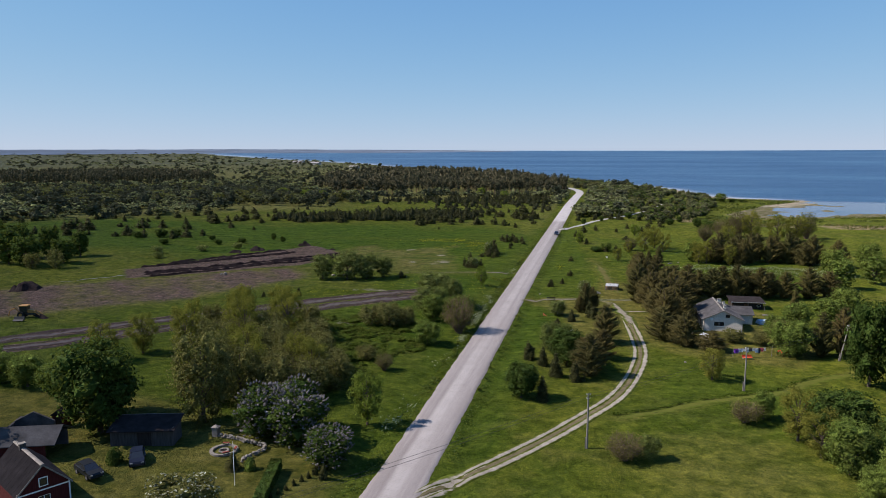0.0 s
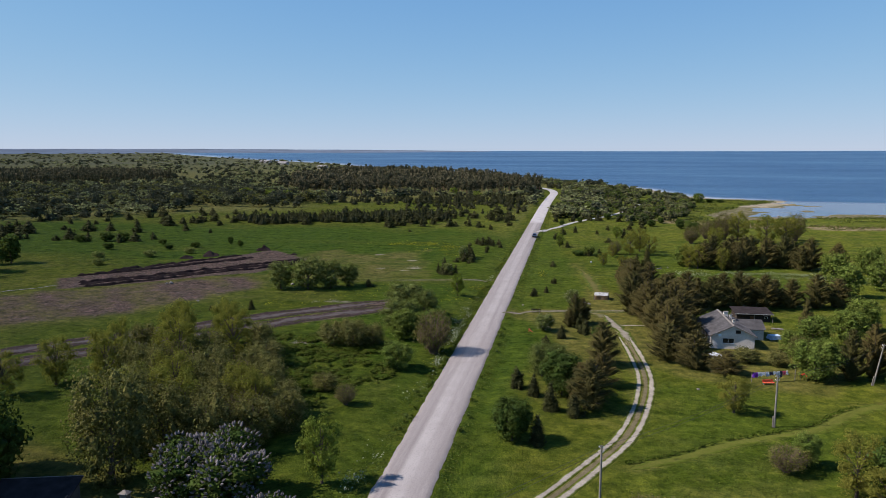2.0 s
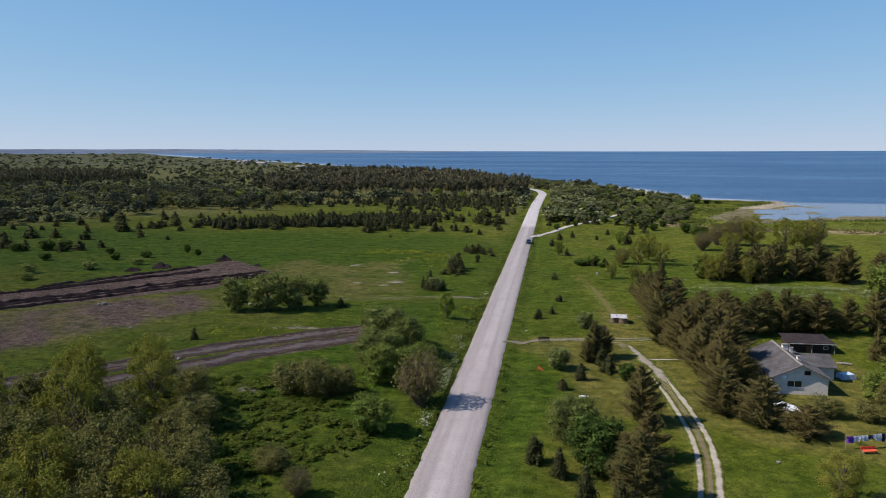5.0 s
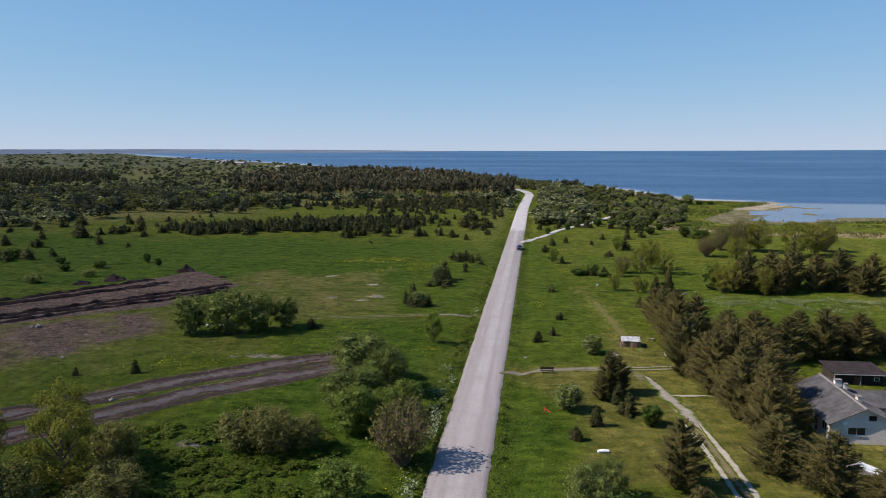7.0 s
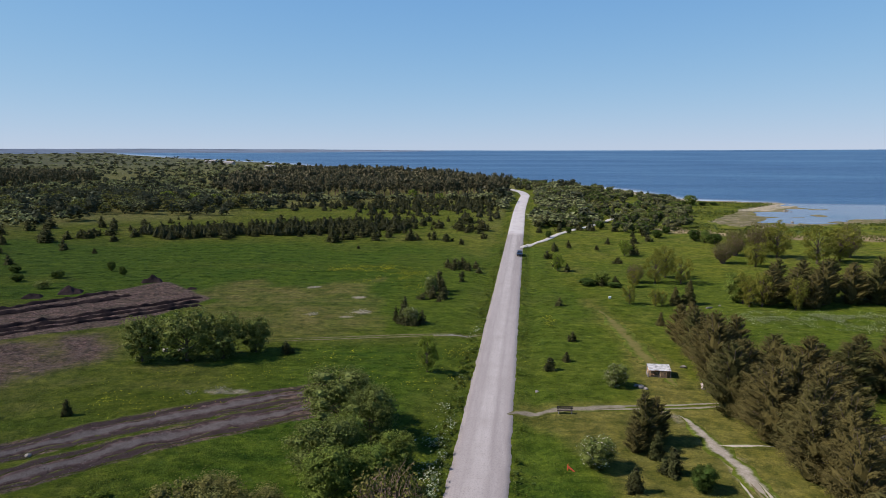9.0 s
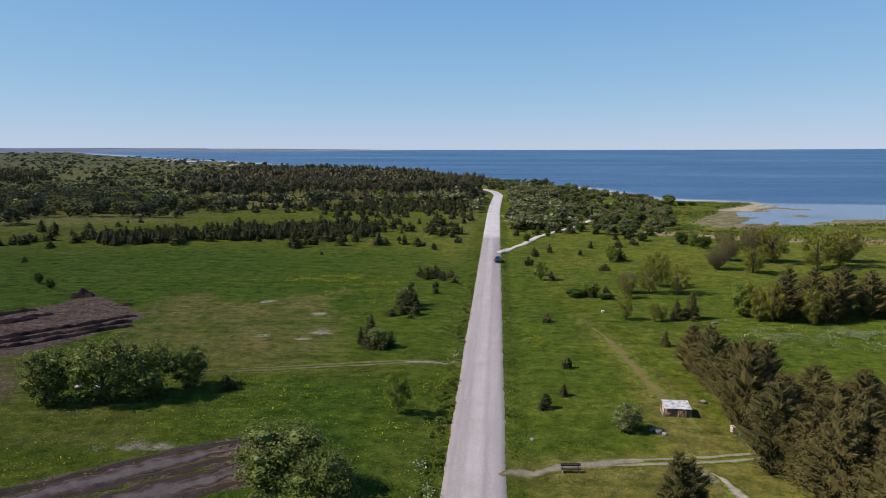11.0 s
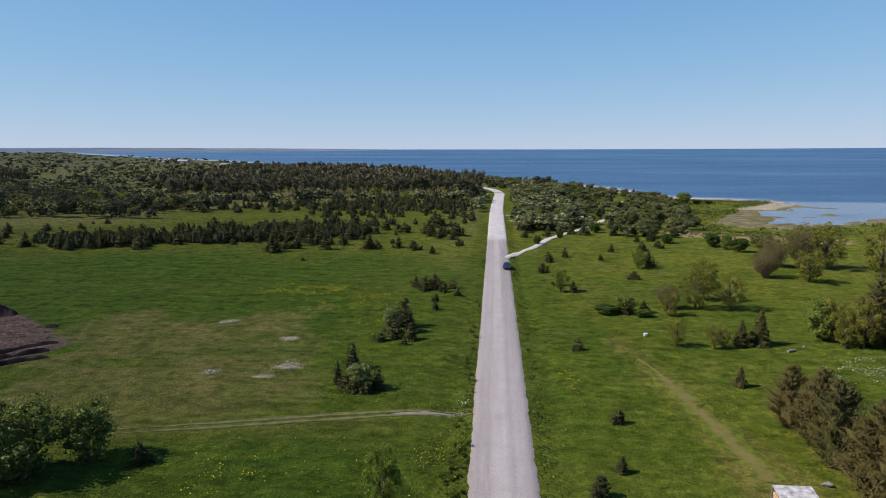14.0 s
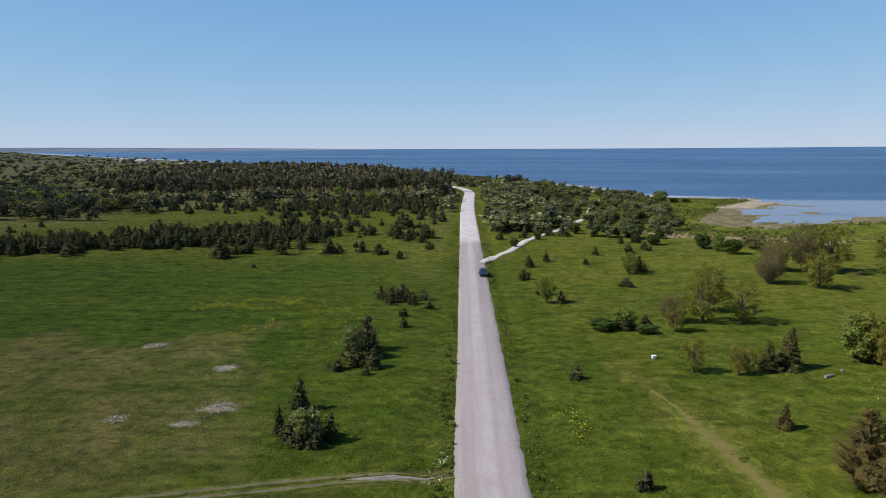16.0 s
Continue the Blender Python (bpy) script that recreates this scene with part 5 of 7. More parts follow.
way("track_4", smoothed([(6.9, 151.5), (6.0, 157.4), (5.4, 161.2), (4.4, 165.4), (3.3, 171.9), (1.9, 175.4)]), 2.6, "wide worn gravel end of a farm drive", mat=way_material("drive_end_gravel", (0.19, 0.165, 0.13), (0.285, 0.252, 0.205), cover=0.5), seed=24, ragged=1.1, z=0.025, taper=6.0)
way("track_10", smoothed([(4.8, 166.4), (7.7, 166.5), (11.0, 166.7)]), 1.2, "pale worn branch of a farm drive", seed=30, ragged=0.4, z=0.03)
DUSTY = way_material("dusty_tan_gravel", (0.150, 0.128, 0.094), (0.22, 0.192, 0.150), cover=0.5)
way("track_5", offset(CROSS_TRACK[2:], -0.6), 0.9, "tan wheel rut of a grassy side track", DUSTY, seed=25, ragged=0.3)
way("track_6", offset(CROSS_TRACK[2:], 0.6), 1.0, "tan wheel rut of a grassy side track", DUSTY, seed=26, ragged=0.3)
way("track_7", smoothed([(-20.2, 173.3), (-17.0, 174.3), (-13, 175.5), (-8.5, 176.8), (-4.5, 177.4)]), 2.1, "broad dusty gravel mouth of a side track", way_material("dusty_track_mouth", (0.130, 0.112, 0.078), (0.205, 0.178, 0.136), (0.085, 0.090, 0.020), 0.42), seed=27, ragged=0.8, z=0.05, across=7, taper=3.0)
way("track_8", smoothed(SHORE_LANE[:9]), 2.2, "pale gravel lane towards the shore", plain("white_lime_gravel", (0.40, 0.37, 0.33), 0.95, 0, 0.6, 0.3), seed=28, ragged=0.4, z=0.17)
way("track_9", smoothed(FIELD_TRACK[:2]), 1.1, "grey gravel mouth of a field track", plain("grey_gravel", (0.19, 0.172, 0.14), 0.95, 0, 0.7), 1.0, 0.03, 29)
GREYLIME = way_material("pale_bare_strip", (0.25, 0.235, 0.205), (0.32, 0.30, 0.265))
DRYRUT = way_material("worn_dry_track", (0.115, 0.100, 0.048), (0.165, 0.145, 0.088), cover=0.6)
MOWN = way_material("mown_dry_grass", (0.096, 0.090, 0.024), (0.126, 0.108, 0.036), cover=0.55)
way("track_18", smoothed([(4.2, 186.5), (2.9, 192.5), (1.9, 199.4), (1.1, 204.8), (0.4, 212.7), (-0.6, 221.3), (-1.5, 228.5), (-3.0, 236)]), 3.6, "dry mown path through the meadow", MOWN, 1.1, 0.0, 54, 9, 16.0)
way("track_19", smoothed(FOOT_PATH), 2.4, "mown grass path across the rough meadow", way_material("mown_green_path", (0.080, 0.092, 0.014), (0.098, 0.102, 0.020), cover=0.5), 0.5, 0.0, 55, 5, 6.0)
way("track_17", smoothed([(-152, 168), (-147.8, 172.5), (-144, 177), (-139.7, 181.2)]), 0.9, "pale bare strip at the edge of the field", GREYLIME, 0.7, 0.02, 53)
way("track_15", offset(FIELD_TRACK, -0.65), 1.2, "worn dry wheel rut of a field track", DRYRUT, 0.4, 0.02, 51, 3, 16.0)
way("track_16", offset(FIELD_TRACK, 0.65), 1.2, "worn dry wheel rut of a field track", DRYRUT, 0.4, 0.02, 52, 3, 16.0)
MUD_EDGE = way_material("turned_mud", (0.036, 0.024, 0.022), (0.058, 0.041, 0.036), (0.060, 0.068, 0.014), 0.3)
for k, (line, d, w) in enumerate(((RUT_A, -2.4, 1.4), (RUT_A, 2.0, 1.7), (RUT_B, -2.0, 1.6), (RUT_B, 2.3, 1.3))):
    way("track_%d" % (11 + k), offset(line, d), w, "dark turned edge of a mud band", MUD_EDGE, 1.3, 0.02, 40 + k, 5, 9.0)
STONY_LINE = way_material("stony_mud", (0.092, 0.076, 0.069), (0.136, 0.117, 0.107), (0.075, 0.050, 0.045), 0.5)
for k, (line, d) in enumerate(((RUT_A, -0.3), (RUT_B, 0.3))):
    way("track_%d" % (20 + k), offset(line, d), 2.6, "grey stony middle of a mud band", STONY_LINE, 1.5, 0.03, 60 + k, 7, 12.0)



def heap(name, pts, width, height, label, mat=None, seed=1, category="soil"):
    """A ridge of turned earth along a line, lumpy all over."""
    line = smoothed(pts)
    seg = np.r_[0, np.cumsum(np.linalg.norm(np.diff(line, axis=0), axis=1))]
    n = max(6, int(seg[-1] / 0.55))
    s = np.linspace(0, seg[-1], n)
    c = np.c_[np.interp(s, seg, line[:, 0]), np.interp(s, seg, line[:, 1])]
    d = np.gradient(c, axis=0)
    d /= np.linalg.norm(d, axis=1)[:, None]
    nrm = np.c_[d[:, 1], -d[:, 0]]
    m = 9
    rows = []
    ends = np.clip(np.minimum(s, seg[-1] - s) / width, 0, 1) ** 0.5
    for k in range(m):
        u = -1 + 2 * k / (m - 1)
        p = c + nrm * (u * width / 2 * (0.75 + 0.5 * value_noise(s, s * 0 + k * 0.2, 1.6, seed)))[:, None]
        h = height * max(0, 1 - abs(u) ** 1.4) * ends * (0.45 + 0.9 * value_noise(p[:, 0], p[:, 1], 1.1, seed + 3))
        rows.append(np.c_[p, ground_z(p[:, 0], p[:, 1]) + h - 0.06])
    v = np.stack(rows, 1).reshape(-1, 3)
    i, k = np.meshgrid(np.arange(n - 1), np.arange(m - 1), indexing="ij")
    a = (i * m + k).ravel()
    return tagged(mesh_object(name, v, np.c_[a, a + 1, a + m + 1, a + m], mat or SOIL), label, category)


for k, (a, b) in enumerate((((-146, 196), (-111, 233)), ((-143, 200), (-110.5, 237)), ((-138, 186.5), (-92.7, 236.8)), ((-136, 183.6), (-91.5, 232.5)),
                            ((-132, 180.5), (-89.5, 229.5)), ((-142, 206), (-116, 240)))):
    mid = ((a[0] + b[0]) / 2 + 0.8 * math.sin(k), (a[1] + b[1]) / 2 - 0.8)
    heap("soil_ridge", [a, mid, b], 1.25 + 0.25 * (k % 2), 0.62, "long dark ridge of ploughed earth", seed=60 + k)
for k, (x, y, w, h) in enumerate(((-114.7, 253.5, 5.6, 2.0), (-127, 238.5, 6, 1.7), (-133, 233, 5, 1.3), (-153, 157, 8, 2.6), (-100, 246, 2.5, 0.8), (-157, 162, 5, 1.6))):
    heap("soil_mound", [(x - w * 0.42, y - w * 0.2), (x, y), (x + w * 0.42, y + w * 0.2)], w * 0.8, h * 1.25, "dark heap of dug soil in the field", seed=80 + k)

# ---- building helpers ----
def box(x0, x1, y0, y1, z0, z1):
    v = np.array([(x, y, z) for z in (z0, z1) for y in (y0, y1) for x in (x0, x1)], float)
    return v, [(0, 2, 3, 1), (4, 5, 7, 6), (0, 1, 5, 4), (2, 6, 7, 3), (0, 4, 6, 2), (1, 3, 7, 5)]


def block(c, size, m=None):
    v, f = box(*[s for a, b in zip(c, size) for s in (a - b / 2, a + b / 2)])
    if m is not None:
        v = np.array([m @ Vector(p) for p in v])
    return v, f


def part(name, pieces, material, parent, label=""):
    v, f = joined_any(pieces)
    return mesh_object(name, v, f, material, parent, label)


def joined_any(pieces):
    if isinstance(pieces, tuple):
        pieces = [pieces]
    vs, fs, base = [], [], 0
    for v, f in pieces:
        v = np.asarray(v, float)
        vs.append(v)
        fs += [tuple(int(i) + base for i in q) for q in f]
        base += len(v)
    return np.concatenate(vs), fs


def thing(name, x, y, turn=0.0, z=None, label="", category="", group=""):
    ob = new(name)
    ob.matrix_basis = pose(x, y, float(ground_z(x, y)) if z is None else z, 0, 0, turn)
    return tagged(ob, label, category, group)


def holed(width, height, holes, thick):
    """A wall from (0,0) to (width,height) in x and z, thick along y, in one piece, with real openings (x0, x1, z0, z1)."""
    xs = sorted({0, width, *[h[0] for h in holes], *[h[1] for h in holes]})
    zs = sorted({0, height, *[h[2] for h in holes], *[h[3] for h in holes]})
    nx, nz = len(xs), len(zs)
    v = [(x, y, z) for y in (0, thick) for z in zs for x in xs]

    def solid(i, k):
        if not (0 <= i < nx - 1 and 0 <= k < nz - 1):
            return False
        mx, mz = (xs[i] + xs[i + 1]) / 2, (zs[k] + zs[k + 1]) / 2
        return not any(h[0] < mx < h[1] and h[2] < mz < h[3] for h in holes)

    b, f = nx * nz, []
    for i in range(nx - 1):
        for k in range(nz - 1):
            if solid(i, k):
                p, q, r, s = k * nx + i, k * nx + i + 1, (k + 1) * nx + i + 1, (k + 1) * nx + i
                f += [(p, q, r, s), (b + p, b + s, b + r, b + q)]
                for (u, w), near in (((p, q), (i, k - 1)), ((q, r), (i + 1, k)), ((r, s), (i, k + 1)), ((s, p), (i - 1, k))):
                    if not solid(*near):
                        f.append((w, u, b + u, b + w))
    return [(np.array(v, float), f)]


def placed(pieces, m):
    return [(np.array([m @ Vector(p) for p in v]), f) for v, f in ([pieces] if isinstance(pieces, tuple) else pieces)]


def brick_material(name, a, b, mortar):
    m = Nodes(name)
    geo = m.n("TexCoord")
    mp = m.n("Mapping")
    m.put(geo.outputs["Object"], mp.inputs["Vector"])
    mp.inputs["Rotation"].default_value = (math.pi / 2, 0, 0)
    t = m.n("TexBrick")
    m.put(mp.outputs[0], t.inputs["Vector"])
    m.put(a, t.inputs["Color1"])
    m.put(b, t.inputs["Color2"])
    m.put(mortar, t.inputs["Mortar"])
    m.put(1.0, t.inputs["Scale"])
    m.put(0.012, t.inputs["Mortar Size"])
    m.put(0.27, t.inputs["Brick Width"])
    m.put(0.10, t.inputs["Row Height"])
    col = m.mix(m.step(m.noise(0.8, 5), 0.4, 0.7, 0, 0.5), t.outputs["Color"], tuple(c * 0.7 for c in a))
    return m.surface(col, 0.9, 0, m.bump(t.outputs["Fac"], -0.3, 0.01), 0.2)


SILICATE = brick_material("pale_silicate_brick", (0.70, 0.635, 0.56), (0.78, 0.71, 0.63), (0.50, 0.45, 0.39))
SHEET = plain("weathered_roof_sheet", (0.078, 0.074, 0.075), 0.95, 0, 0.7, 0.4, 0.5, 0.06, tint=(0.11, 0.104, 0.105))
SHEET_DARK = plain("dark_roofing_felt", (0.034, 0.028, 0.028), 0.95, 0, 0.9, 0.4, 0.4, 0.04)
WHITE = plain("white_paint", (0.78, 0.78, 0.76), 0.6, 0, 2, 0.1, 0.1)
TIN = plain("pale_tin", (0.46, 0.44, 0.41), 0.6, 0.1, 1.8, 0.65, 0.3, 0.4, tint=(0.66, 0.64, 0.61))
DARKWOOD = plain("dark_boards", (0.045, 0.035, 0.03), 0.9, 0, 2, 0.4, 0.5, 0.1, stretch=(4, 4, 0.4))
GREYWOOD = plain("weathered_grey_wood", (0.22, 0.20, 0.175), 0.9, 0, 3, 0.35, 0.5, 0.1, stretch=(1, 1, 0.2))
DARKGREY = plain("dark_weathered_boards", (0.085, 0.075, 0.068), 0.95, 0, 2, 0.4, 0.5, 0.05, stretch=(4, 4, 0.3))
BROWNWOOD = plain("brown_boards", (0.16, 0.085, 0.05), 0.8, 0, 2, 0.35, 0.4, 0.15)
REDWOOD = plain("falun_red_boards", (0.07, 0.016, 0.015), 0.9, 0, 2, 0.35, 0.4, 0.1, stretch=(6, 6, 0.4))
FIREWOOD = plain("split_firewood", (0.44, 0.29, 0.17), 0.9, 0, 5, 0.6, 0.8, 0.1)
STONE = plain("field_stone", (0.215, 0.192, 0.165), 0.9, 0, 2, 0.35, 0.6, 0.15)
# stained limewash, its colour also mottled and darkened for tree shade
LIMEWASH = plain("stained_shaded_limewash", (0.105, 0.096, 0.092), 0.95, 0, 0.5, 0.6, 0.4, 0.1)
GLASS = plain("window_glass", (0.02, 0.022, 0.025), 0.08, 0, 1, 0.1, 0.0, 0.6)
RUBBER = plain("tyre_rubber", (0.02, 0.02, 0.02), 0.9)
METAL = plain("dull_steel", (0.35, 0.35, 0.36), 0.45, 0.8)
WIRE = plain("dark_cable", (0.03, 0.03, 0.03), 0.7)


def window(parent, x, z, w, h, m, deep=0.10):
    """A framed pane set in an opening; m carries wall coordinates (x along, y inward, z up)."""
    f = 0.07
    win = part("window", placed([box(x, x + f, deep, deep + 0.06, z, z + h), box(x + w - f, x + w, deep, deep + 0.06, z, z + h),
                                 box(x + f, x + w - f, deep, deep + 0.06, z, z + f), box(x + f, x + w - f, deep, deep + 0.06, z + h - f, z + h),
                                 box(x + w / 2 - 0.03, x + w / 2 + 0.03, deep, deep + 0.06, z + f, z + h - f)], m), WHITE, parent, "white-painted window frame")
    part("pane", placed(box(x + f, x + w - f, deep + 0.025, deep + 0.035, z + f, z + h - f), m), GLASS, win, "dark glass pane")
    part("sill", placed(box(x - 0.06, x + w + 0.06, -0.08, deep, z - 0.06, z - 0.004), m), TIN, win)
    return win


def sheet_roof(root, half, length, eave, ridge, y0, rows, cols, mat, name="roof", x_mid=0.0, cap=None):
    """Two slopes of overlapping sheets, each its own piece, over thin boarding."""
    roof = part(name, [(np.array([(s * half + x_mid, y, eave - 0.10) for y in (y0, y0 + length)] + [(x_mid, y, ridge - 0.10) for y in (y0, y0 + length)]
                                 + [(s * half + x_mid, y, eave - 0.04) for y in (y0, y0 + length)] + [(x_mid, y, ridge - 0.04) for y in (y0, y0 + length)]),
                        [(0, 1, 3, 2), (4, 6, 7, 5), (0, 4, 5, 1), (2, 3, 7, 6), (0, 2, 6, 4), (1, 5, 7, 3)]) for s in (-1, 1)], DARKWOOD, root)
    slope = math.hypot(half, ridge - eave)
    ang = math.degrees(math.atan2(ridge - eave, half))
    dw, dl = length / cols, slope / rows
    me = None
    for s in (-1, 1):
        for r in range(rows):
            for c in range(cols):
                if me is None:
                    ob = part("sheet", box(-dl * 0.53, dl * 0.53, -dw * 0.485, dw * 0.485, 0, 0.025), mat, roof)
                    me = ob.data
                else:
                    ob = new("sheet", me)
                    ob.parent = roof
                t = (r + 0.5) / rows
                ob.matrix_basis = pose(s * half * (1 - t) + x_mid, y0 + (c + 0.5) * dw, eave + (ridge - eave) * t + 0.005 + 0.008 * ((r * 7 + c * 3) % 3), 0, s * (ang - 1.2), 0)
    part("ridge_cap", [(np.array([(x_mid - 0.22, y0, ridge + 0.01), (x_mid, y0, ridge + 0.10), (x_mid + 0.22, y0, ridge + 0.01), (x_mid - 0.22, y0 + length, ridge + 0.01),
                                  (x_mid, y0 + length, ridge + 0.10), (x_mid + 0.22, y0 + length, ridge + 0.01)]), [(0, 1, 4, 3), (1, 2, 5, 4), (0, 2, 1), (3, 4, 5), (0, 3, 5, 2)])], cap or TIN, roof, "ridge cap")
    return roof


def grey_house():
    h = thing("house", 24.6, 151.9, 1.7, 0.0, "pale brick single-storey house with a grey sheet roof", "house")
    half, length, eave, ridge, o = 4.25, 13.5, 2.5, 4.5, 0.4
    w = half - o
    wall_h = eave + (ridge - eave) * o / half
    front = Matrix.Translation((-w, o, -0.3))
    holes = [(2.05, 4.15, 1.35, 2.35)]
    gable = [(np.array([(-w, y, wall_h) for y in (o, o + 0.3)] + [(0, y, ridge - 0.12) for y in (o, o + 0.3)] + [(w, y, wall_h) for y in (o, o + 0.3)]),
              [(0, 2, 4), (1, 5, 3), (0, 1, 3, 2), (2, 3, 5, 4), (0, 4, 5, 1)])]
    part("wall", placed(holed(2 * w, wall_h + 0.3, holes, 0.3), front) + gable, SILICATE, h, "pale grey brick gable wall")
    window(h, 2.05, 1.35, 2.1, 1.0, front)
    attic = part("window", [box(0.45, 1.35, o - 0.03, o + 0.02, 2.95, 3.6)], BROWNWOOD, h, "brown attic window frame")
    part("pane", box(0.52, 1.28, o - 0.035, o - 0.031, 3.02, 3.53), GLASS, attic)
    side = Matrix(((0, 1, 0, -w), (-1, 0, 0, length - o), (0, 0, 1, -0.3), (0, 0, 0, 1)))
    sl = length - 2 * o
    side_holes = [(1.0, 2.4, 1.2, 2.4), (5.2, 6.4, 1.2, 2.4), (8.2, 9.2, 0.3, 2.4), (10.2, 11.6, 1.2, 2.4)]
    part("wall", placed(holed(sl, wall_h + 0.3, side_holes, 0.3), side), SILICATE, h)
    for a, b, c, d in (side_holes[0], side_holes[1], side_holes[3]):
        window(h, a, c, b - a, d - c, side)
    door = part("door", placed(box(8.2, 9.2, 0.1, 0.16, 0.3, 2.4), side), BROWNWOOD, h, "brown wooden door")
    part("handle", placed(box(9.0, 9.05, 0.06, 0.1, 1.3, 1.42), side), METAL, door)
    part("wall", [box(w - 0.3, w, o + 0.3, length - o, -0.3, wall_h)], SILICATE, h)
    back = [(v + np.array([0, length - 2 * o - 0.3, 0]), f) for v, f in gable]
    part("wall", [box(-w + 0.3, w - 0.3, length - o - 0.3, length - o, -0.3, wall_h)] + back, SILICATE, h)
    sheet_roof(h, half, length, eave, ridge, 0, 4, 12, SHEET, cap=STONE)
    for s in (-1, 1):
        part("verge_board", [(np.array([(0, -0.03, ridge + 0.06), (s * half, -0.03, eave + 0.04), (s * half, -0.03, eave - 0.14), (0, -0.03, ridge - 0.12),
                                        (0, -0.002, ridge + 0.06), (s * half, -0.002, eave + 0.04), (s * half, -0.002, eave - 0.14), (0, -0.002, ridge - 0.12)]),
                              [(0, 1, 2, 3), (4, 7, 6, 5), (0, 4, 5, 1), (3, 2, 6, 7), (1, 5, 6, 2)])], STONE, h)
    for x, y, a, b, z in ((0.7, 9.6, 0.8, 0.5, 4.95), (1.6, 9.4, 0.4, 0.4, 4.5), (0.9, 4.2, 0.45, 0.6, 4.65)):
        ch = part("chimney", [box(x - a / 2, x + a / 2, y - b / 2, y + b / 2, 3.3, z)], SILICATE, h, "pale brick chimney")
        part("chimney_cap", [box(x - a / 2 - 0.08, x + a / 2 + 0.08, y - b / 2 - 0.08, y + b / 2 + 0.08, z, z + 0.09)], STONE, ch)
    dish = part("satellite_dish", [(np.array([(-2.35 + 0.33 * r * math.cos(a), o - 0.3 + 0.12 * r * r, 2.55 + 0.33 * r * math.sin(a)) for r in (0.15, 0.6, 1.0) for a in np.arange(12) * math.pi / 6]),
                                    [(i * 12 + k, i * 12 + (k + 1) % 12, i * 12 + 12 + (k + 1) % 12, i * 12 + 12 + k) for i in range(2) for k in range(12)] + [tuple(range(12))])], WHITE, h, "white satellite dish")
    part("bracket", [box(-2.38, -2.32, o - 0.28, o, 2.5, 2.56)], METAL, dish)
    # lower wing behind
    for b in (box(w, 7.3, 7.2, 7.45, -0.3, 2.3), box(w, 7.05, 12.65, 12.9, -0.3, 2.3)):
        part("wing_wall", [b], SILICATE, h)
    part("wing_wall", [(np.array([(x, y, z) for x in (7.05, 7.3) for y, z in ((7.45, -0.3), (12.9, -0.3), (12.9, 2.3), (10.1, 3.35), (7.45, 2.3))]),
                        [(0, 4, 3, 2, 1), (5, 6, 7, 8, 9), (0, 1, 6, 5), (1, 2, 7, 6), (2, 3, 8, 7), (3, 4, 9, 8), (4, 0, 5, 9)])], SILICATE, h)
    wing = part("wing_roof", [(np.array([(1.0, 6.8, 2.2), (7.6, 6.8, 2.2), (7.6, 10.1, 3.45), (1.0, 10.1, 3.45), (1.0, 6.8, 2.28), (7.6, 6.8, 2.28), (7.6, 10.1, 3.53), (1.0, 10.1, 3.53)]),
                               [(0, 3, 2, 1), (4, 5, 6, 7), (0, 1, 5, 4), (1, 2, 6, 5), (2, 3, 7, 6), (3, 0, 4, 7)]),
                              (np.array([(1.0, 13.3, 2.2), (7.6, 13.3, 2.2), (7.6, 10.1, 3.45), (1.0, 10.1, 3.45), (1.0, 13.3, 2.28), (7.6, 13.3, 2.28), (7.6, 10.1, 3.53), (1.0, 10.1, 3.53)]),
                               [(0, 1, 2, 3), (4, 7, 6, 5), (0, 4, 5, 1), (1, 5, 6, 2), (2, 6, 7, 3), (3, 7, 4, 0)])], SHEET, h, "grey sheet roof of the wing")
    ww = part("window", [box(7.31, 7.34, 9.4, 10.5, 1.0, 2.0)], WHITE, h, "white-framed wing window")
    part("pane", box(7.343, 7.35, 9.47, 10.43, 1.07, 1.93), GLASS, ww)
    return h


def outbuilding():
    h = thing("outbuilding", 33.4, 174.6, 2, 0.0, "low dark board outbuilding with a flat pale-edged roof", "shed")
    h.scale = (0.95, 1, 0.66)
    for b in (box(-3.6, 3.6, 0, 0.15, -0.2, 2.7), box(-3.6, -3.45, 0.15, 4.5, -0.2, 2.9), box(3.45, 3.6, 0.15, 4.5, -0.2, 2.9), box(-3.45, 3.45, 4.35, 4.5, -0.2, 3.0)):
        part("wall", [b], DARKWOOD, h)
    part("roof", [(np.array([(-4.1, -0.7, 2.8), (4.1, -0.7, 2.8), (4.1, 4.9, 3.35), (-4.1, 4.9, 3.35), (-4.1, -0.7, 2.93), (4.1, -0.7, 2.93), (4.1, 4.9, 3.48), (-4.1, 4.9, 3.48)]),
                   [(0, 3, 2, 1), (4, 5, 6, 7), (0, 1, 5, 4), (1, 2, 6, 5), (2, 3, 7, 6), (3, 0, 4, 7)])], SHEET_DARK, h)
    part("fascia", [box(-4.12, 4.12, -0.74, -0.704, 2.74, 2.95)], TIN, h, "pale fascia board")
    for x in (-3.9, 0, 3.9):
        part("post", [box(x - 0.06, x + 0.06, -0.6, -0.48, -0.2, 2.8)], GREYWOOD, h)
    win = part("window", [box(2.2, 3.0, -0.04, -0.004, 1.2, 2.0)], WHITE, h, "small white window frame")
    part("pane", box(2.28, 2.92, -0.046, -0.041, 1.28, 1.92), GLASS, win)
    part("door", [box(-0.8, 0.3, -0.04, -0.004, -0.1, 2.0)], BROWNWOOD, h)


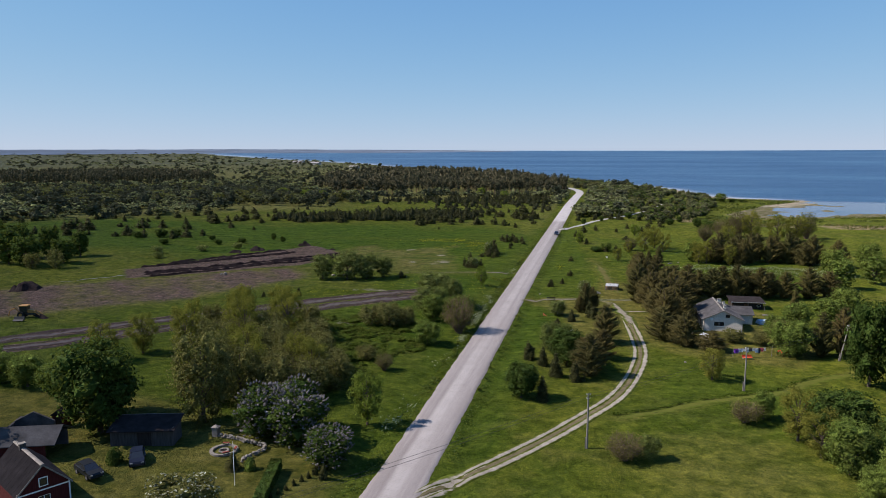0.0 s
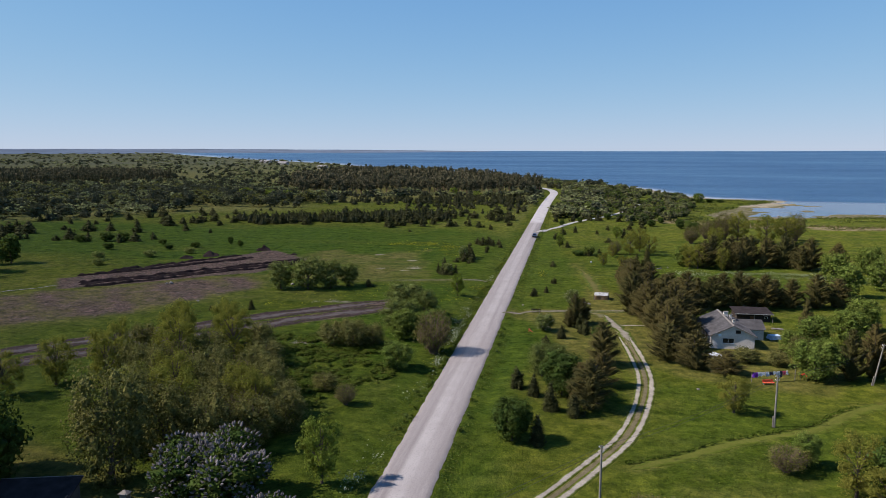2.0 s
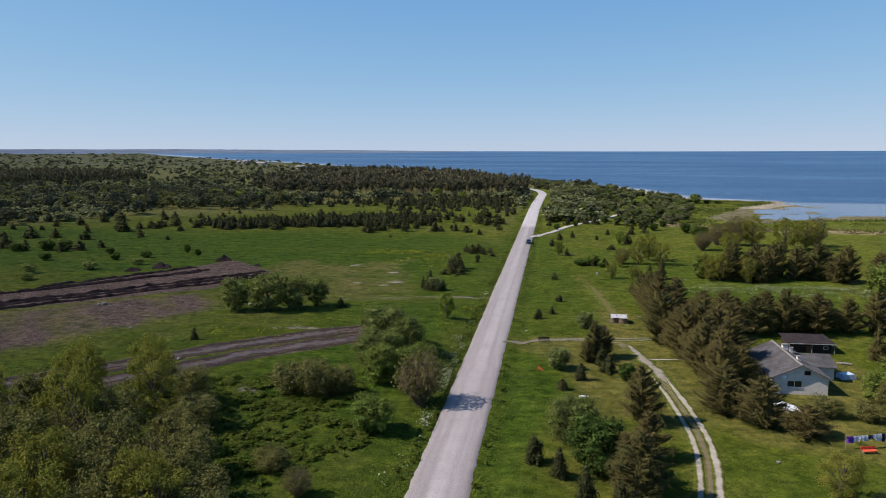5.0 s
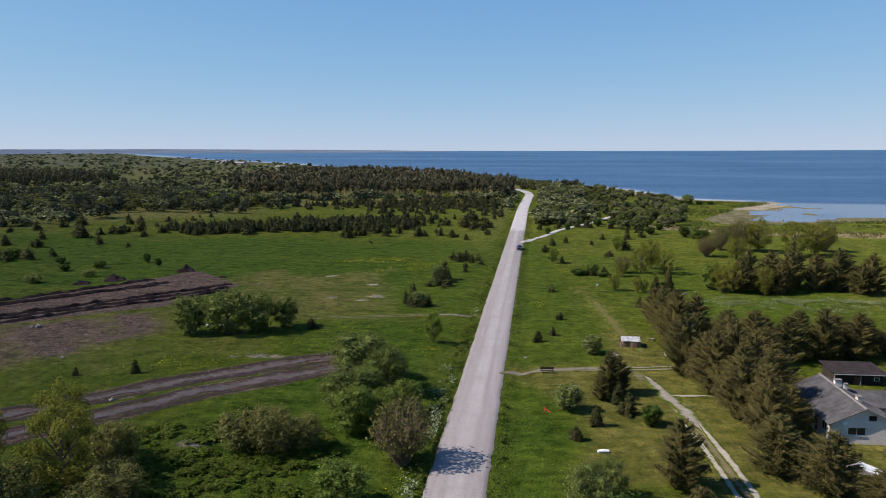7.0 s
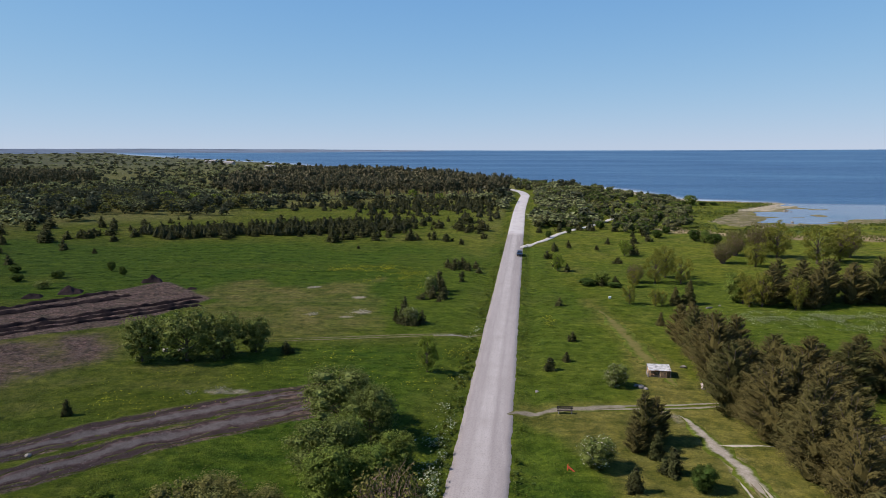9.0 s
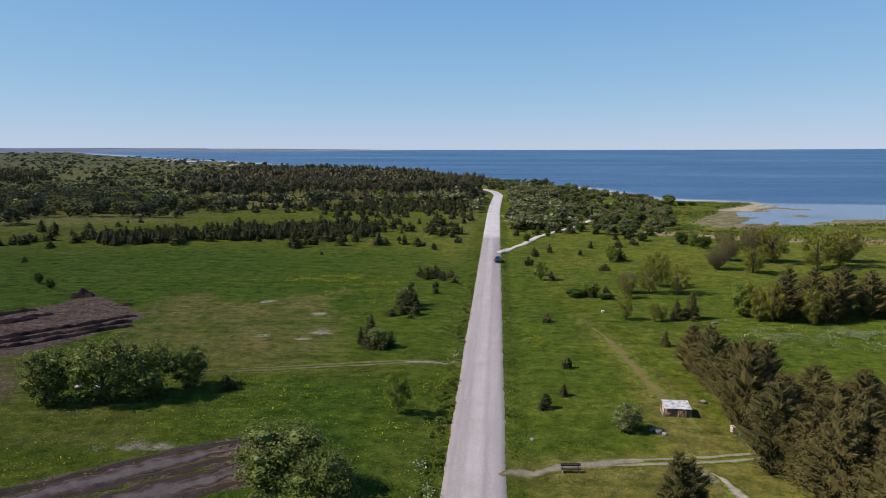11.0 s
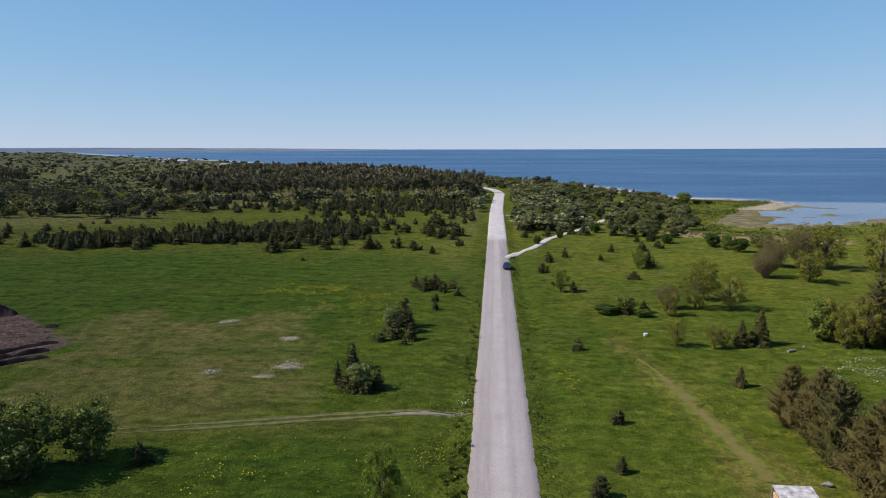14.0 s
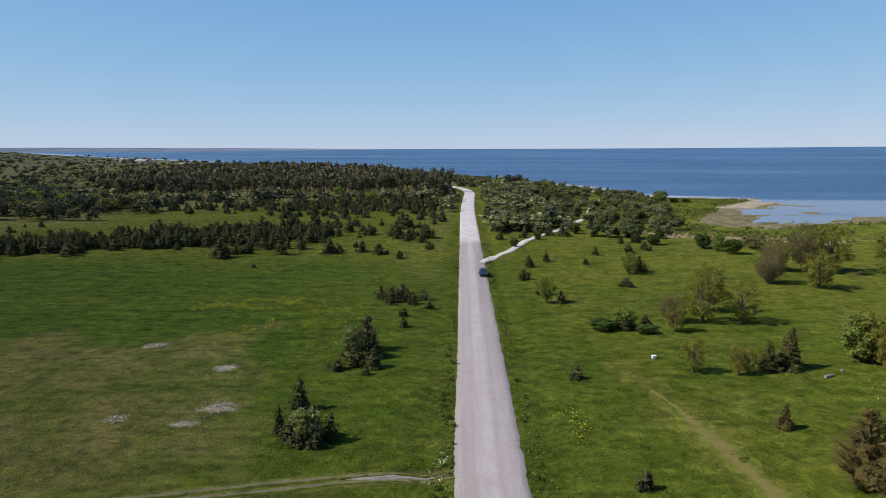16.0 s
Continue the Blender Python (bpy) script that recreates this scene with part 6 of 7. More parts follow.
def red_house():
    h = thing("house", -56.2, 57.8, 60.5, 0.0, "dark red boarded cottage with white trim and dark roof", "house")
    half, length, eave, ridge = 2.75, 8.8, 2.9, 5.6
    w = half - 0.25
    wh = eave + (ridge - eave) * 0.25 / half
    front = Matrix.Translation((-w, 0.25, -0.3))
    gable = [(np.array([(-w, y, wh) for y in (0.25, 0.4)] + [(0, y, ridge - 0.12) for y in (0.25, 0.4)] + [(w, y, wh) for y in (0.25, 0.4)]),
              [(0, 2, 4), (1, 5, 3), (0, 1, 3, 2), (2, 3, 5, 4), (0, 4, 5, 1)])]
    part("wall", placed(holed(2 * w, wh + 0.3, [(1.9, 3.1, 1.3, 2.5)], 0.15), front) + gable, REDWOOD, h, "dark red boarded gable")
    window(h, 1.9, 1.3, 1.2, 1.2, front, 0.03)
    at = part("window", [box(-0.45, 0.45, 0.2, 0.245, 3.2, 4.2)], WHITE, h, "white attic window frame")
    part("pane", box(-0.36, 0.36, 0.193, 0.198, 3.3, 4.1), GLASS, at)
    part("wall", [box(-w, -w + 0.15, 0.4, length - 0.25, -0.3, wh)], REDWOOD, h)
    part("wall", [box(w - 0.15, w, 0.4, length - 0.25, -0.3, wh)], REDWOOD, h)
    part("wall", [box(-w + 0.15, w - 0.15, length - 0.4, length - 0.25, -0.3, wh)] + [(v + np.array([0, length - 0.65, 0]), f) for v, f in gable], REDWOOD, h)
    part("trim_board", [box(-w - 0.01, w + 0.01, 0.225, 0.247, 2.75, 2.9)], WHITE, h)
    for x in (-w, w):
        part("corner_board", [box(x - 0.07, x + 0.07, 0.2, 0.246, -0.2, wh)], WHITE, h, "white corner board")
    roof = sheet_roof(h, half, length, eave, ridge, 0, 3, 8, SHEET_DARK, cap=STONE)
    for s in (-1, 1):
        part("verge_board", [(np.array([(0, -0.04, ridge + 0.08), (s * half, -0.04, eave + 0.05), (s * half, -0.04, eave - 0.16), (0, -0.04, ridge - 0.13),
                                        (0, -0.003, ridge + 0.08), (s * half, -0.003, eave + 0.05), (s * half, -0.003, eave - 0.16), (0, -0.003, ridge - 0.13)]),
                              [(0, 1, 2, 3), (4, 7, 6, 5), (0, 4, 5, 1), (3, 2, 6, 7), (1, 5, 6, 2)])], STONE, roof, "pale verge board")
    ch = part("chimney", [box(-0.3, 0.3, 6.0, 6.5, 5.0, 6.1)], DARKGREY, h, "dark chimney")
    part("chimney_cap", [box(-0.36, 0.36, 5.94, 6.56, 6.1, 6.18)], STONE, ch)


def barn():
    h = thing("barn", -71.5, 69.6, 20, 0.0, "old limewashed barn, stained and darkened for tree shade", "barn")
    part("wall", placed(holed(13.1, 2.5, [(5.9, 8.9, 0.1, 2.2), (9.9, 12.1, 0.1, 2.2)], 0.3), Matrix.Translation((-7.5, -2.6, -0.3))), LIMEWASH, h)
    part("gable_wall", [prism([(-2.6, -0.3), (2.6, -0.3), (2.6, 2.2), (0, 3.5), (-2.6, 2.2)], 5.3, 5.6)], LIMEWASH, h)
    g = h.children[-1]
    g.matrix_basis = Matrix.Rotation(-math.pi / 2, 4, "Z")
    part("wall", [box(-7.5, 5.3, 2.3, 2.6, -0.3, 2.2)], LIMEWASH, h)
    part("wall", [box(-7.5, -7.2, -2.3, 2.3, -0.3, 2.8)], LIMEWASH, h)
    for a, b, words in ((-1.6, 1.4, "dark red barn door"), (2.4, 4.6, "dark red barn door")):
        d = part("door", [box(a, b, -2.5, -2.42, -0.2, 1.9)], REDWOOD, h, words)
        part("hinge", [box(a + 0.05, a + 0.5, -2.53, -2.505, 1.4, 1.48), box(a + 0.05, a + 0.5, -2.53, -2.505, 0.3, 0.38)], METAL, d)
    for s in (-1, 1):
        part("roof", [(np.array([(-7.8, s * 2.9, 2.05), (5.9, s * 2.9, 2.05), (5.9, 0, 3.55), (-7.8, 0, 3.55), (-7.8, s * 2.9, 2.15), (5.9, s * 2.9, 2.15), (5.9, 0, 3.65), (-7.8, 0, 3.65)]),
                       [(0, 3, 2, 1), (4, 5, 6, 7), (0, 1, 5, 4), (1, 2, 6, 5), (2, 3, 7, 6), (3, 0, 4, 7)])], LIMEWASH, h, "stained grey roof darkened for tree shade")
    p = thing("privy", -72.5, 78.5, 15, None, "small dark red garden hut with a pitched roof", "hut")
    part("wall", [box(-0.8, 0.8, -0.8, 0.8, -0.1, 2.0)], REDWOOD, p)
    part("roof", [prism([(-1.05, 1.95), (1.05, 1.95), (0, 2.75)], -1.0, 1.0)], SHEET_DARK, p)
    part("door", [box(-0.4, 0.4, -0.85, -0.804, 0, 1.8)], DARKWOOD, p)


def long_shed():
    h = thing("shed", -57.4, 75.2, 16, 0.0, "long dark weathered board shed in tree shade", "shed")
    part("wall", placed(holed(8, 2.4, [(3.4, 5.2, 0.1, 2.2)], 0.15), Matrix.Translation((-4, -0.1, -0.3))), DARKGREY, h)
    for b in (box(-4, -3.85, 0.05, 3.2, -0.3, 2.4), box(3.85, 4, 0.05, 3.2, -0.3, 2.4), box(-3.85, 3.85, 3.05, 3.2, -0.3, 2.75)):
        part("wall", [b], DARKGREY, h)
    part("door", [box(-0.6, 1.2, 0, 0.04, -0.2, 1.9)], DARKWOOD, h)
    part("roof", [(np.array([(-4.3, -0.5, 2.1), (4.3, -0.5, 2.1), (4.3, 3.6, 2.85), (-4.3, 3.6, 2.85), (-4.3, -0.5, 2.2), (4.3, -0.5, 2.2), (4.3, 3.6, 2.95), (-4.3, 3.6, 2.95)]),
                   [(0, 3, 2, 1), (4, 5, 6, 7), (0, 1, 5, 4), (1, 2, 6, 5), (2, 3, 7, 6), (3, 0, 4, 7)])], SHEET_DARK, h)
    part("roof_edge", [box(-4.3, 4.3, 3.6, 3.68, 2.82, 3.0)], STONE, h, "pale metal roof edge")


def wood_store():
    h = thing("wood_store", 2.25, 190.5, -2, None, "open firewood store under patched white tin sheets", "wood store")
    h.scale = (0.9, 0.9, 0.85)
    for x in (-1.8, -0.1, 1.8):
        part("post", [box(x - 0.06, x + 0.06, 0, 0.12, -0.2, 1.3)], GREYWOOD, h)
        part("post", [box(x - 0.06, x + 0.06, 2.5, 2.62, -0.2, 1.5)], GREYWOOD, h)
    rng = np.random.default_rng(5)
    for x0, x1, z1 in ((-1.75, -0.2, 1.0), (0.0, 1.75, 1.2)):
        logs = []
        for x in np.arange(x0 + 0.11, x1, 0.23):
            for z in np.arange(0.1, z1, 0.21):
                a = np.arange(6) * math.pi / 3 + rng.random()
                r = rng.uniform(0.09, 0.125)
                y = (0.42 if x0 < -1 and z > 0.45 else -0.12 if x0 > -0.5 and x < 1.15 else 0.3) + rng.uniform(-0.06, 0.06)
                v = np.array([(x + r * math.cos(q), yy, z + r * math.sin(q)) for yy in (y, 2.4) for q in a])
                logs.append((v, [tuple(range(6))[::-1], tuple(range(6, 12))] + [(i, (i + 1) % 6, 6 + (i + 1) % 6, 6 + i) for i in range(6)]))
        for lg in logs:
            part("log", [lg], FIREWOOD, h)
    part("side_board", [box(-1.95, -1.87, 0.2, 2.5, 0, 0.4)], GREYWOOD, h)
    part("side_board", [box(1.87, 1.95, 0.9, 2.5, 0, 1.3)], DARKWOOD, h)
    for r in range(2):
        for c in range(4):
            x0 = -2.0 + c * 0.99
            y0 = -0.3 + r * 1.5 + 0.06 * ((c * 5 + r) % 3)
            z0, z1 = 1.36 + r * 0.12 + 0.03 * (c % 2), 1.5 + r * 0.14 + 0.03 * (c % 2)
            v = np.array([(x0, y0, z0), (x0 + 1.03, y0 + 0.05, z0 - 0.03), (x0 + 1.03, y0 + 1.6, z1), (x0, y0 + 1.56, z1 + 0.02)])
            v = np.concatenate([v, v + np.array([0, 0, 0.02])])
            v[:, :2] *= np.array([0.92, 0.92])
            part("roof_sheet", [(v, [(0, 3, 2, 1), (4, 5, 6, 7), (0, 1, 5, 4), (1, 2, 6, 5), (2, 3, 7, 6), (3, 0, 4, 7)])], TIN, h, "patched whitish tin sheet")


LAMPGLASS = plain("lamp_glass", (0.16, 0.17, 0.18), 0.2, 0, 3, 0.2, 0.0, 0.5)


def car(x, y, turn, colour, label):
    """A hatchback, nose along +y."""
    c = thing("car", x, y, turn, None, label, "car")
    c.location.z += 0.12 if abs(x + 20.7) < 1 else 0.0
    paint_m = plain("car_paint", colour, 0.4, 0.0, 2, 0.1, 0.0, 0.3)
    prof = [(-2.1, 0.35), (2.1, 0.35), (2.15, 0.62), (2.0, 0.82), (1.15, 0.95), (-1.85, 0.98), (-2.12, 0.85), (-2.16, 0.55)]
    cab = [(1.15, 0.95), (0.35, 1.42), (-1.25, 1.47), (-1.95, 0.98)]

    def side(pts, w0, w1=None):
        w1 = w1 or [w0] * len(pts)
        n = len(pts)
        v = np.array([(-w, yy, z) for (yy, z), w in zip(pts, w1)] + [(w, yy, z) for (yy, z), w in zip(pts, w1)])
        return v, [tuple(range(n)), tuple(range(n, 2 * n))[::-1]] + [(i, n + i, n + (i + 1) % n, (i + 1) % n) for i in range(n)]

    body = part("body", [side(prof, 0.87, [0.82, 0.8, 0.78, 0.84, 0.86, 0.86, 0.82, 0.82])], paint_m, c)
    part("cabin", [side(cab, 0.8, [0.8, 0.62, 0.6, 0.76])], GLASS, c, "dark glazed cabin")
    part("roof_panel", [side([(0.32, 1.425), (-1.22, 1.475), (-1.22, 1.51), (0.30, 1.46)], 0.63)], paint_m, c)
    for s in (-1, 1):
        part("pillar", [(np.array([(s * 0.81, 1.18, 0.93), (s * 0.81, 1.06, 0.93), (s * 0.64, 0.25, 1.44), (s * 0.64, 0.37, 1.44), (s * 0.77, 1.18, 0.93), (s * 0.77, 1.06, 0.93), (s * 0.6, 0.25, 1.44), (s * 0.6, 0.37, 1.44)]),
                         [(0, 1, 2, 3), (4, 7, 6, 5), (0, 4, 5, 1), (3, 2, 6, 7), (0, 3, 7, 4), (1, 5, 6, 2)])], paint_m, c)
        part("headlight", [box(s * 0.62 - 0.16, s * 0.62 + 0.16, 2.02, 2.17, 0.62, 0.76)], LAMPGLASS, c)
        part("taillight", [box(s * 0.68 - 0.1, s * 0.68 + 0.1, -2.18, -2.1, 0.68, 0.9)], REDWOOD, c)
        part("mirror", [box(s * 0.92 - 0.09, s * 0.92 + 0.09, 0.85, 0.97, 0.95, 1.07)], paint_m, c)
    part("bumper", [box(-0.78, 0.78, 2.1, 2.2, 0.34, 0.55)], RUBBER, c)
    for yy in (-1.28, 1.32):
        for s in (-1, 1):
            a = np.arange(14) * 2 * math.pi / 14

            def wheel(r, x0, x1):
                v = np.array([(s * xx, yy + r * math.cos(q), 0.31 + r * math.sin(q)) for xx in (x0, x1) for q in a])
                return v, [tuple(range(14)), tuple(range(14, 28))[::-1]] + [(i, 14 + i, 14 + (i + 1) % 14, (i + 1) % 14) for i in range(14)]

            t = part("wheel", [wheel(0.31, 0.70, 0.90)], RUBBER, c)
            part("rim", [wheel(0.19, 0.90, 0.915)], METAL, t)


def utility_pole(x, y, h, lean=0.0, label="weathered wooden utility pole with a concrete foot"):
    p = thing("utility_pole", x, y, 0, None, label, "utility pole", "utility poles")
    p.matrix_basis = p.matrix_basis @ pose(0, 0, 0, 0, lean, 0)
    part("pole", [tube([(0, 0, -0.5), (0, 0, h * 0.5), (0, 0, h)], (0.14, 0.12, 0.10), 10)], GREYWOOD, p)
    part("foot", [box(-0.27, -0.13, -0.09, 0.09, -0.4, 1.5)], STONE, p, "grey concrete foot")
    for z in (h - 0.25, h - 0.7):
        for s in (-1, 1):
            part("insulator", [tube([(s * 0.1, 0, z), (s * 0.22, 0, z), (s * 0.22, 0, z + 0.16)], (0.02, 0.03, 0.05), 6)], WHITE, p)
    return p


def cable(a, b, sag, label="thin dark overhead cable"):
    pts = [np.array(a) * (1 - t) + np.array(b) * t - np.array([0, 0, sag * 4 * t * (1 - t)]) for t in np.linspace(0, 1, 14)]
    v, f = tube(pts, [0.018] * 14, 4)
    tagged(mesh_object("overhead_cable", v, f, WIRE), label, "cable")


grey_house()
outbuilding()
red_house()
barn()
long_shed()
wood_store()
car(-20.75, 309.6, 184, (0.01, 0.022, 0.05), "dark blue hatchback at the edge of the road")
car(-58.3, 66.6, 243, (0.012, 0.014, 0.018), "dark grey saloon parked on the lawn")
car(-55.2, 71.2, 215, (0.006, 0.008, 0.018), "dark blue car parked by a clipped bush")
utility_pole(-1.4, 87.4, 7.4)
utility_pole(22.3, 115.0, 7.2)
utility_pole(41.7, 134.6, 6.8, 9, "leaning weathered wooden utility pole beside trees")
utility_pole(-40.0, 41.0, 7.4)
for dz in (0.15, 0.6):
    cable((-1.4, 87.4, 7.4 - dz), (-40.0, 41.0, 7.3 - dz), 0.7)
    cable((-1.4, 87.4, 7.4 - dz), (22.3, 115.0, 7.1 - dz), 0.7)
    cable((22.3, 115.0, 7.1 - dz), (42.7, 134.6, 6.6 - dz), 0.6)

# ---- garden and loose things ----
def stone_mesh(rng, r, flat=0.7):
    v = ICO_V[:] * (1 + 0.18 * rng.normal(size=(len(ICO_V), 1)))
    return v * np.array([r * rng.uniform(0.8, 1.2), r * rng.uniform(0.8, 1.2), r * flat]), ICO_F


RS = np.random.default_rng(33)


def stone(x, y, r, label="pale field stone lying in the grass"):
    v, f = stone_mesh(RS, r)
    ob = mesh_object("stone", v, f, STONE)
    ob.location = (x, y, float(ground_z(x, y)) + r * 0.25)
    tagged(ob, label, "stone", "field stones")


def stone_wall():
    w = thing("stone_wall", -45.5, 79.4, 0, None, "low rough dry-stone garden wall", "wall")
    line = smoothed([(-49.6, 80.2), (-46.6, 79.6), (-43.4, 78.8), (-41.4, 78.0), (-41.9, 75.8), (-42.5, 73.6)])
    base = float(ground_z(-45.5, 79.4))
    seg = np.r_[0, np.cumsum(np.linalg.norm(np.diff(line, axis=0), axis=1))]
    for s in np.arange(0, seg[-1], 0.42):
        x, y = np.interp(s, seg, line[:, 0]), np.interp(s, seg, line[:, 1])
        for k, z in enumerate((0.12, 0.38)):
            v, f = stone_mesh(RS, RS.uniform(0.18, 0.28), 0.75)
            part("stone", [(v + np.array([x + 45.5 + RS.uniform(-0.12, 0.12), y - 79.4 + RS.uniform(-0.12, 0.12), z]), f)], STONE, w)
    part("pillar", [box(-4.7, -3.9, 0.4, 1.1, -0.1, 1.25), (np.array([(-4.85, 0.3, 1.25), (-3.75, 0.3, 1.25), (-3.75, 1.2, 1.25), (-4.85, 1.2, 1.25), (-4.3, 0.75, 1.6)]), [(0, 3, 2, 1), (0, 1, 4), (1, 2, 4), (2, 3, 4), (3, 0, 4)])], STONE, w, "stone pillar with a cap")


def fire_pit():
    p = thing("fire_pit", -46.4, 76.3, 0, None, "round stone fire pit ringed by low benches", "fire pit")
    a = np.linspace(0, 2 * math.pi, 29)[:-1]
    for q in a:
        v, f = block((0, 0, 0), (0.36, 0.42, 0.22), pose(1.55 * math.cos(q), 1.55 * math.sin(q), 0.1, 0, 0, math.degrees(q) + 90))
        part("kerb_stone", [(v, f)], STONE, p)
    ring = []
    for q in a[::2]:
        v, f = stone_mesh(RS, 0.17)
        ring.append((v + np.array([0.55 * math.cos(q), 0.55 * math.sin(q), 0.1]), f))
    for q in ring:
        part("hearth_stone", [q], STONE, p)
    part("ashes", [(np.array([(0.45 * math.cos(q), 0.45 * math.sin(q), 0.06) for q in a]), [tuple(range(28))])], SOIL, p)
    red = plain("faded_red_wood", (0.22, 0.05, 0.035), 0.8)
    for q in (-0.9, 0.2, 1.9):
        m = pose(1.5 * math.cos(q), 1.5 * math.sin(q), 0, 0, 0, math.degrees(q) + 90)
        b = part("bench", [block((0, 0, 0.47), (0.8, 0.26, 0.06), m)], red, p, "red-painted bench seat")
        for s in (-0.3, 0.3):
            part("leg", [block((s, 0, 0.3), (0.08, 0.22, 0.3), m)], GREYWOOD, b)


def leafy_block(name, x, y, turn, size, mat, label, category, n, round_top=False, seed=1):
    """A clipped hedge or bush: a dense skin of leaves over a dark inner body."""
    t = thing(name, x, y, turn, None, label, category)
    rng = np.random.default_rng(seed)
    sx, sy, sz = size
    if round_top:
        d = unit(rng.normal(size=(n, 3)))
        d[:, 2] = np.abs(d[:, 2])
        p = d * np.array([sx / 2, sy / 2, sz])
        body = (ICO_V * np.array([sx / 2, sy / 2, sz]) * 0.92 * np.array([1, 1, 1]), ICO_F)
    else:
        d = np.eye(3)[rng.integers(0, 3, n)] * rng.choice([-1, 1], (n, 1))
        p = rng.uniform(-0.5, 0.5, (n, 3))
        ax = np.abs(d).argmax(1)
        p[np.arange(n), ax] = 0.5 * np.sign(d[np.arange(n), ax])
        p = p * np.array(size) + np.array([0, 0, sz / 2])
        body = box(-sx / 2 * 0.93, sx / 2 * 0.93, -sy / 2 * 0.93, sy / 2 * 0.93, 0, sz * 0.95)
    p[:, 2] = np.maximum(p[:, 2], 0.05)
    p = p + rng.normal(size=p.shape) * 0.04
    part("leaves", [leaf_quads(rng, p, unit(d + 0.5 * rng.normal(size=d.shape)), 0.16)], mat, t)
    part("inner_branches", [body], mat, t)


def laundry():
    l = thing("washing_line", 27, 134, 20.5, None, "washing line hung with bright clothes between posts", "washing line")
    for x in (-3.8, 3.8):
        part("post", [tube([(x, 0, -0.3), (x, 0, 1.9)], (0.05, 0.045), 6)], GREYWOOD, l)
    part("line", [tube([(-3.8, 0, 1.8), (0, 0, 1.66), (3.8, 0, 1.8)], (0.008, 0.008, 0.008), 4)], WIRE, l)
    tints = [(0.22, 0.06, 0.42), (0.62, 0.64, 0.70), (0.70, 0.70, 0.72), (0.66, 0.68, 0.74), (0.05, 0.05, 0.09), (0.62, 0.62, 0.64), (0.70, 0.70, 0.70), (0.03, 0.03, 0.06), (0.6, 0.10, 0.16), (0.72, 0.72, 0.72)]
    x = -3.6
    for k, t in enumerate(tints):
        w, h = (0.75, 0.8, 0.45, 0.65, 0.5, 0.6, 0.5, 0.4, 0.55, 0.4)[k], (0.8, 0.65, 0.5, 0.75, 0.55, 0.5, 0.85, 1.0, 0.7, 0.6)[k]
        n = 7
        v = np.array([(x + w * i / (n - 1) * (1 + 0.06 * j), 0.05 * math.sin(i * 1.7 + j + k) * (j + 1) + dy, 1.72 - h * j / 3) for dy in (-0.012, 0.012) for j in range(4) for i in range(n)])
        f = [(s * 28 + j * n + i, s * 28 + j * n + i + 1, s * 28 + (j + 1) * n + i + 1, s * 28 + (j + 1) * n + i) for s in (0, 1) for j in range(3) for i in range(n - 1)]
        part("garment", [(v, f)], plain("cloth", t, 0.9, 0, 6, 0.15, 0.1, 0.05), l, "washed cloth pegged on the line")
        x += w + 0.06
    orange = plain("orange_red_fabric", (0.62, 0.09, 0.035), 0.8, 0, 4, 0.2, 0.1)
    b = thing("garden_swing_seat", 25.8, 131.9, 15, None, "low orange-red fabric garden seat on the lawn", "garden seat")
    b.scale = (0.72, 0.72, 0.72)
    part("seat", [(np.array([(-1.2, -0.3, 0.32), (1.2, -0.3, 0.32), (1.2, 0.3, 0.40), (-1.2, 0.3, 0.40), (-1.2, -0.3, 0.42), (1.2, -0.3, 0.42), (1.2, 0.3, 0.50), (-1.2, 0.3, 0.50)]),
                   [(0, 3, 2, 1), (4, 5, 6, 7), (0, 1, 5, 4), (1, 2, 6, 5), (2, 3, 7, 6), (3, 0, 4, 7)])], orange, b)
    part("backrest", [block((0, 0.42, 0.7), (2.4, 0.1, 0.6), pose(0, 0, 0, -8, 0, 0))], orange, b)
    for s in (-1.1, 1.1):
        part("leg", [box(s - 0.04, s + 0.04, -0.25, 0.35, -0.1, 0.33)], METAL, b)
    c = thing("parasol", 32.6, 136.2, 30, None, "collapsed orange-red fabric lying on a low frame", "parasol")
    part("canopy", [(np.array([(-1.4, 0, 1.1), (-0.5, -0.4, 0.7), (0.2, 0.1, 1.25), (1.0, -0.3, 0.8), (1.5, 0.1, 0.4), (-0.4, 0.5, 0.6), (0.8, 0.5, 0.5), (0, 0, 0.5)]),
                    [(0, 1, 2), (1, 3, 2), (3, 4, 2), (0, 2, 5), (2, 6, 5), (2, 4, 6), (0, 5, 7), (0, 7, 1), (1, 7, 3), (3, 7, 4), (5, 6, 7), (6, 4, 7)])], orange, c)
    part("pole", [tube([(-1.3, 0, -0.1), (-1.35, 0, 1.1)], (0.03, 0.03), 6), tube([(0.2, 0.1, -0.1), (0.2, 0.1, 1.2)], (0.03, 0.03), 6)], METAL, c)


def bench(x, y, turn):
    b = thing("bench", x, y, turn, None, "dark wooden roadside bench with a backrest", "bench")
    part("seat", [box(-1.05, 1.05, -0.2, 0.2, 0.42, 0.48)], DARKWOOD, b)
    for z in (0.62, 0.8):
        part("backrest_board", [box(-1.05, 1.05, 0.2, 0.25, z, z + 0.13)], DARKWOOD, b)
    for s in (-0.85, 0.85):
        part("leg", [box(s - 0.05, s + 0.05, -0.2, 0.19, -0.2, 0.419)], GREYWOOD, b)
        part("back_post", [box(s - 0.05, s + 0.05, 0.252, 0.33, -0.2, 0.95)], GREYWOOD, b)


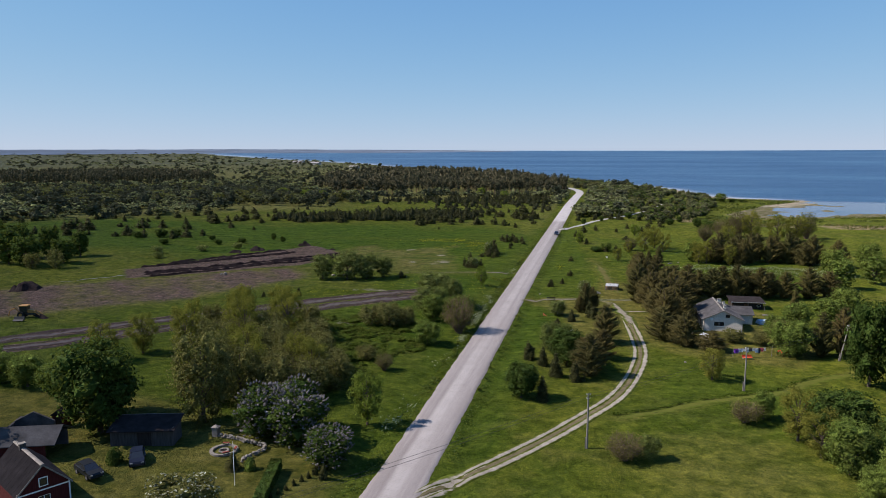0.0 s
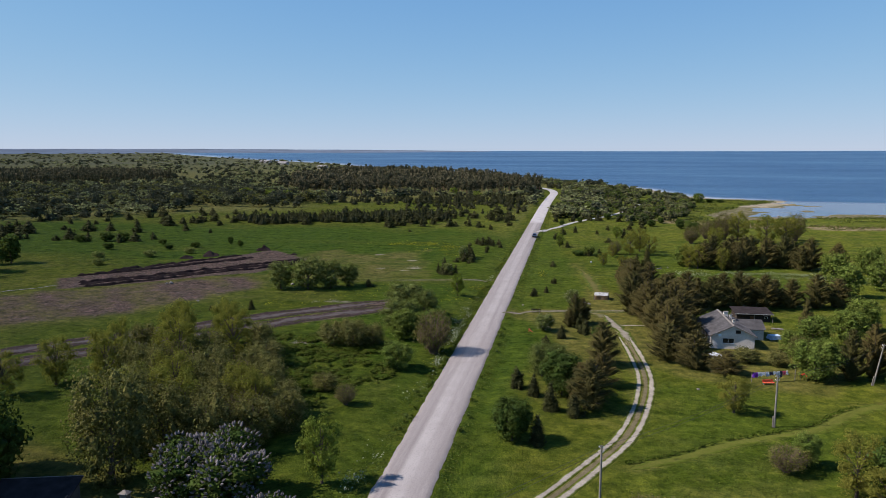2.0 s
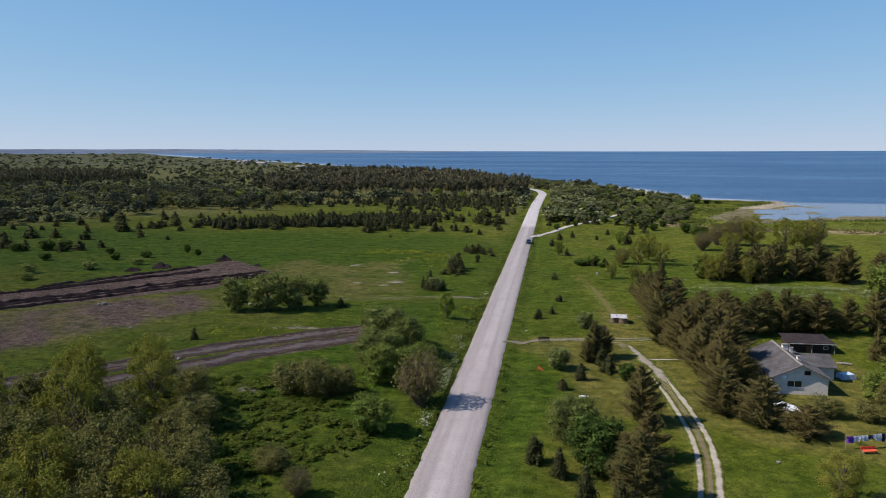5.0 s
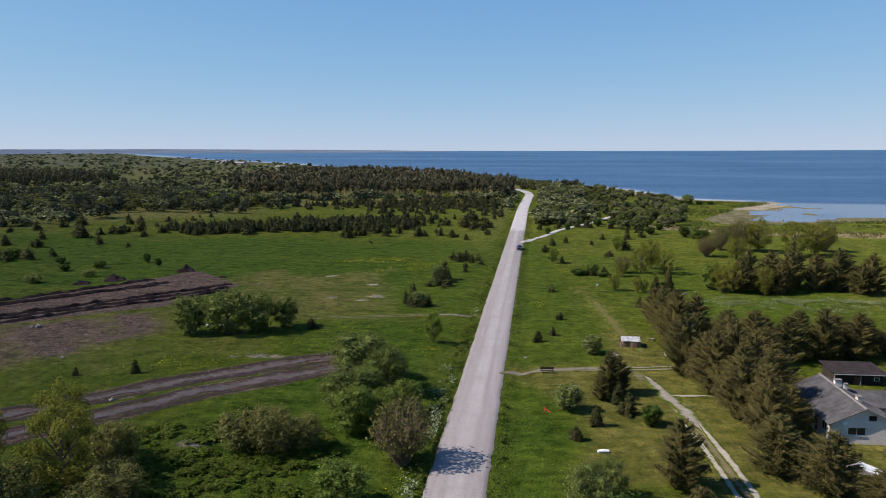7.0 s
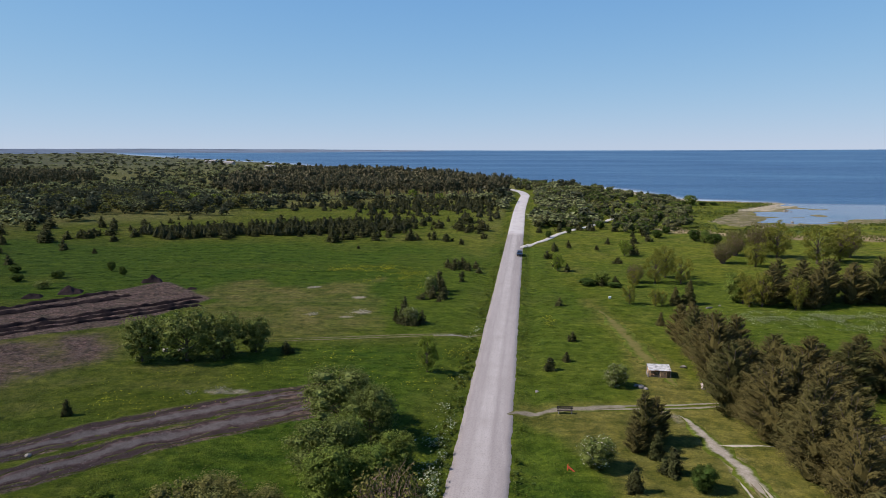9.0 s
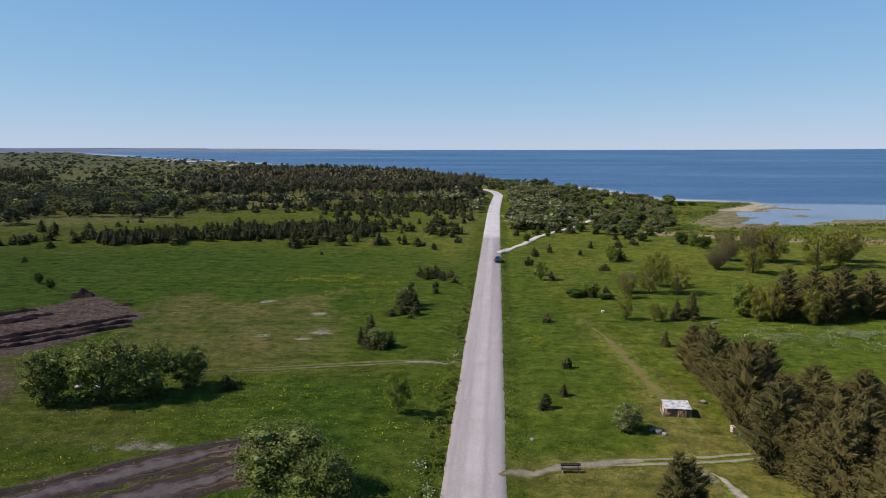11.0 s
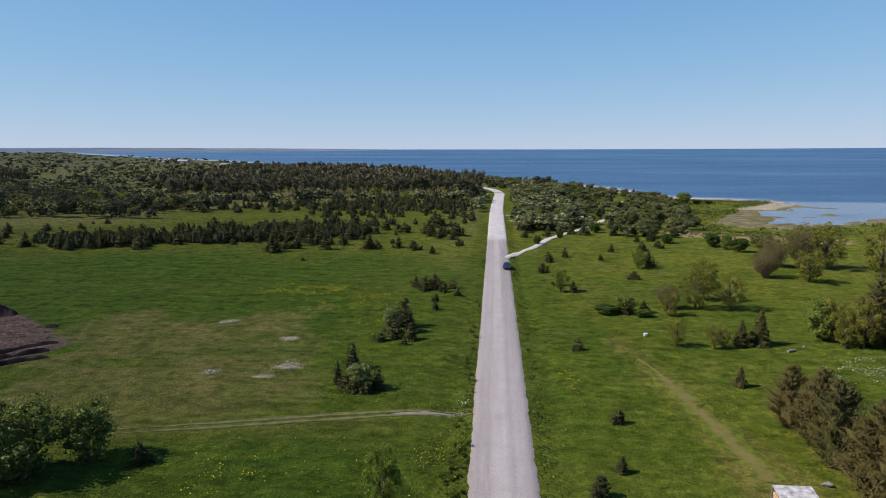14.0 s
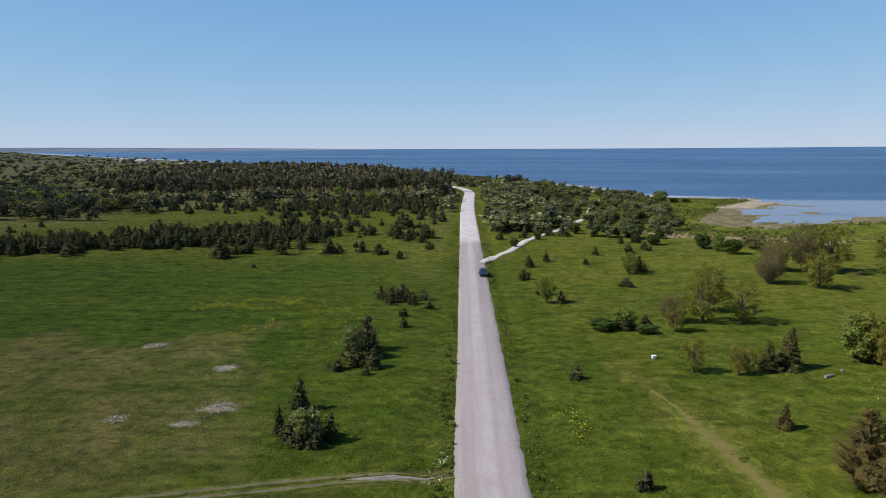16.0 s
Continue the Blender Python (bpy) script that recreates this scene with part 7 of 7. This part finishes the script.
def bin_(x, y, turn, mat, label):
    b = thing("wheelie_bin", x, y, turn, None, label, "bin")
    b.scale = (0.8, 0.8, 0.8)
    part("body", [(np.array([(-0.24, -0.26, 0.08), (0.24, -0.26, 0.08), (0.24, 0.26, 0.08), (-0.24, 0.26, 0.08), (-0.3, -0.34, 1.0), (0.3, -0.34, 1.0), (0.3, 0.34, 1.0), (-0.3, 0.34, 1.0)]),
                   [(0, 3, 2, 1), (4, 5, 6, 7), (0, 1, 5, 4), (1, 2, 6, 5), (2, 3, 7, 6), (3, 0, 4, 7)])], mat, b)
    part("lid", [(np.array([(-0.32, -0.38, 1.01), (0.32, -0.38, 1.01), (0.32, 0.36, 1.01), (-0.32, 0.36, 1.01), (-0.28, -0.3, 1.08), (0.28, -0.3, 1.08), (0.28, 0.36, 1.14), (-0.28, 0.36, 1.14)]),
                  [(0, 3, 2, 1), (4, 5, 6, 7), (0, 1, 5, 4), (1, 2, 6, 5), (2, 3, 7, 6), (3, 0, 4, 7)])], mat, b)
    for s in (-1, 1):
        v, f = tube([(s * 0.2, 0.3, 0.1), (s * 0.27, 0.3, 0.1)], (0.1, 0.1), 10)
        part("wheel", [(v, list(map(tuple, f)) + [tuple(range(10)), tuple(range(10, 20))])], RUBBER, b)


def digger():
    d = thing("tractor_loader", -127.5, 130.5, -75, None, "yellow and black tractor digger working on bare soil", "digger")
    yel = plain("machine_yellow", (0.36, 0.17, 0.035), 0.5, 0, 2, 0.2, 0.1)
    blk = plain("machine_black", (0.03, 0.03, 0.03), 0.6)
    part("chassis", [box(-0.55, 0.55, -1.6, 2.0, 0.7, 1.15)], blk, d)
    part("bonnet", [(np.array([(-0.5, 0.5, 1.15), (0.5, 0.5, 1.15), (0.5, 2.1, 1.15), (-0.5, 2.1, 1.15), (-0.45, 0.5, 1.9), (0.45, 0.5, 1.9), (0.4, 2.0, 1.65), (-0.4, 2.0, 1.65)]),
                     [(0, 3, 2, 1), (4, 5, 6, 7), (0, 1, 5, 4), (1, 2, 6, 5), (2, 3, 7, 6), (3, 0, 4, 7)])], yel, d, "yellow engine bonnet")
    part("cab", [box(-0.7, 0.7, -1.2, 0.45, 1.15, 2.7)], GLASS, d, "dark glazed cab")
    part("cab_roof", [box(-0.8, 0.8, -1.3, 0.55, 2.7, 2.88)], yel, d)
    for s in (-1, 1):
        for yy, r in ((-0.9, 0.75), (1.5, 0.5)):
            v, f = tube([(s * 0.65, yy, r), (s * 1.05, yy, r)], (r, r), 16)
            t = part("wheel", [(v, list(map(tuple, f)) + [tuple(range(16)), tuple(range(16, 32))])], RUBBER, d)
            v, f = tube([(s * 1.05, yy, r), (s * 1.07, yy, r)], (r * 0.5, r * 0.5), 12)
            part("rim", [(v, list(map(tuple, f)) + [tuple(range(12)), tuple(range(12, 24))])], yel, t)
        part("loader_arm", [tube([(s * 0.62, 0.4, 1.6), (s * 0.62, 2.2, 1.3), (s * 0.62, 3.2, 0.6)], (0.1, 0.1, 0.08), 6)], yel, d)
    part("bucket", [prism([(2.9, 0.15), (3.9, 0.1), (3.7, 0.35), (3.2, 0.4), (3.0, 0.95), (2.9, 0.9)], -1.1, 1.1)], blk, d)
    bk = d.children[-1]
    bk.matrix_basis = Matrix.Rotation(math.pi / 2, 4, "Z")
    part("rear_boom", [tube([(0, -1.5, 1.1), (0, -2.6, 2.2), (0, -3.8, 1.5)], (0.14, 0.13, 0.1), 6)], yel, d, "yellow rear digging boom")
    part("dipper", [tube([(0, -3.8, 1.5), (0, -4.1, 0.4)], (0.1, 0.14), 6)], yel, d)


stone_wall()
fire_pit()
leafy_block("hedge", -36.3, 68.4, 14.6, (1.25, 9.5, 1.3), L_DARK, "long clipped green garden hedge", "hedge", 3200, seed=2)
leafy_block("clipped_bush", -57.5, 70.0, 0, (1.9, 1.9, 2.1), L_DARK, "round clipped green bush on the lawn", "bush", 700, True, 3)
leafy_block("clipped_bush", -40.6, 72.3, 0, (1.3, 1.3, 1.6), L_BROAD, "small round clipped bush on the lawn", "bush", 400, True, 4)
plants("spruce", [(-42.6, 71.9, 2.6, 2.3)], label="small dense conifer on the lawn")
plants("juniper", [(-33.6, 69.5 - 0.0, 1.0, 0.7), (-33.2, 70.6, 1.0, 0.7), (-32.8, 71.7, 1.1, 0.7), (-34.0, 68.3, 0.9, 0.6), (-34.4, 67.2, 0.9, 0.6), (-34.8, 66.1, 0.9, 0.6), (-32.4, 72.8, 1.3, 0.9), (-31.0, 72.0, 2.2, 1.3)],
       label="young conifer in a planted garden row")
laundry()
bench(-12.6, 174.2, 5)
GREEN_P = plain("green_plastic", (0.02, 0.085, 0.035), 0.5)
GREY_P = plain("pale_pink_plastic", (0.46, 0.36, 0.34), 0.6)
bin_(7.5, 185.8, 20, GREY_P, "pale plastic bin beside the pines")
bin_(8.1, 184.9, 20, GREEN_P, "green plastic wheelie bin beside the pines")
bin_(8.5, 183.8, 25, GREEN_P, "green plastic wheelie bin beside the pines")
digger()
heap("soil_mound", [(-126.5, 132.4), (-124.5, 131.4), (-122.3, 130.6)], 1.8, 0.9, "dark spoil heap beside the digger", seed=99)

fp = thing("flagpole", -40.2, 68.0, 0, None, "tall thin white garden flagpole", "flagpole")
part("pole", [tube([(0, 0, -0.2), (0, 0, 4.0), (0, 0, 5.2)], (0.04, 0.035, 0.02), 8)], WHITE, fp)
part("finial", [tube([(0, 0, 5.2), (0, 0, 5.27), (0, 0, 5.34)], (0.03, 0.06, 0.01), 8)], METAL, fp)

bx = thing("beehive", 0.9, 246.6, 10, None, "small white box standing in the meadow", "box")
bx.scale = (0.75, 0.75, 0.75)
part("body", [box(-0.32, 0.32, -0.25, 0.25, 0.12, 0.62)], WHITE, bx)
part("lid", [box(-0.38, 0.38, -0.31, 0.31, 0.62, 0.70)], WHITE, bx)
for s in (-0.25, 0.25):
    part("foot", [box(s - 0.04, s + 0.04, -0.2, 0.2, -0.1, 0.12)], GREYWOOD, bx)

ty = thing("play_slide", -12.7, 157.6, 160, None, "small orange-red plastic toy slide on grass", "toy slide")
RED_P = plain("orange_red_plastic", (0.60, 0.085, 0.04), 0.5)
part("chute", [prism([(-0.6, 0.0), (-0.6, 0.06), (0.4, 0.75), (0.7, 0.75), (0.7, 0.68)], -0.16, 0.16)], RED_P, ty)
ty.scale = (0.6, 0.6, 0.6)
part("ladder", [box(0.66, 0.74, -0.25, -0.19, -0.1, 1.2), box(0.66, 0.74, 0.19, 0.25, -0.1, 1.2)] + [box(0.68, 0.72, -0.19, 0.19, z, z + 0.05) for z in (0.3, 0.6, 0.9)], RED_P, ty)

cf = thing("cold_frame", 21.2, 144.6, 35, None, "white plastic-covered cold frame by the house", "cold frame")
part("frame", [box(-0.8, 0.8, -2.2, 2.2, -0.1, 0.5)], GREYWOOD, cf)
part("cover", [(np.array([(-0.86, -2.26, 0.5), (0.86, -2.26, 0.5), (0.86, 2.26, 0.5), (-0.86, 2.26, 0.5), (0, -2.26, 0.95), (0, 2.26, 0.95)]), [(0, 3, 2, 1), (0, 1, 4), (2, 3, 5), (1, 2, 5, 4), (3, 0, 4, 5)])], plain("milky_plastic", (0.42, 0.44, 0.45), 0.5), cf)
tp = thing("garden_table", 34.2, 161.4, 20, None, "garden table under a pale blue cover", "table")
part("cover", [(np.array([(-1.2, -0.9, 0.05), (1.2, -0.9, 0.05), (1.2, 0.9, 0.05), (-1.2, 0.9, 0.05), (-1.0, -0.7, 0.8), (1.0, -0.7, 0.8), (1.0, 0.7, 0.8), (-1.0, 0.7, 0.8)]),
                [(0, 3, 2, 1), (4, 5, 6, 7), (0, 1, 5, 4), (1, 2, 6, 5), (2, 3, 7, 6), (3, 0, 4, 7)])], plain("pale_blue_cover", (0.42, 0.52, 0.62), 0.6), tp)
for x in (-0.9, 0.9):
    for y in (-0.6, 0.6):
        part("leg", [box(x - 0.04, x + 0.04, y - 0.04, y + 0.04, -0.15, 0.049)], GREYWOOD, tp)
for x, y, t, n, mat, words in ((21.3, 240.0, 25, 1.5, GREYWOOD, "pale weathered log lying in the grass"), (-6.4, 145.7, 10, 1.3, WHITE, "white barkless birch log in the grass"), (36.6, 168.5, -10, 2.2, GREYWOOD, "pale weathered log lying in the grass")):
    lg = thing("log", x, y, t, None, words, "log")
    v, f = tube([(-n / 2, 0, 0.14), (0, 0.05, 0.17), (n / 2, 0, 0.15)], (0.2, 0.22, 0.18), 9)
    part("timber", [(v, list(map(tuple, f)) + [tuple(range(9)), tuple(range(18, 27))])], mat, lg)
for x, y, r in ((24, 242.2, 0.4), (-16.2, 183.2, 0.32), (-1.3, 185.1, 0.5), (-0.7, 184.4, 0.35), (-1.9, 185.8, 0.4), (6.8, 195.9, 0.5), (-111.9, 189.3, 0.7),
                (-112.9, 189.0, 0.45), (-93.6, 171.3, 0.45), (-73.5, 154, 0.4), (-72.3, 144.2, 0.35), (-82.0, 195.5, 0.7), (-79, 194.5, 0.6), (-76, 194.5, 0.7), (14.7, 128.1, 0.28)):
    stone(x, y, r)
for x, y, r in ((125.7, 504.3, 1.1), (127.2, 504.0, 0.7), (108.3, 440.8, 0.6), (128, 500, 0.4)):
    v, f = stone_mesh(RS, r)
    ob = mesh_object("boulder", v, f, STONE)
    ob.location = (x, y, SEA + 0.1)
    tagged(ob, "dark boulder in the shallow water", "boulder")


# ---- grass, flowers and weeds ----
def tufts(name, n, x0, x1, y0, y1, ok, size, mats, label, category, seed, aspect=0.8, lift=0.12):
    rng = np.random.default_rng(seed)
    p = scatter(rng, n, x0, x1, y0, y1, lambda x, y: ok(x, y, rng))
    root = new(name)
    pick = rng.integers(0, len(mats), len(p))
    for k, (mat_name, mat) in enumerate(mats):
        q = p[pick == k]
        z = ground_z(q[:, 0], q[:, 1])
        c = np.c_[q, z + lift * rng.uniform(0.5, 1.6, len(q))]
        nrm = unit(rng.normal(size=c.shape) * 0.6 + np.array([0, 0, 1.0]))
        v, f = leaf_quads(rng, c, nrm, size, aspect)
        mesh_object(mat_name, v, f, mat, root)
    tagged(root, label, category, kind="stuff")


L_GRASS_A = leaf_material("grass_tufts", (0.088, 0.106, 0.014), (0.098, 0.114, 0.016), (0.118, 0.120, 0.024), 0.3, 0.12, 0.15)
L_GRASS_C = leaf_material("grass_tufts_dark", (0.044, 0.070, 0.007), (0.052, 0.080, 0.008), (0.060, 0.084, 0.010), 0.3, 0.2)
L_GRASS_B = leaf_material("grass_tufts_deep", (0.066, 0.088, 0.011), (0.074, 0.094, 0.013), (0.086, 0.100, 0.017), 0.3, 0.12, 0.15)


def grassy(x, y, rng):
    free = (line_distance(x, y, ROAD_LINE) > 3.6) & (line_distance(x, y, DRIVE) > 1.6) & (line_distance(x, y, FOOT_PATH) > 1.1) & (line_distance(x, y, MOWN_PATH) > 1.3) & (line_distance(x, y, CROSS_TRACK) > 1.0)
    for poly in (PLOUGHED, FALLOW):
        free &= polygon_distance(x, y, poly) < -1
    for rut in (RUT_A, RUT_B):
        free &= line_distance(x, y, rut) > 2.2
    free &= (polygon_distance(x, y, [(-110, 86), (-72, 92), (-45, 84), (-30, 78), (-28, 40), (-110, 40)]) < 0)
    free &= polygon_distance(x, y, HOUSE_LAWN) < 0.3
    keep = value_noise(x, y, 6, 91) * 0.6 + value_noise(x, y, 2.0, 92) * 0.6
    return free & (rng.random(x.shape) < np.clip(keep * 1.9 - 0.55, 0.05, 1) * np.where(polygon_distance(x, y, HAYED) > 0, 0.25, 1))


MEADOW_TUFTS = (("blades", L_GRASS_A), ("deep_blades", L_GRASS_B))
tufts("meadow_grass", 26000, -95, -26, 86, 206, grassy, 0.19, MEADOW_TUFTS, "rough tufted meadow grass", "grass", 101, 0.7, 0.05)
tufts("meadow_grass", 15000, -19, 40, 84, 175, grassy, 0.17, MEADOW_TUFTS, "rough tufted grass beside the farm drive", "grass", 111, 0.7, 0.04)
tufts("meadow_grass", 12000, -19, 34, 175, 290, grassy, 0.18, MEADOW_TUFTS, "rough tufted grass of the coastal meadow", "grass", 112, 0.7, 0.04)
tufts("meadow_grass", 15000, -95, -26, 206, 330, grassy, 0.19, MEADOW_TUFTS, "tall tufted grass of the hay meadow", "grass", 113, 0.7, 0.05)


def path_edge(x, y, rng):
    d = line_distance(x, y, FOOT_PATH)
    upper = np.interp(x, [p[0] for p in FOOT_PATH], [p[1] for p in FOOT_PATH]) < y
    return (d > 0.75) & (d < 1.35) & upper & (rng.random(x.shape) < 0.75)


# long grass in a dark colour that paints the path edge's shadow line
tufts("path_edge_grass", 26000, 2, 36, 97, 126, path_edge, 0.30, (("dark_blades", L_GRASS_C),), "long grass along a mown path, darkened as edge shade", "grass", 114, 0.8, 0.22)


def rough(x, y, rng):
    d = polygon_distance(x, y, [(-72, 140), (-56, 149), (-40, 147), (-33, 136), (-33, 124), (-39, 110), (-50, 104), (-60, 116)])
    return (d > 0) & (rng.random(x.shape) < np.clip(value_noise(x, y, 3.2, 96) * 2.2 - 0.6, 0.03, 1))


tufts("undergrowth", 14000, -74, -29, 102, 150, rough, 0.26, (("sprays", L_WILLOW), ("pale_sprays", L_GRASS_B)), "rough knee-high undergrowth between the thickets", "undergrowth", 107, 0.7, 0.25)
rngu = np.random.default_rng(117)
mounds = scatter(rngu, 4400, -74, -29, 102, 150, lambda x, y: rough(x, y, rngu))
half_n = len(mounds) // 2
thicket("undergrowth", "broad", sized(rngu, mounds[:half_n], 0.35, 0.75, 2.5), 44, 1.3, "low green mounds of undergrowth in rough grass", "undergrowth", 118, mat=L_GRASS_B, inner=L_GRASS_C)
thicket("undergrowth", "broad", sized(rngu, mounds[half_n:], 0.35, 0.8, 2.4), 44, 1.3, "low dark green mounds of undergrowth in rough grass", "undergrowth", 119, mat=L_GRASS_C, inner=L_GRASS_C)


def verge(x, y, rng):
    d = line_distance(x, y, ROAD_LINE)
    side = np.where(x < -22.8, 1.0, 0.4)
    return (d > 3.5) & (d < 8) & (rng.random(x.shape) < side * np.exp(-((d - 4.2) / 1.6) ** 2) * (0.35 + 0.9 * (value_noise(x, y, 7, 93) > 0.45))) & (line_distance(x, y, CROSS_TRACK) > 2) & (line_distance(x, y, DRIVE) > 2.5)


tufts("roadside_weeds", 56000, -31, -14, 62, 420, verge, 0.26, (("stems", L_WEED), ("blades", L_GRASS_A)), "tall weeds along the road edge", "weeds", 102, 0.6, 0.16)


def roadside(x, y):
    d = line_distance(x, y, ROAD_LINE)
    land = x < -22.8
    thick = np.where(land, np.interp(y, [110, 128, 198, 214, 330], [0.45, 0.9, 0.9, 0.35, 0.12]), np.interp(y, [100, 330], [0.22, 0.10]))
    reach = np.where(land, np.interp(y, [110, 140, 200, 230], [1.2, 2.4, 2.2, 1.0]), 0.9)
    ways = np.minimum(line_distance(x, y, CROSS_TRACK), np.minimum(line_distance(x, y, FIELD_TRACK), line_distance(x, y, DRIVE)))
    return (d > 3.55) & (d < 3.6 + reach * (0.5 + value_noise(x, y, 4, 98))) & (ways > 1.8) & (rngv.random(x.shape) < thick * (0.35 + value_noise(x, y, 5, 99)))


rngv = np.random.default_rng(120)
weeds = scatter(rngv, 5200, -31, -15, 100, 330, roadside)
third = len(weeds) // 3
thicket("roadside_weeds", "broad", sized(rngv, weeds[:third], 0.35, 0.8, 1.3), 56, 1.2, "tall leafy weeds standing along the road edge", "weeds", 121, mat=L_WEED, inner=L_GRASS_C)
thicket("roadside_weeds", "broad", sized(rngv, weeds[third:2 * third], 0.3, 0.7, 1.5), 56, 1.2, "dark green nettles along the road edge", "weeds", 122, mat=L_GRASS_C, inner=L_GRASS_C)
thicket("roadside_weeds", "broad", sized(rngv, weeds[2 * third:], 0.3, 0.8, 1.3), 56, 1.2, "yellowish green weeds along the road edge", "weeds", 123, mat=L_GRASS_A, inner=L_GRASS_C)


def spots(centres):
    def ok(x, y, rng):
        keep = np.zeros(x.shape)
        for cx, cy, rx, ry, dens in centres:
            keep = np.maximum(keep, dens * np.exp(-((x - cx) / rx) ** 2 - ((y - cy) / ry) ** 2))
        return (rng.random(x.shape) < keep * (0.08 + 1.4 * (value_noise(x, y, 2.2, 94) > 0.56))) & (line_distance(x, y, ROAD_LINE) > 3.8)
    return ok


tufts("cow_parsley", 60000, -34, -24, 70, 215, spots([(-28.2, 94, 1.3, 5, 0.5), (-28.0, 119, 1.0, 3, 0.3), (-26.9, 134, 0.9, 5, 0.5), (-27.0, 150, 1.3, 8, 0.8), (-27.8, 163, 1.3, 7, 0.8), (-28.2, 177, 1.0, 5, 0.4), (-27.5, 215, 1, 6, 0.2)]), 0.24,
      (("flowers", F_PALE), ("leaves", L_WEED)), "clumps of white cow parsley beside the road", "flowers", 103, 0.8, 0.7)
tufts("white_meadow_flowers", 150000, 22, 84, 205, 245, spots([(40, 232, 13, 3.0, 0.5), (60, 232, 14, 3.5, 0.6), (55, 225, 20, 3, 0.2), (30, 228, 8, 2, 0.15)]), 0.20, (("flowers", F_PALE), ("leaves", L_WEED)), "drift of white flowers in the meadow", "flowers", 104, 0.8, 0.4)
tufts("yellow_meadow_flowers", 420000, -90, -5, 120, 300, spots([(-31, 184, 4, 7, 0.32), (-29, 196, 2.0, 6, 0.5), (-45, 192, 12, 6, 0.13), (-62, 183, 10, 4, 0.14), (-72, 172, 8, 4, 0.18), (-55, 265, 6, 7, 0.6), (-60, 279, 7, 4, 0.8), (-70, 276, 8, 3, 0.5), (-50, 272, 5, 6, 0.4),
                                                                (-45, 258, 3, 12, 0.14), (-13.5, 222, 1.2, 3, 0.5), (-14, 226, 1.0, 1.2, 0.4), (-28.5, 130, 1.5, 10, 0.10), (-50, 125, 8, 8, 0.05)]), 0.17,
      (("flowers", F_YELLOW), ("leaves", L_GRASS_A)), "scattered yellow flowers in tall grass", "flowers", 105, 0.8, 0.35)
L_REED = leaf_material("dry_reeds", (0.30, 0.225, 0.13), (0.26, 0.20, 0.11), (0.20, 0.185, 0.09), 0.3, 0.3)


def reedy(x, y, rng):
    d = polygon_distance(x, y, SHORE)
    return (d > 0) & (line_distance(x, y, REEDS) < 10) & (rng.random(x.shape) < np.clip(value_noise(x, y * 2, 16, 11) * 2.2 - 0.6, 0, 1))


tufts("reed_bed", 16000, 28, 172, 350, 402, reedy, 0.9, (("dry_reeds", L_REED), ("green_reeds", L_GRASS_A)), "pale dry reeds along the shallow bay", "reeds", 106, 0.7, 0.5)


L_SEDGE = leaf_material("green_sedge", (0.060, 0.088, 0.026), (0.075, 0.100, 0.030), (0.095, 0.105, 0.038), 0.2, 0.2)


def sedgy(x, y, rng):
    d = polygon_distance(x, y, SHORE)
    point = polygon_distance(x, y, [(56, 462), (74, 455), (84, 478), (104, 514), (128, 548), (108, 562), (78, 572), (60, 560)])
    point = np.maximum(point, np.where((x > 55) & (d < 40) & (y > 372) & (line_distance(x, y, REEDS) > 8), 1.0, -1.0))
    return (d > 0) & (point > 0) & (rng.random(x.shape) < np.clip(value_noise(x, y, 12, 12) * 2.4 - 0.7, 0.02, 1))


tufts("sedge", 16000, 50, 170, 370, 580, sedgy, 1.0, (("green_sedge", L_SEDGE), ("pale_sedge", L_GRASS_A)), "green sedge on the low point beside the bay", "sedge", 109, 0.7, 0.4)


STONY = ((-56.9, 242.3, 0.9), (-70.8, 252.2, 0.7), (-62.5, 223.6, 1.0), (-52.7, 227.9, 1.6), (-53.8, 226.2, 0.9), (-54.9, 223.0, 0.5), (-55, 142, 1.4), (-61.6, 177.2, 1.3), (-64.9, 175.1, 1.0))


def chips(x, y, rng):
    keep = np.zeros(x.shape)
    for cx, cy, r in STONY:
        keep = np.maximum(keep, np.exp(-((x - cx) / r) ** 2 - ((y - cy) / r) ** 2))
    return rng.random(x.shape) < keep * (value_noise(x, y, 1.1, 98) > 0.42)


tufts("stone_chips", 90000, -74, -50, 138, 256, chips, 0.13, (("chips", leaf_material("pale_limestone_chips", (0.36, 0.32, 0.27), (0.42, 0.375, 0.32), (0.30, 0.265, 0.22), 0.0, 0.2)),), "pale limestone chips lying bare in the grass", "stones", 110, 0.9, 0.04)


def muddy(x, y, rng):
    d = np.minimum(line_distance(x, y, RUT_A), line_distance(x, y, RUT_B))
    return (d < 2.9) & (rng.random(x.shape) < np.clip(value_noise(x, y, 4.5, 97) * 2.4 - 0.7, 0.05, 1))


L_CLOD = leaf_material("stony_clods", (0.12, 0.098, 0.092), (0.14, 0.118, 0.112), (0.10, 0.08, 0.075), 0.0, 0.12)
tufts("mud_clods", 45000, -126, -43, 98, 181, muddy, 0.13, (("clods", L_CLOD),), "grey stony clods over the mud bands", "clods", 108, 0.9, 0.05)
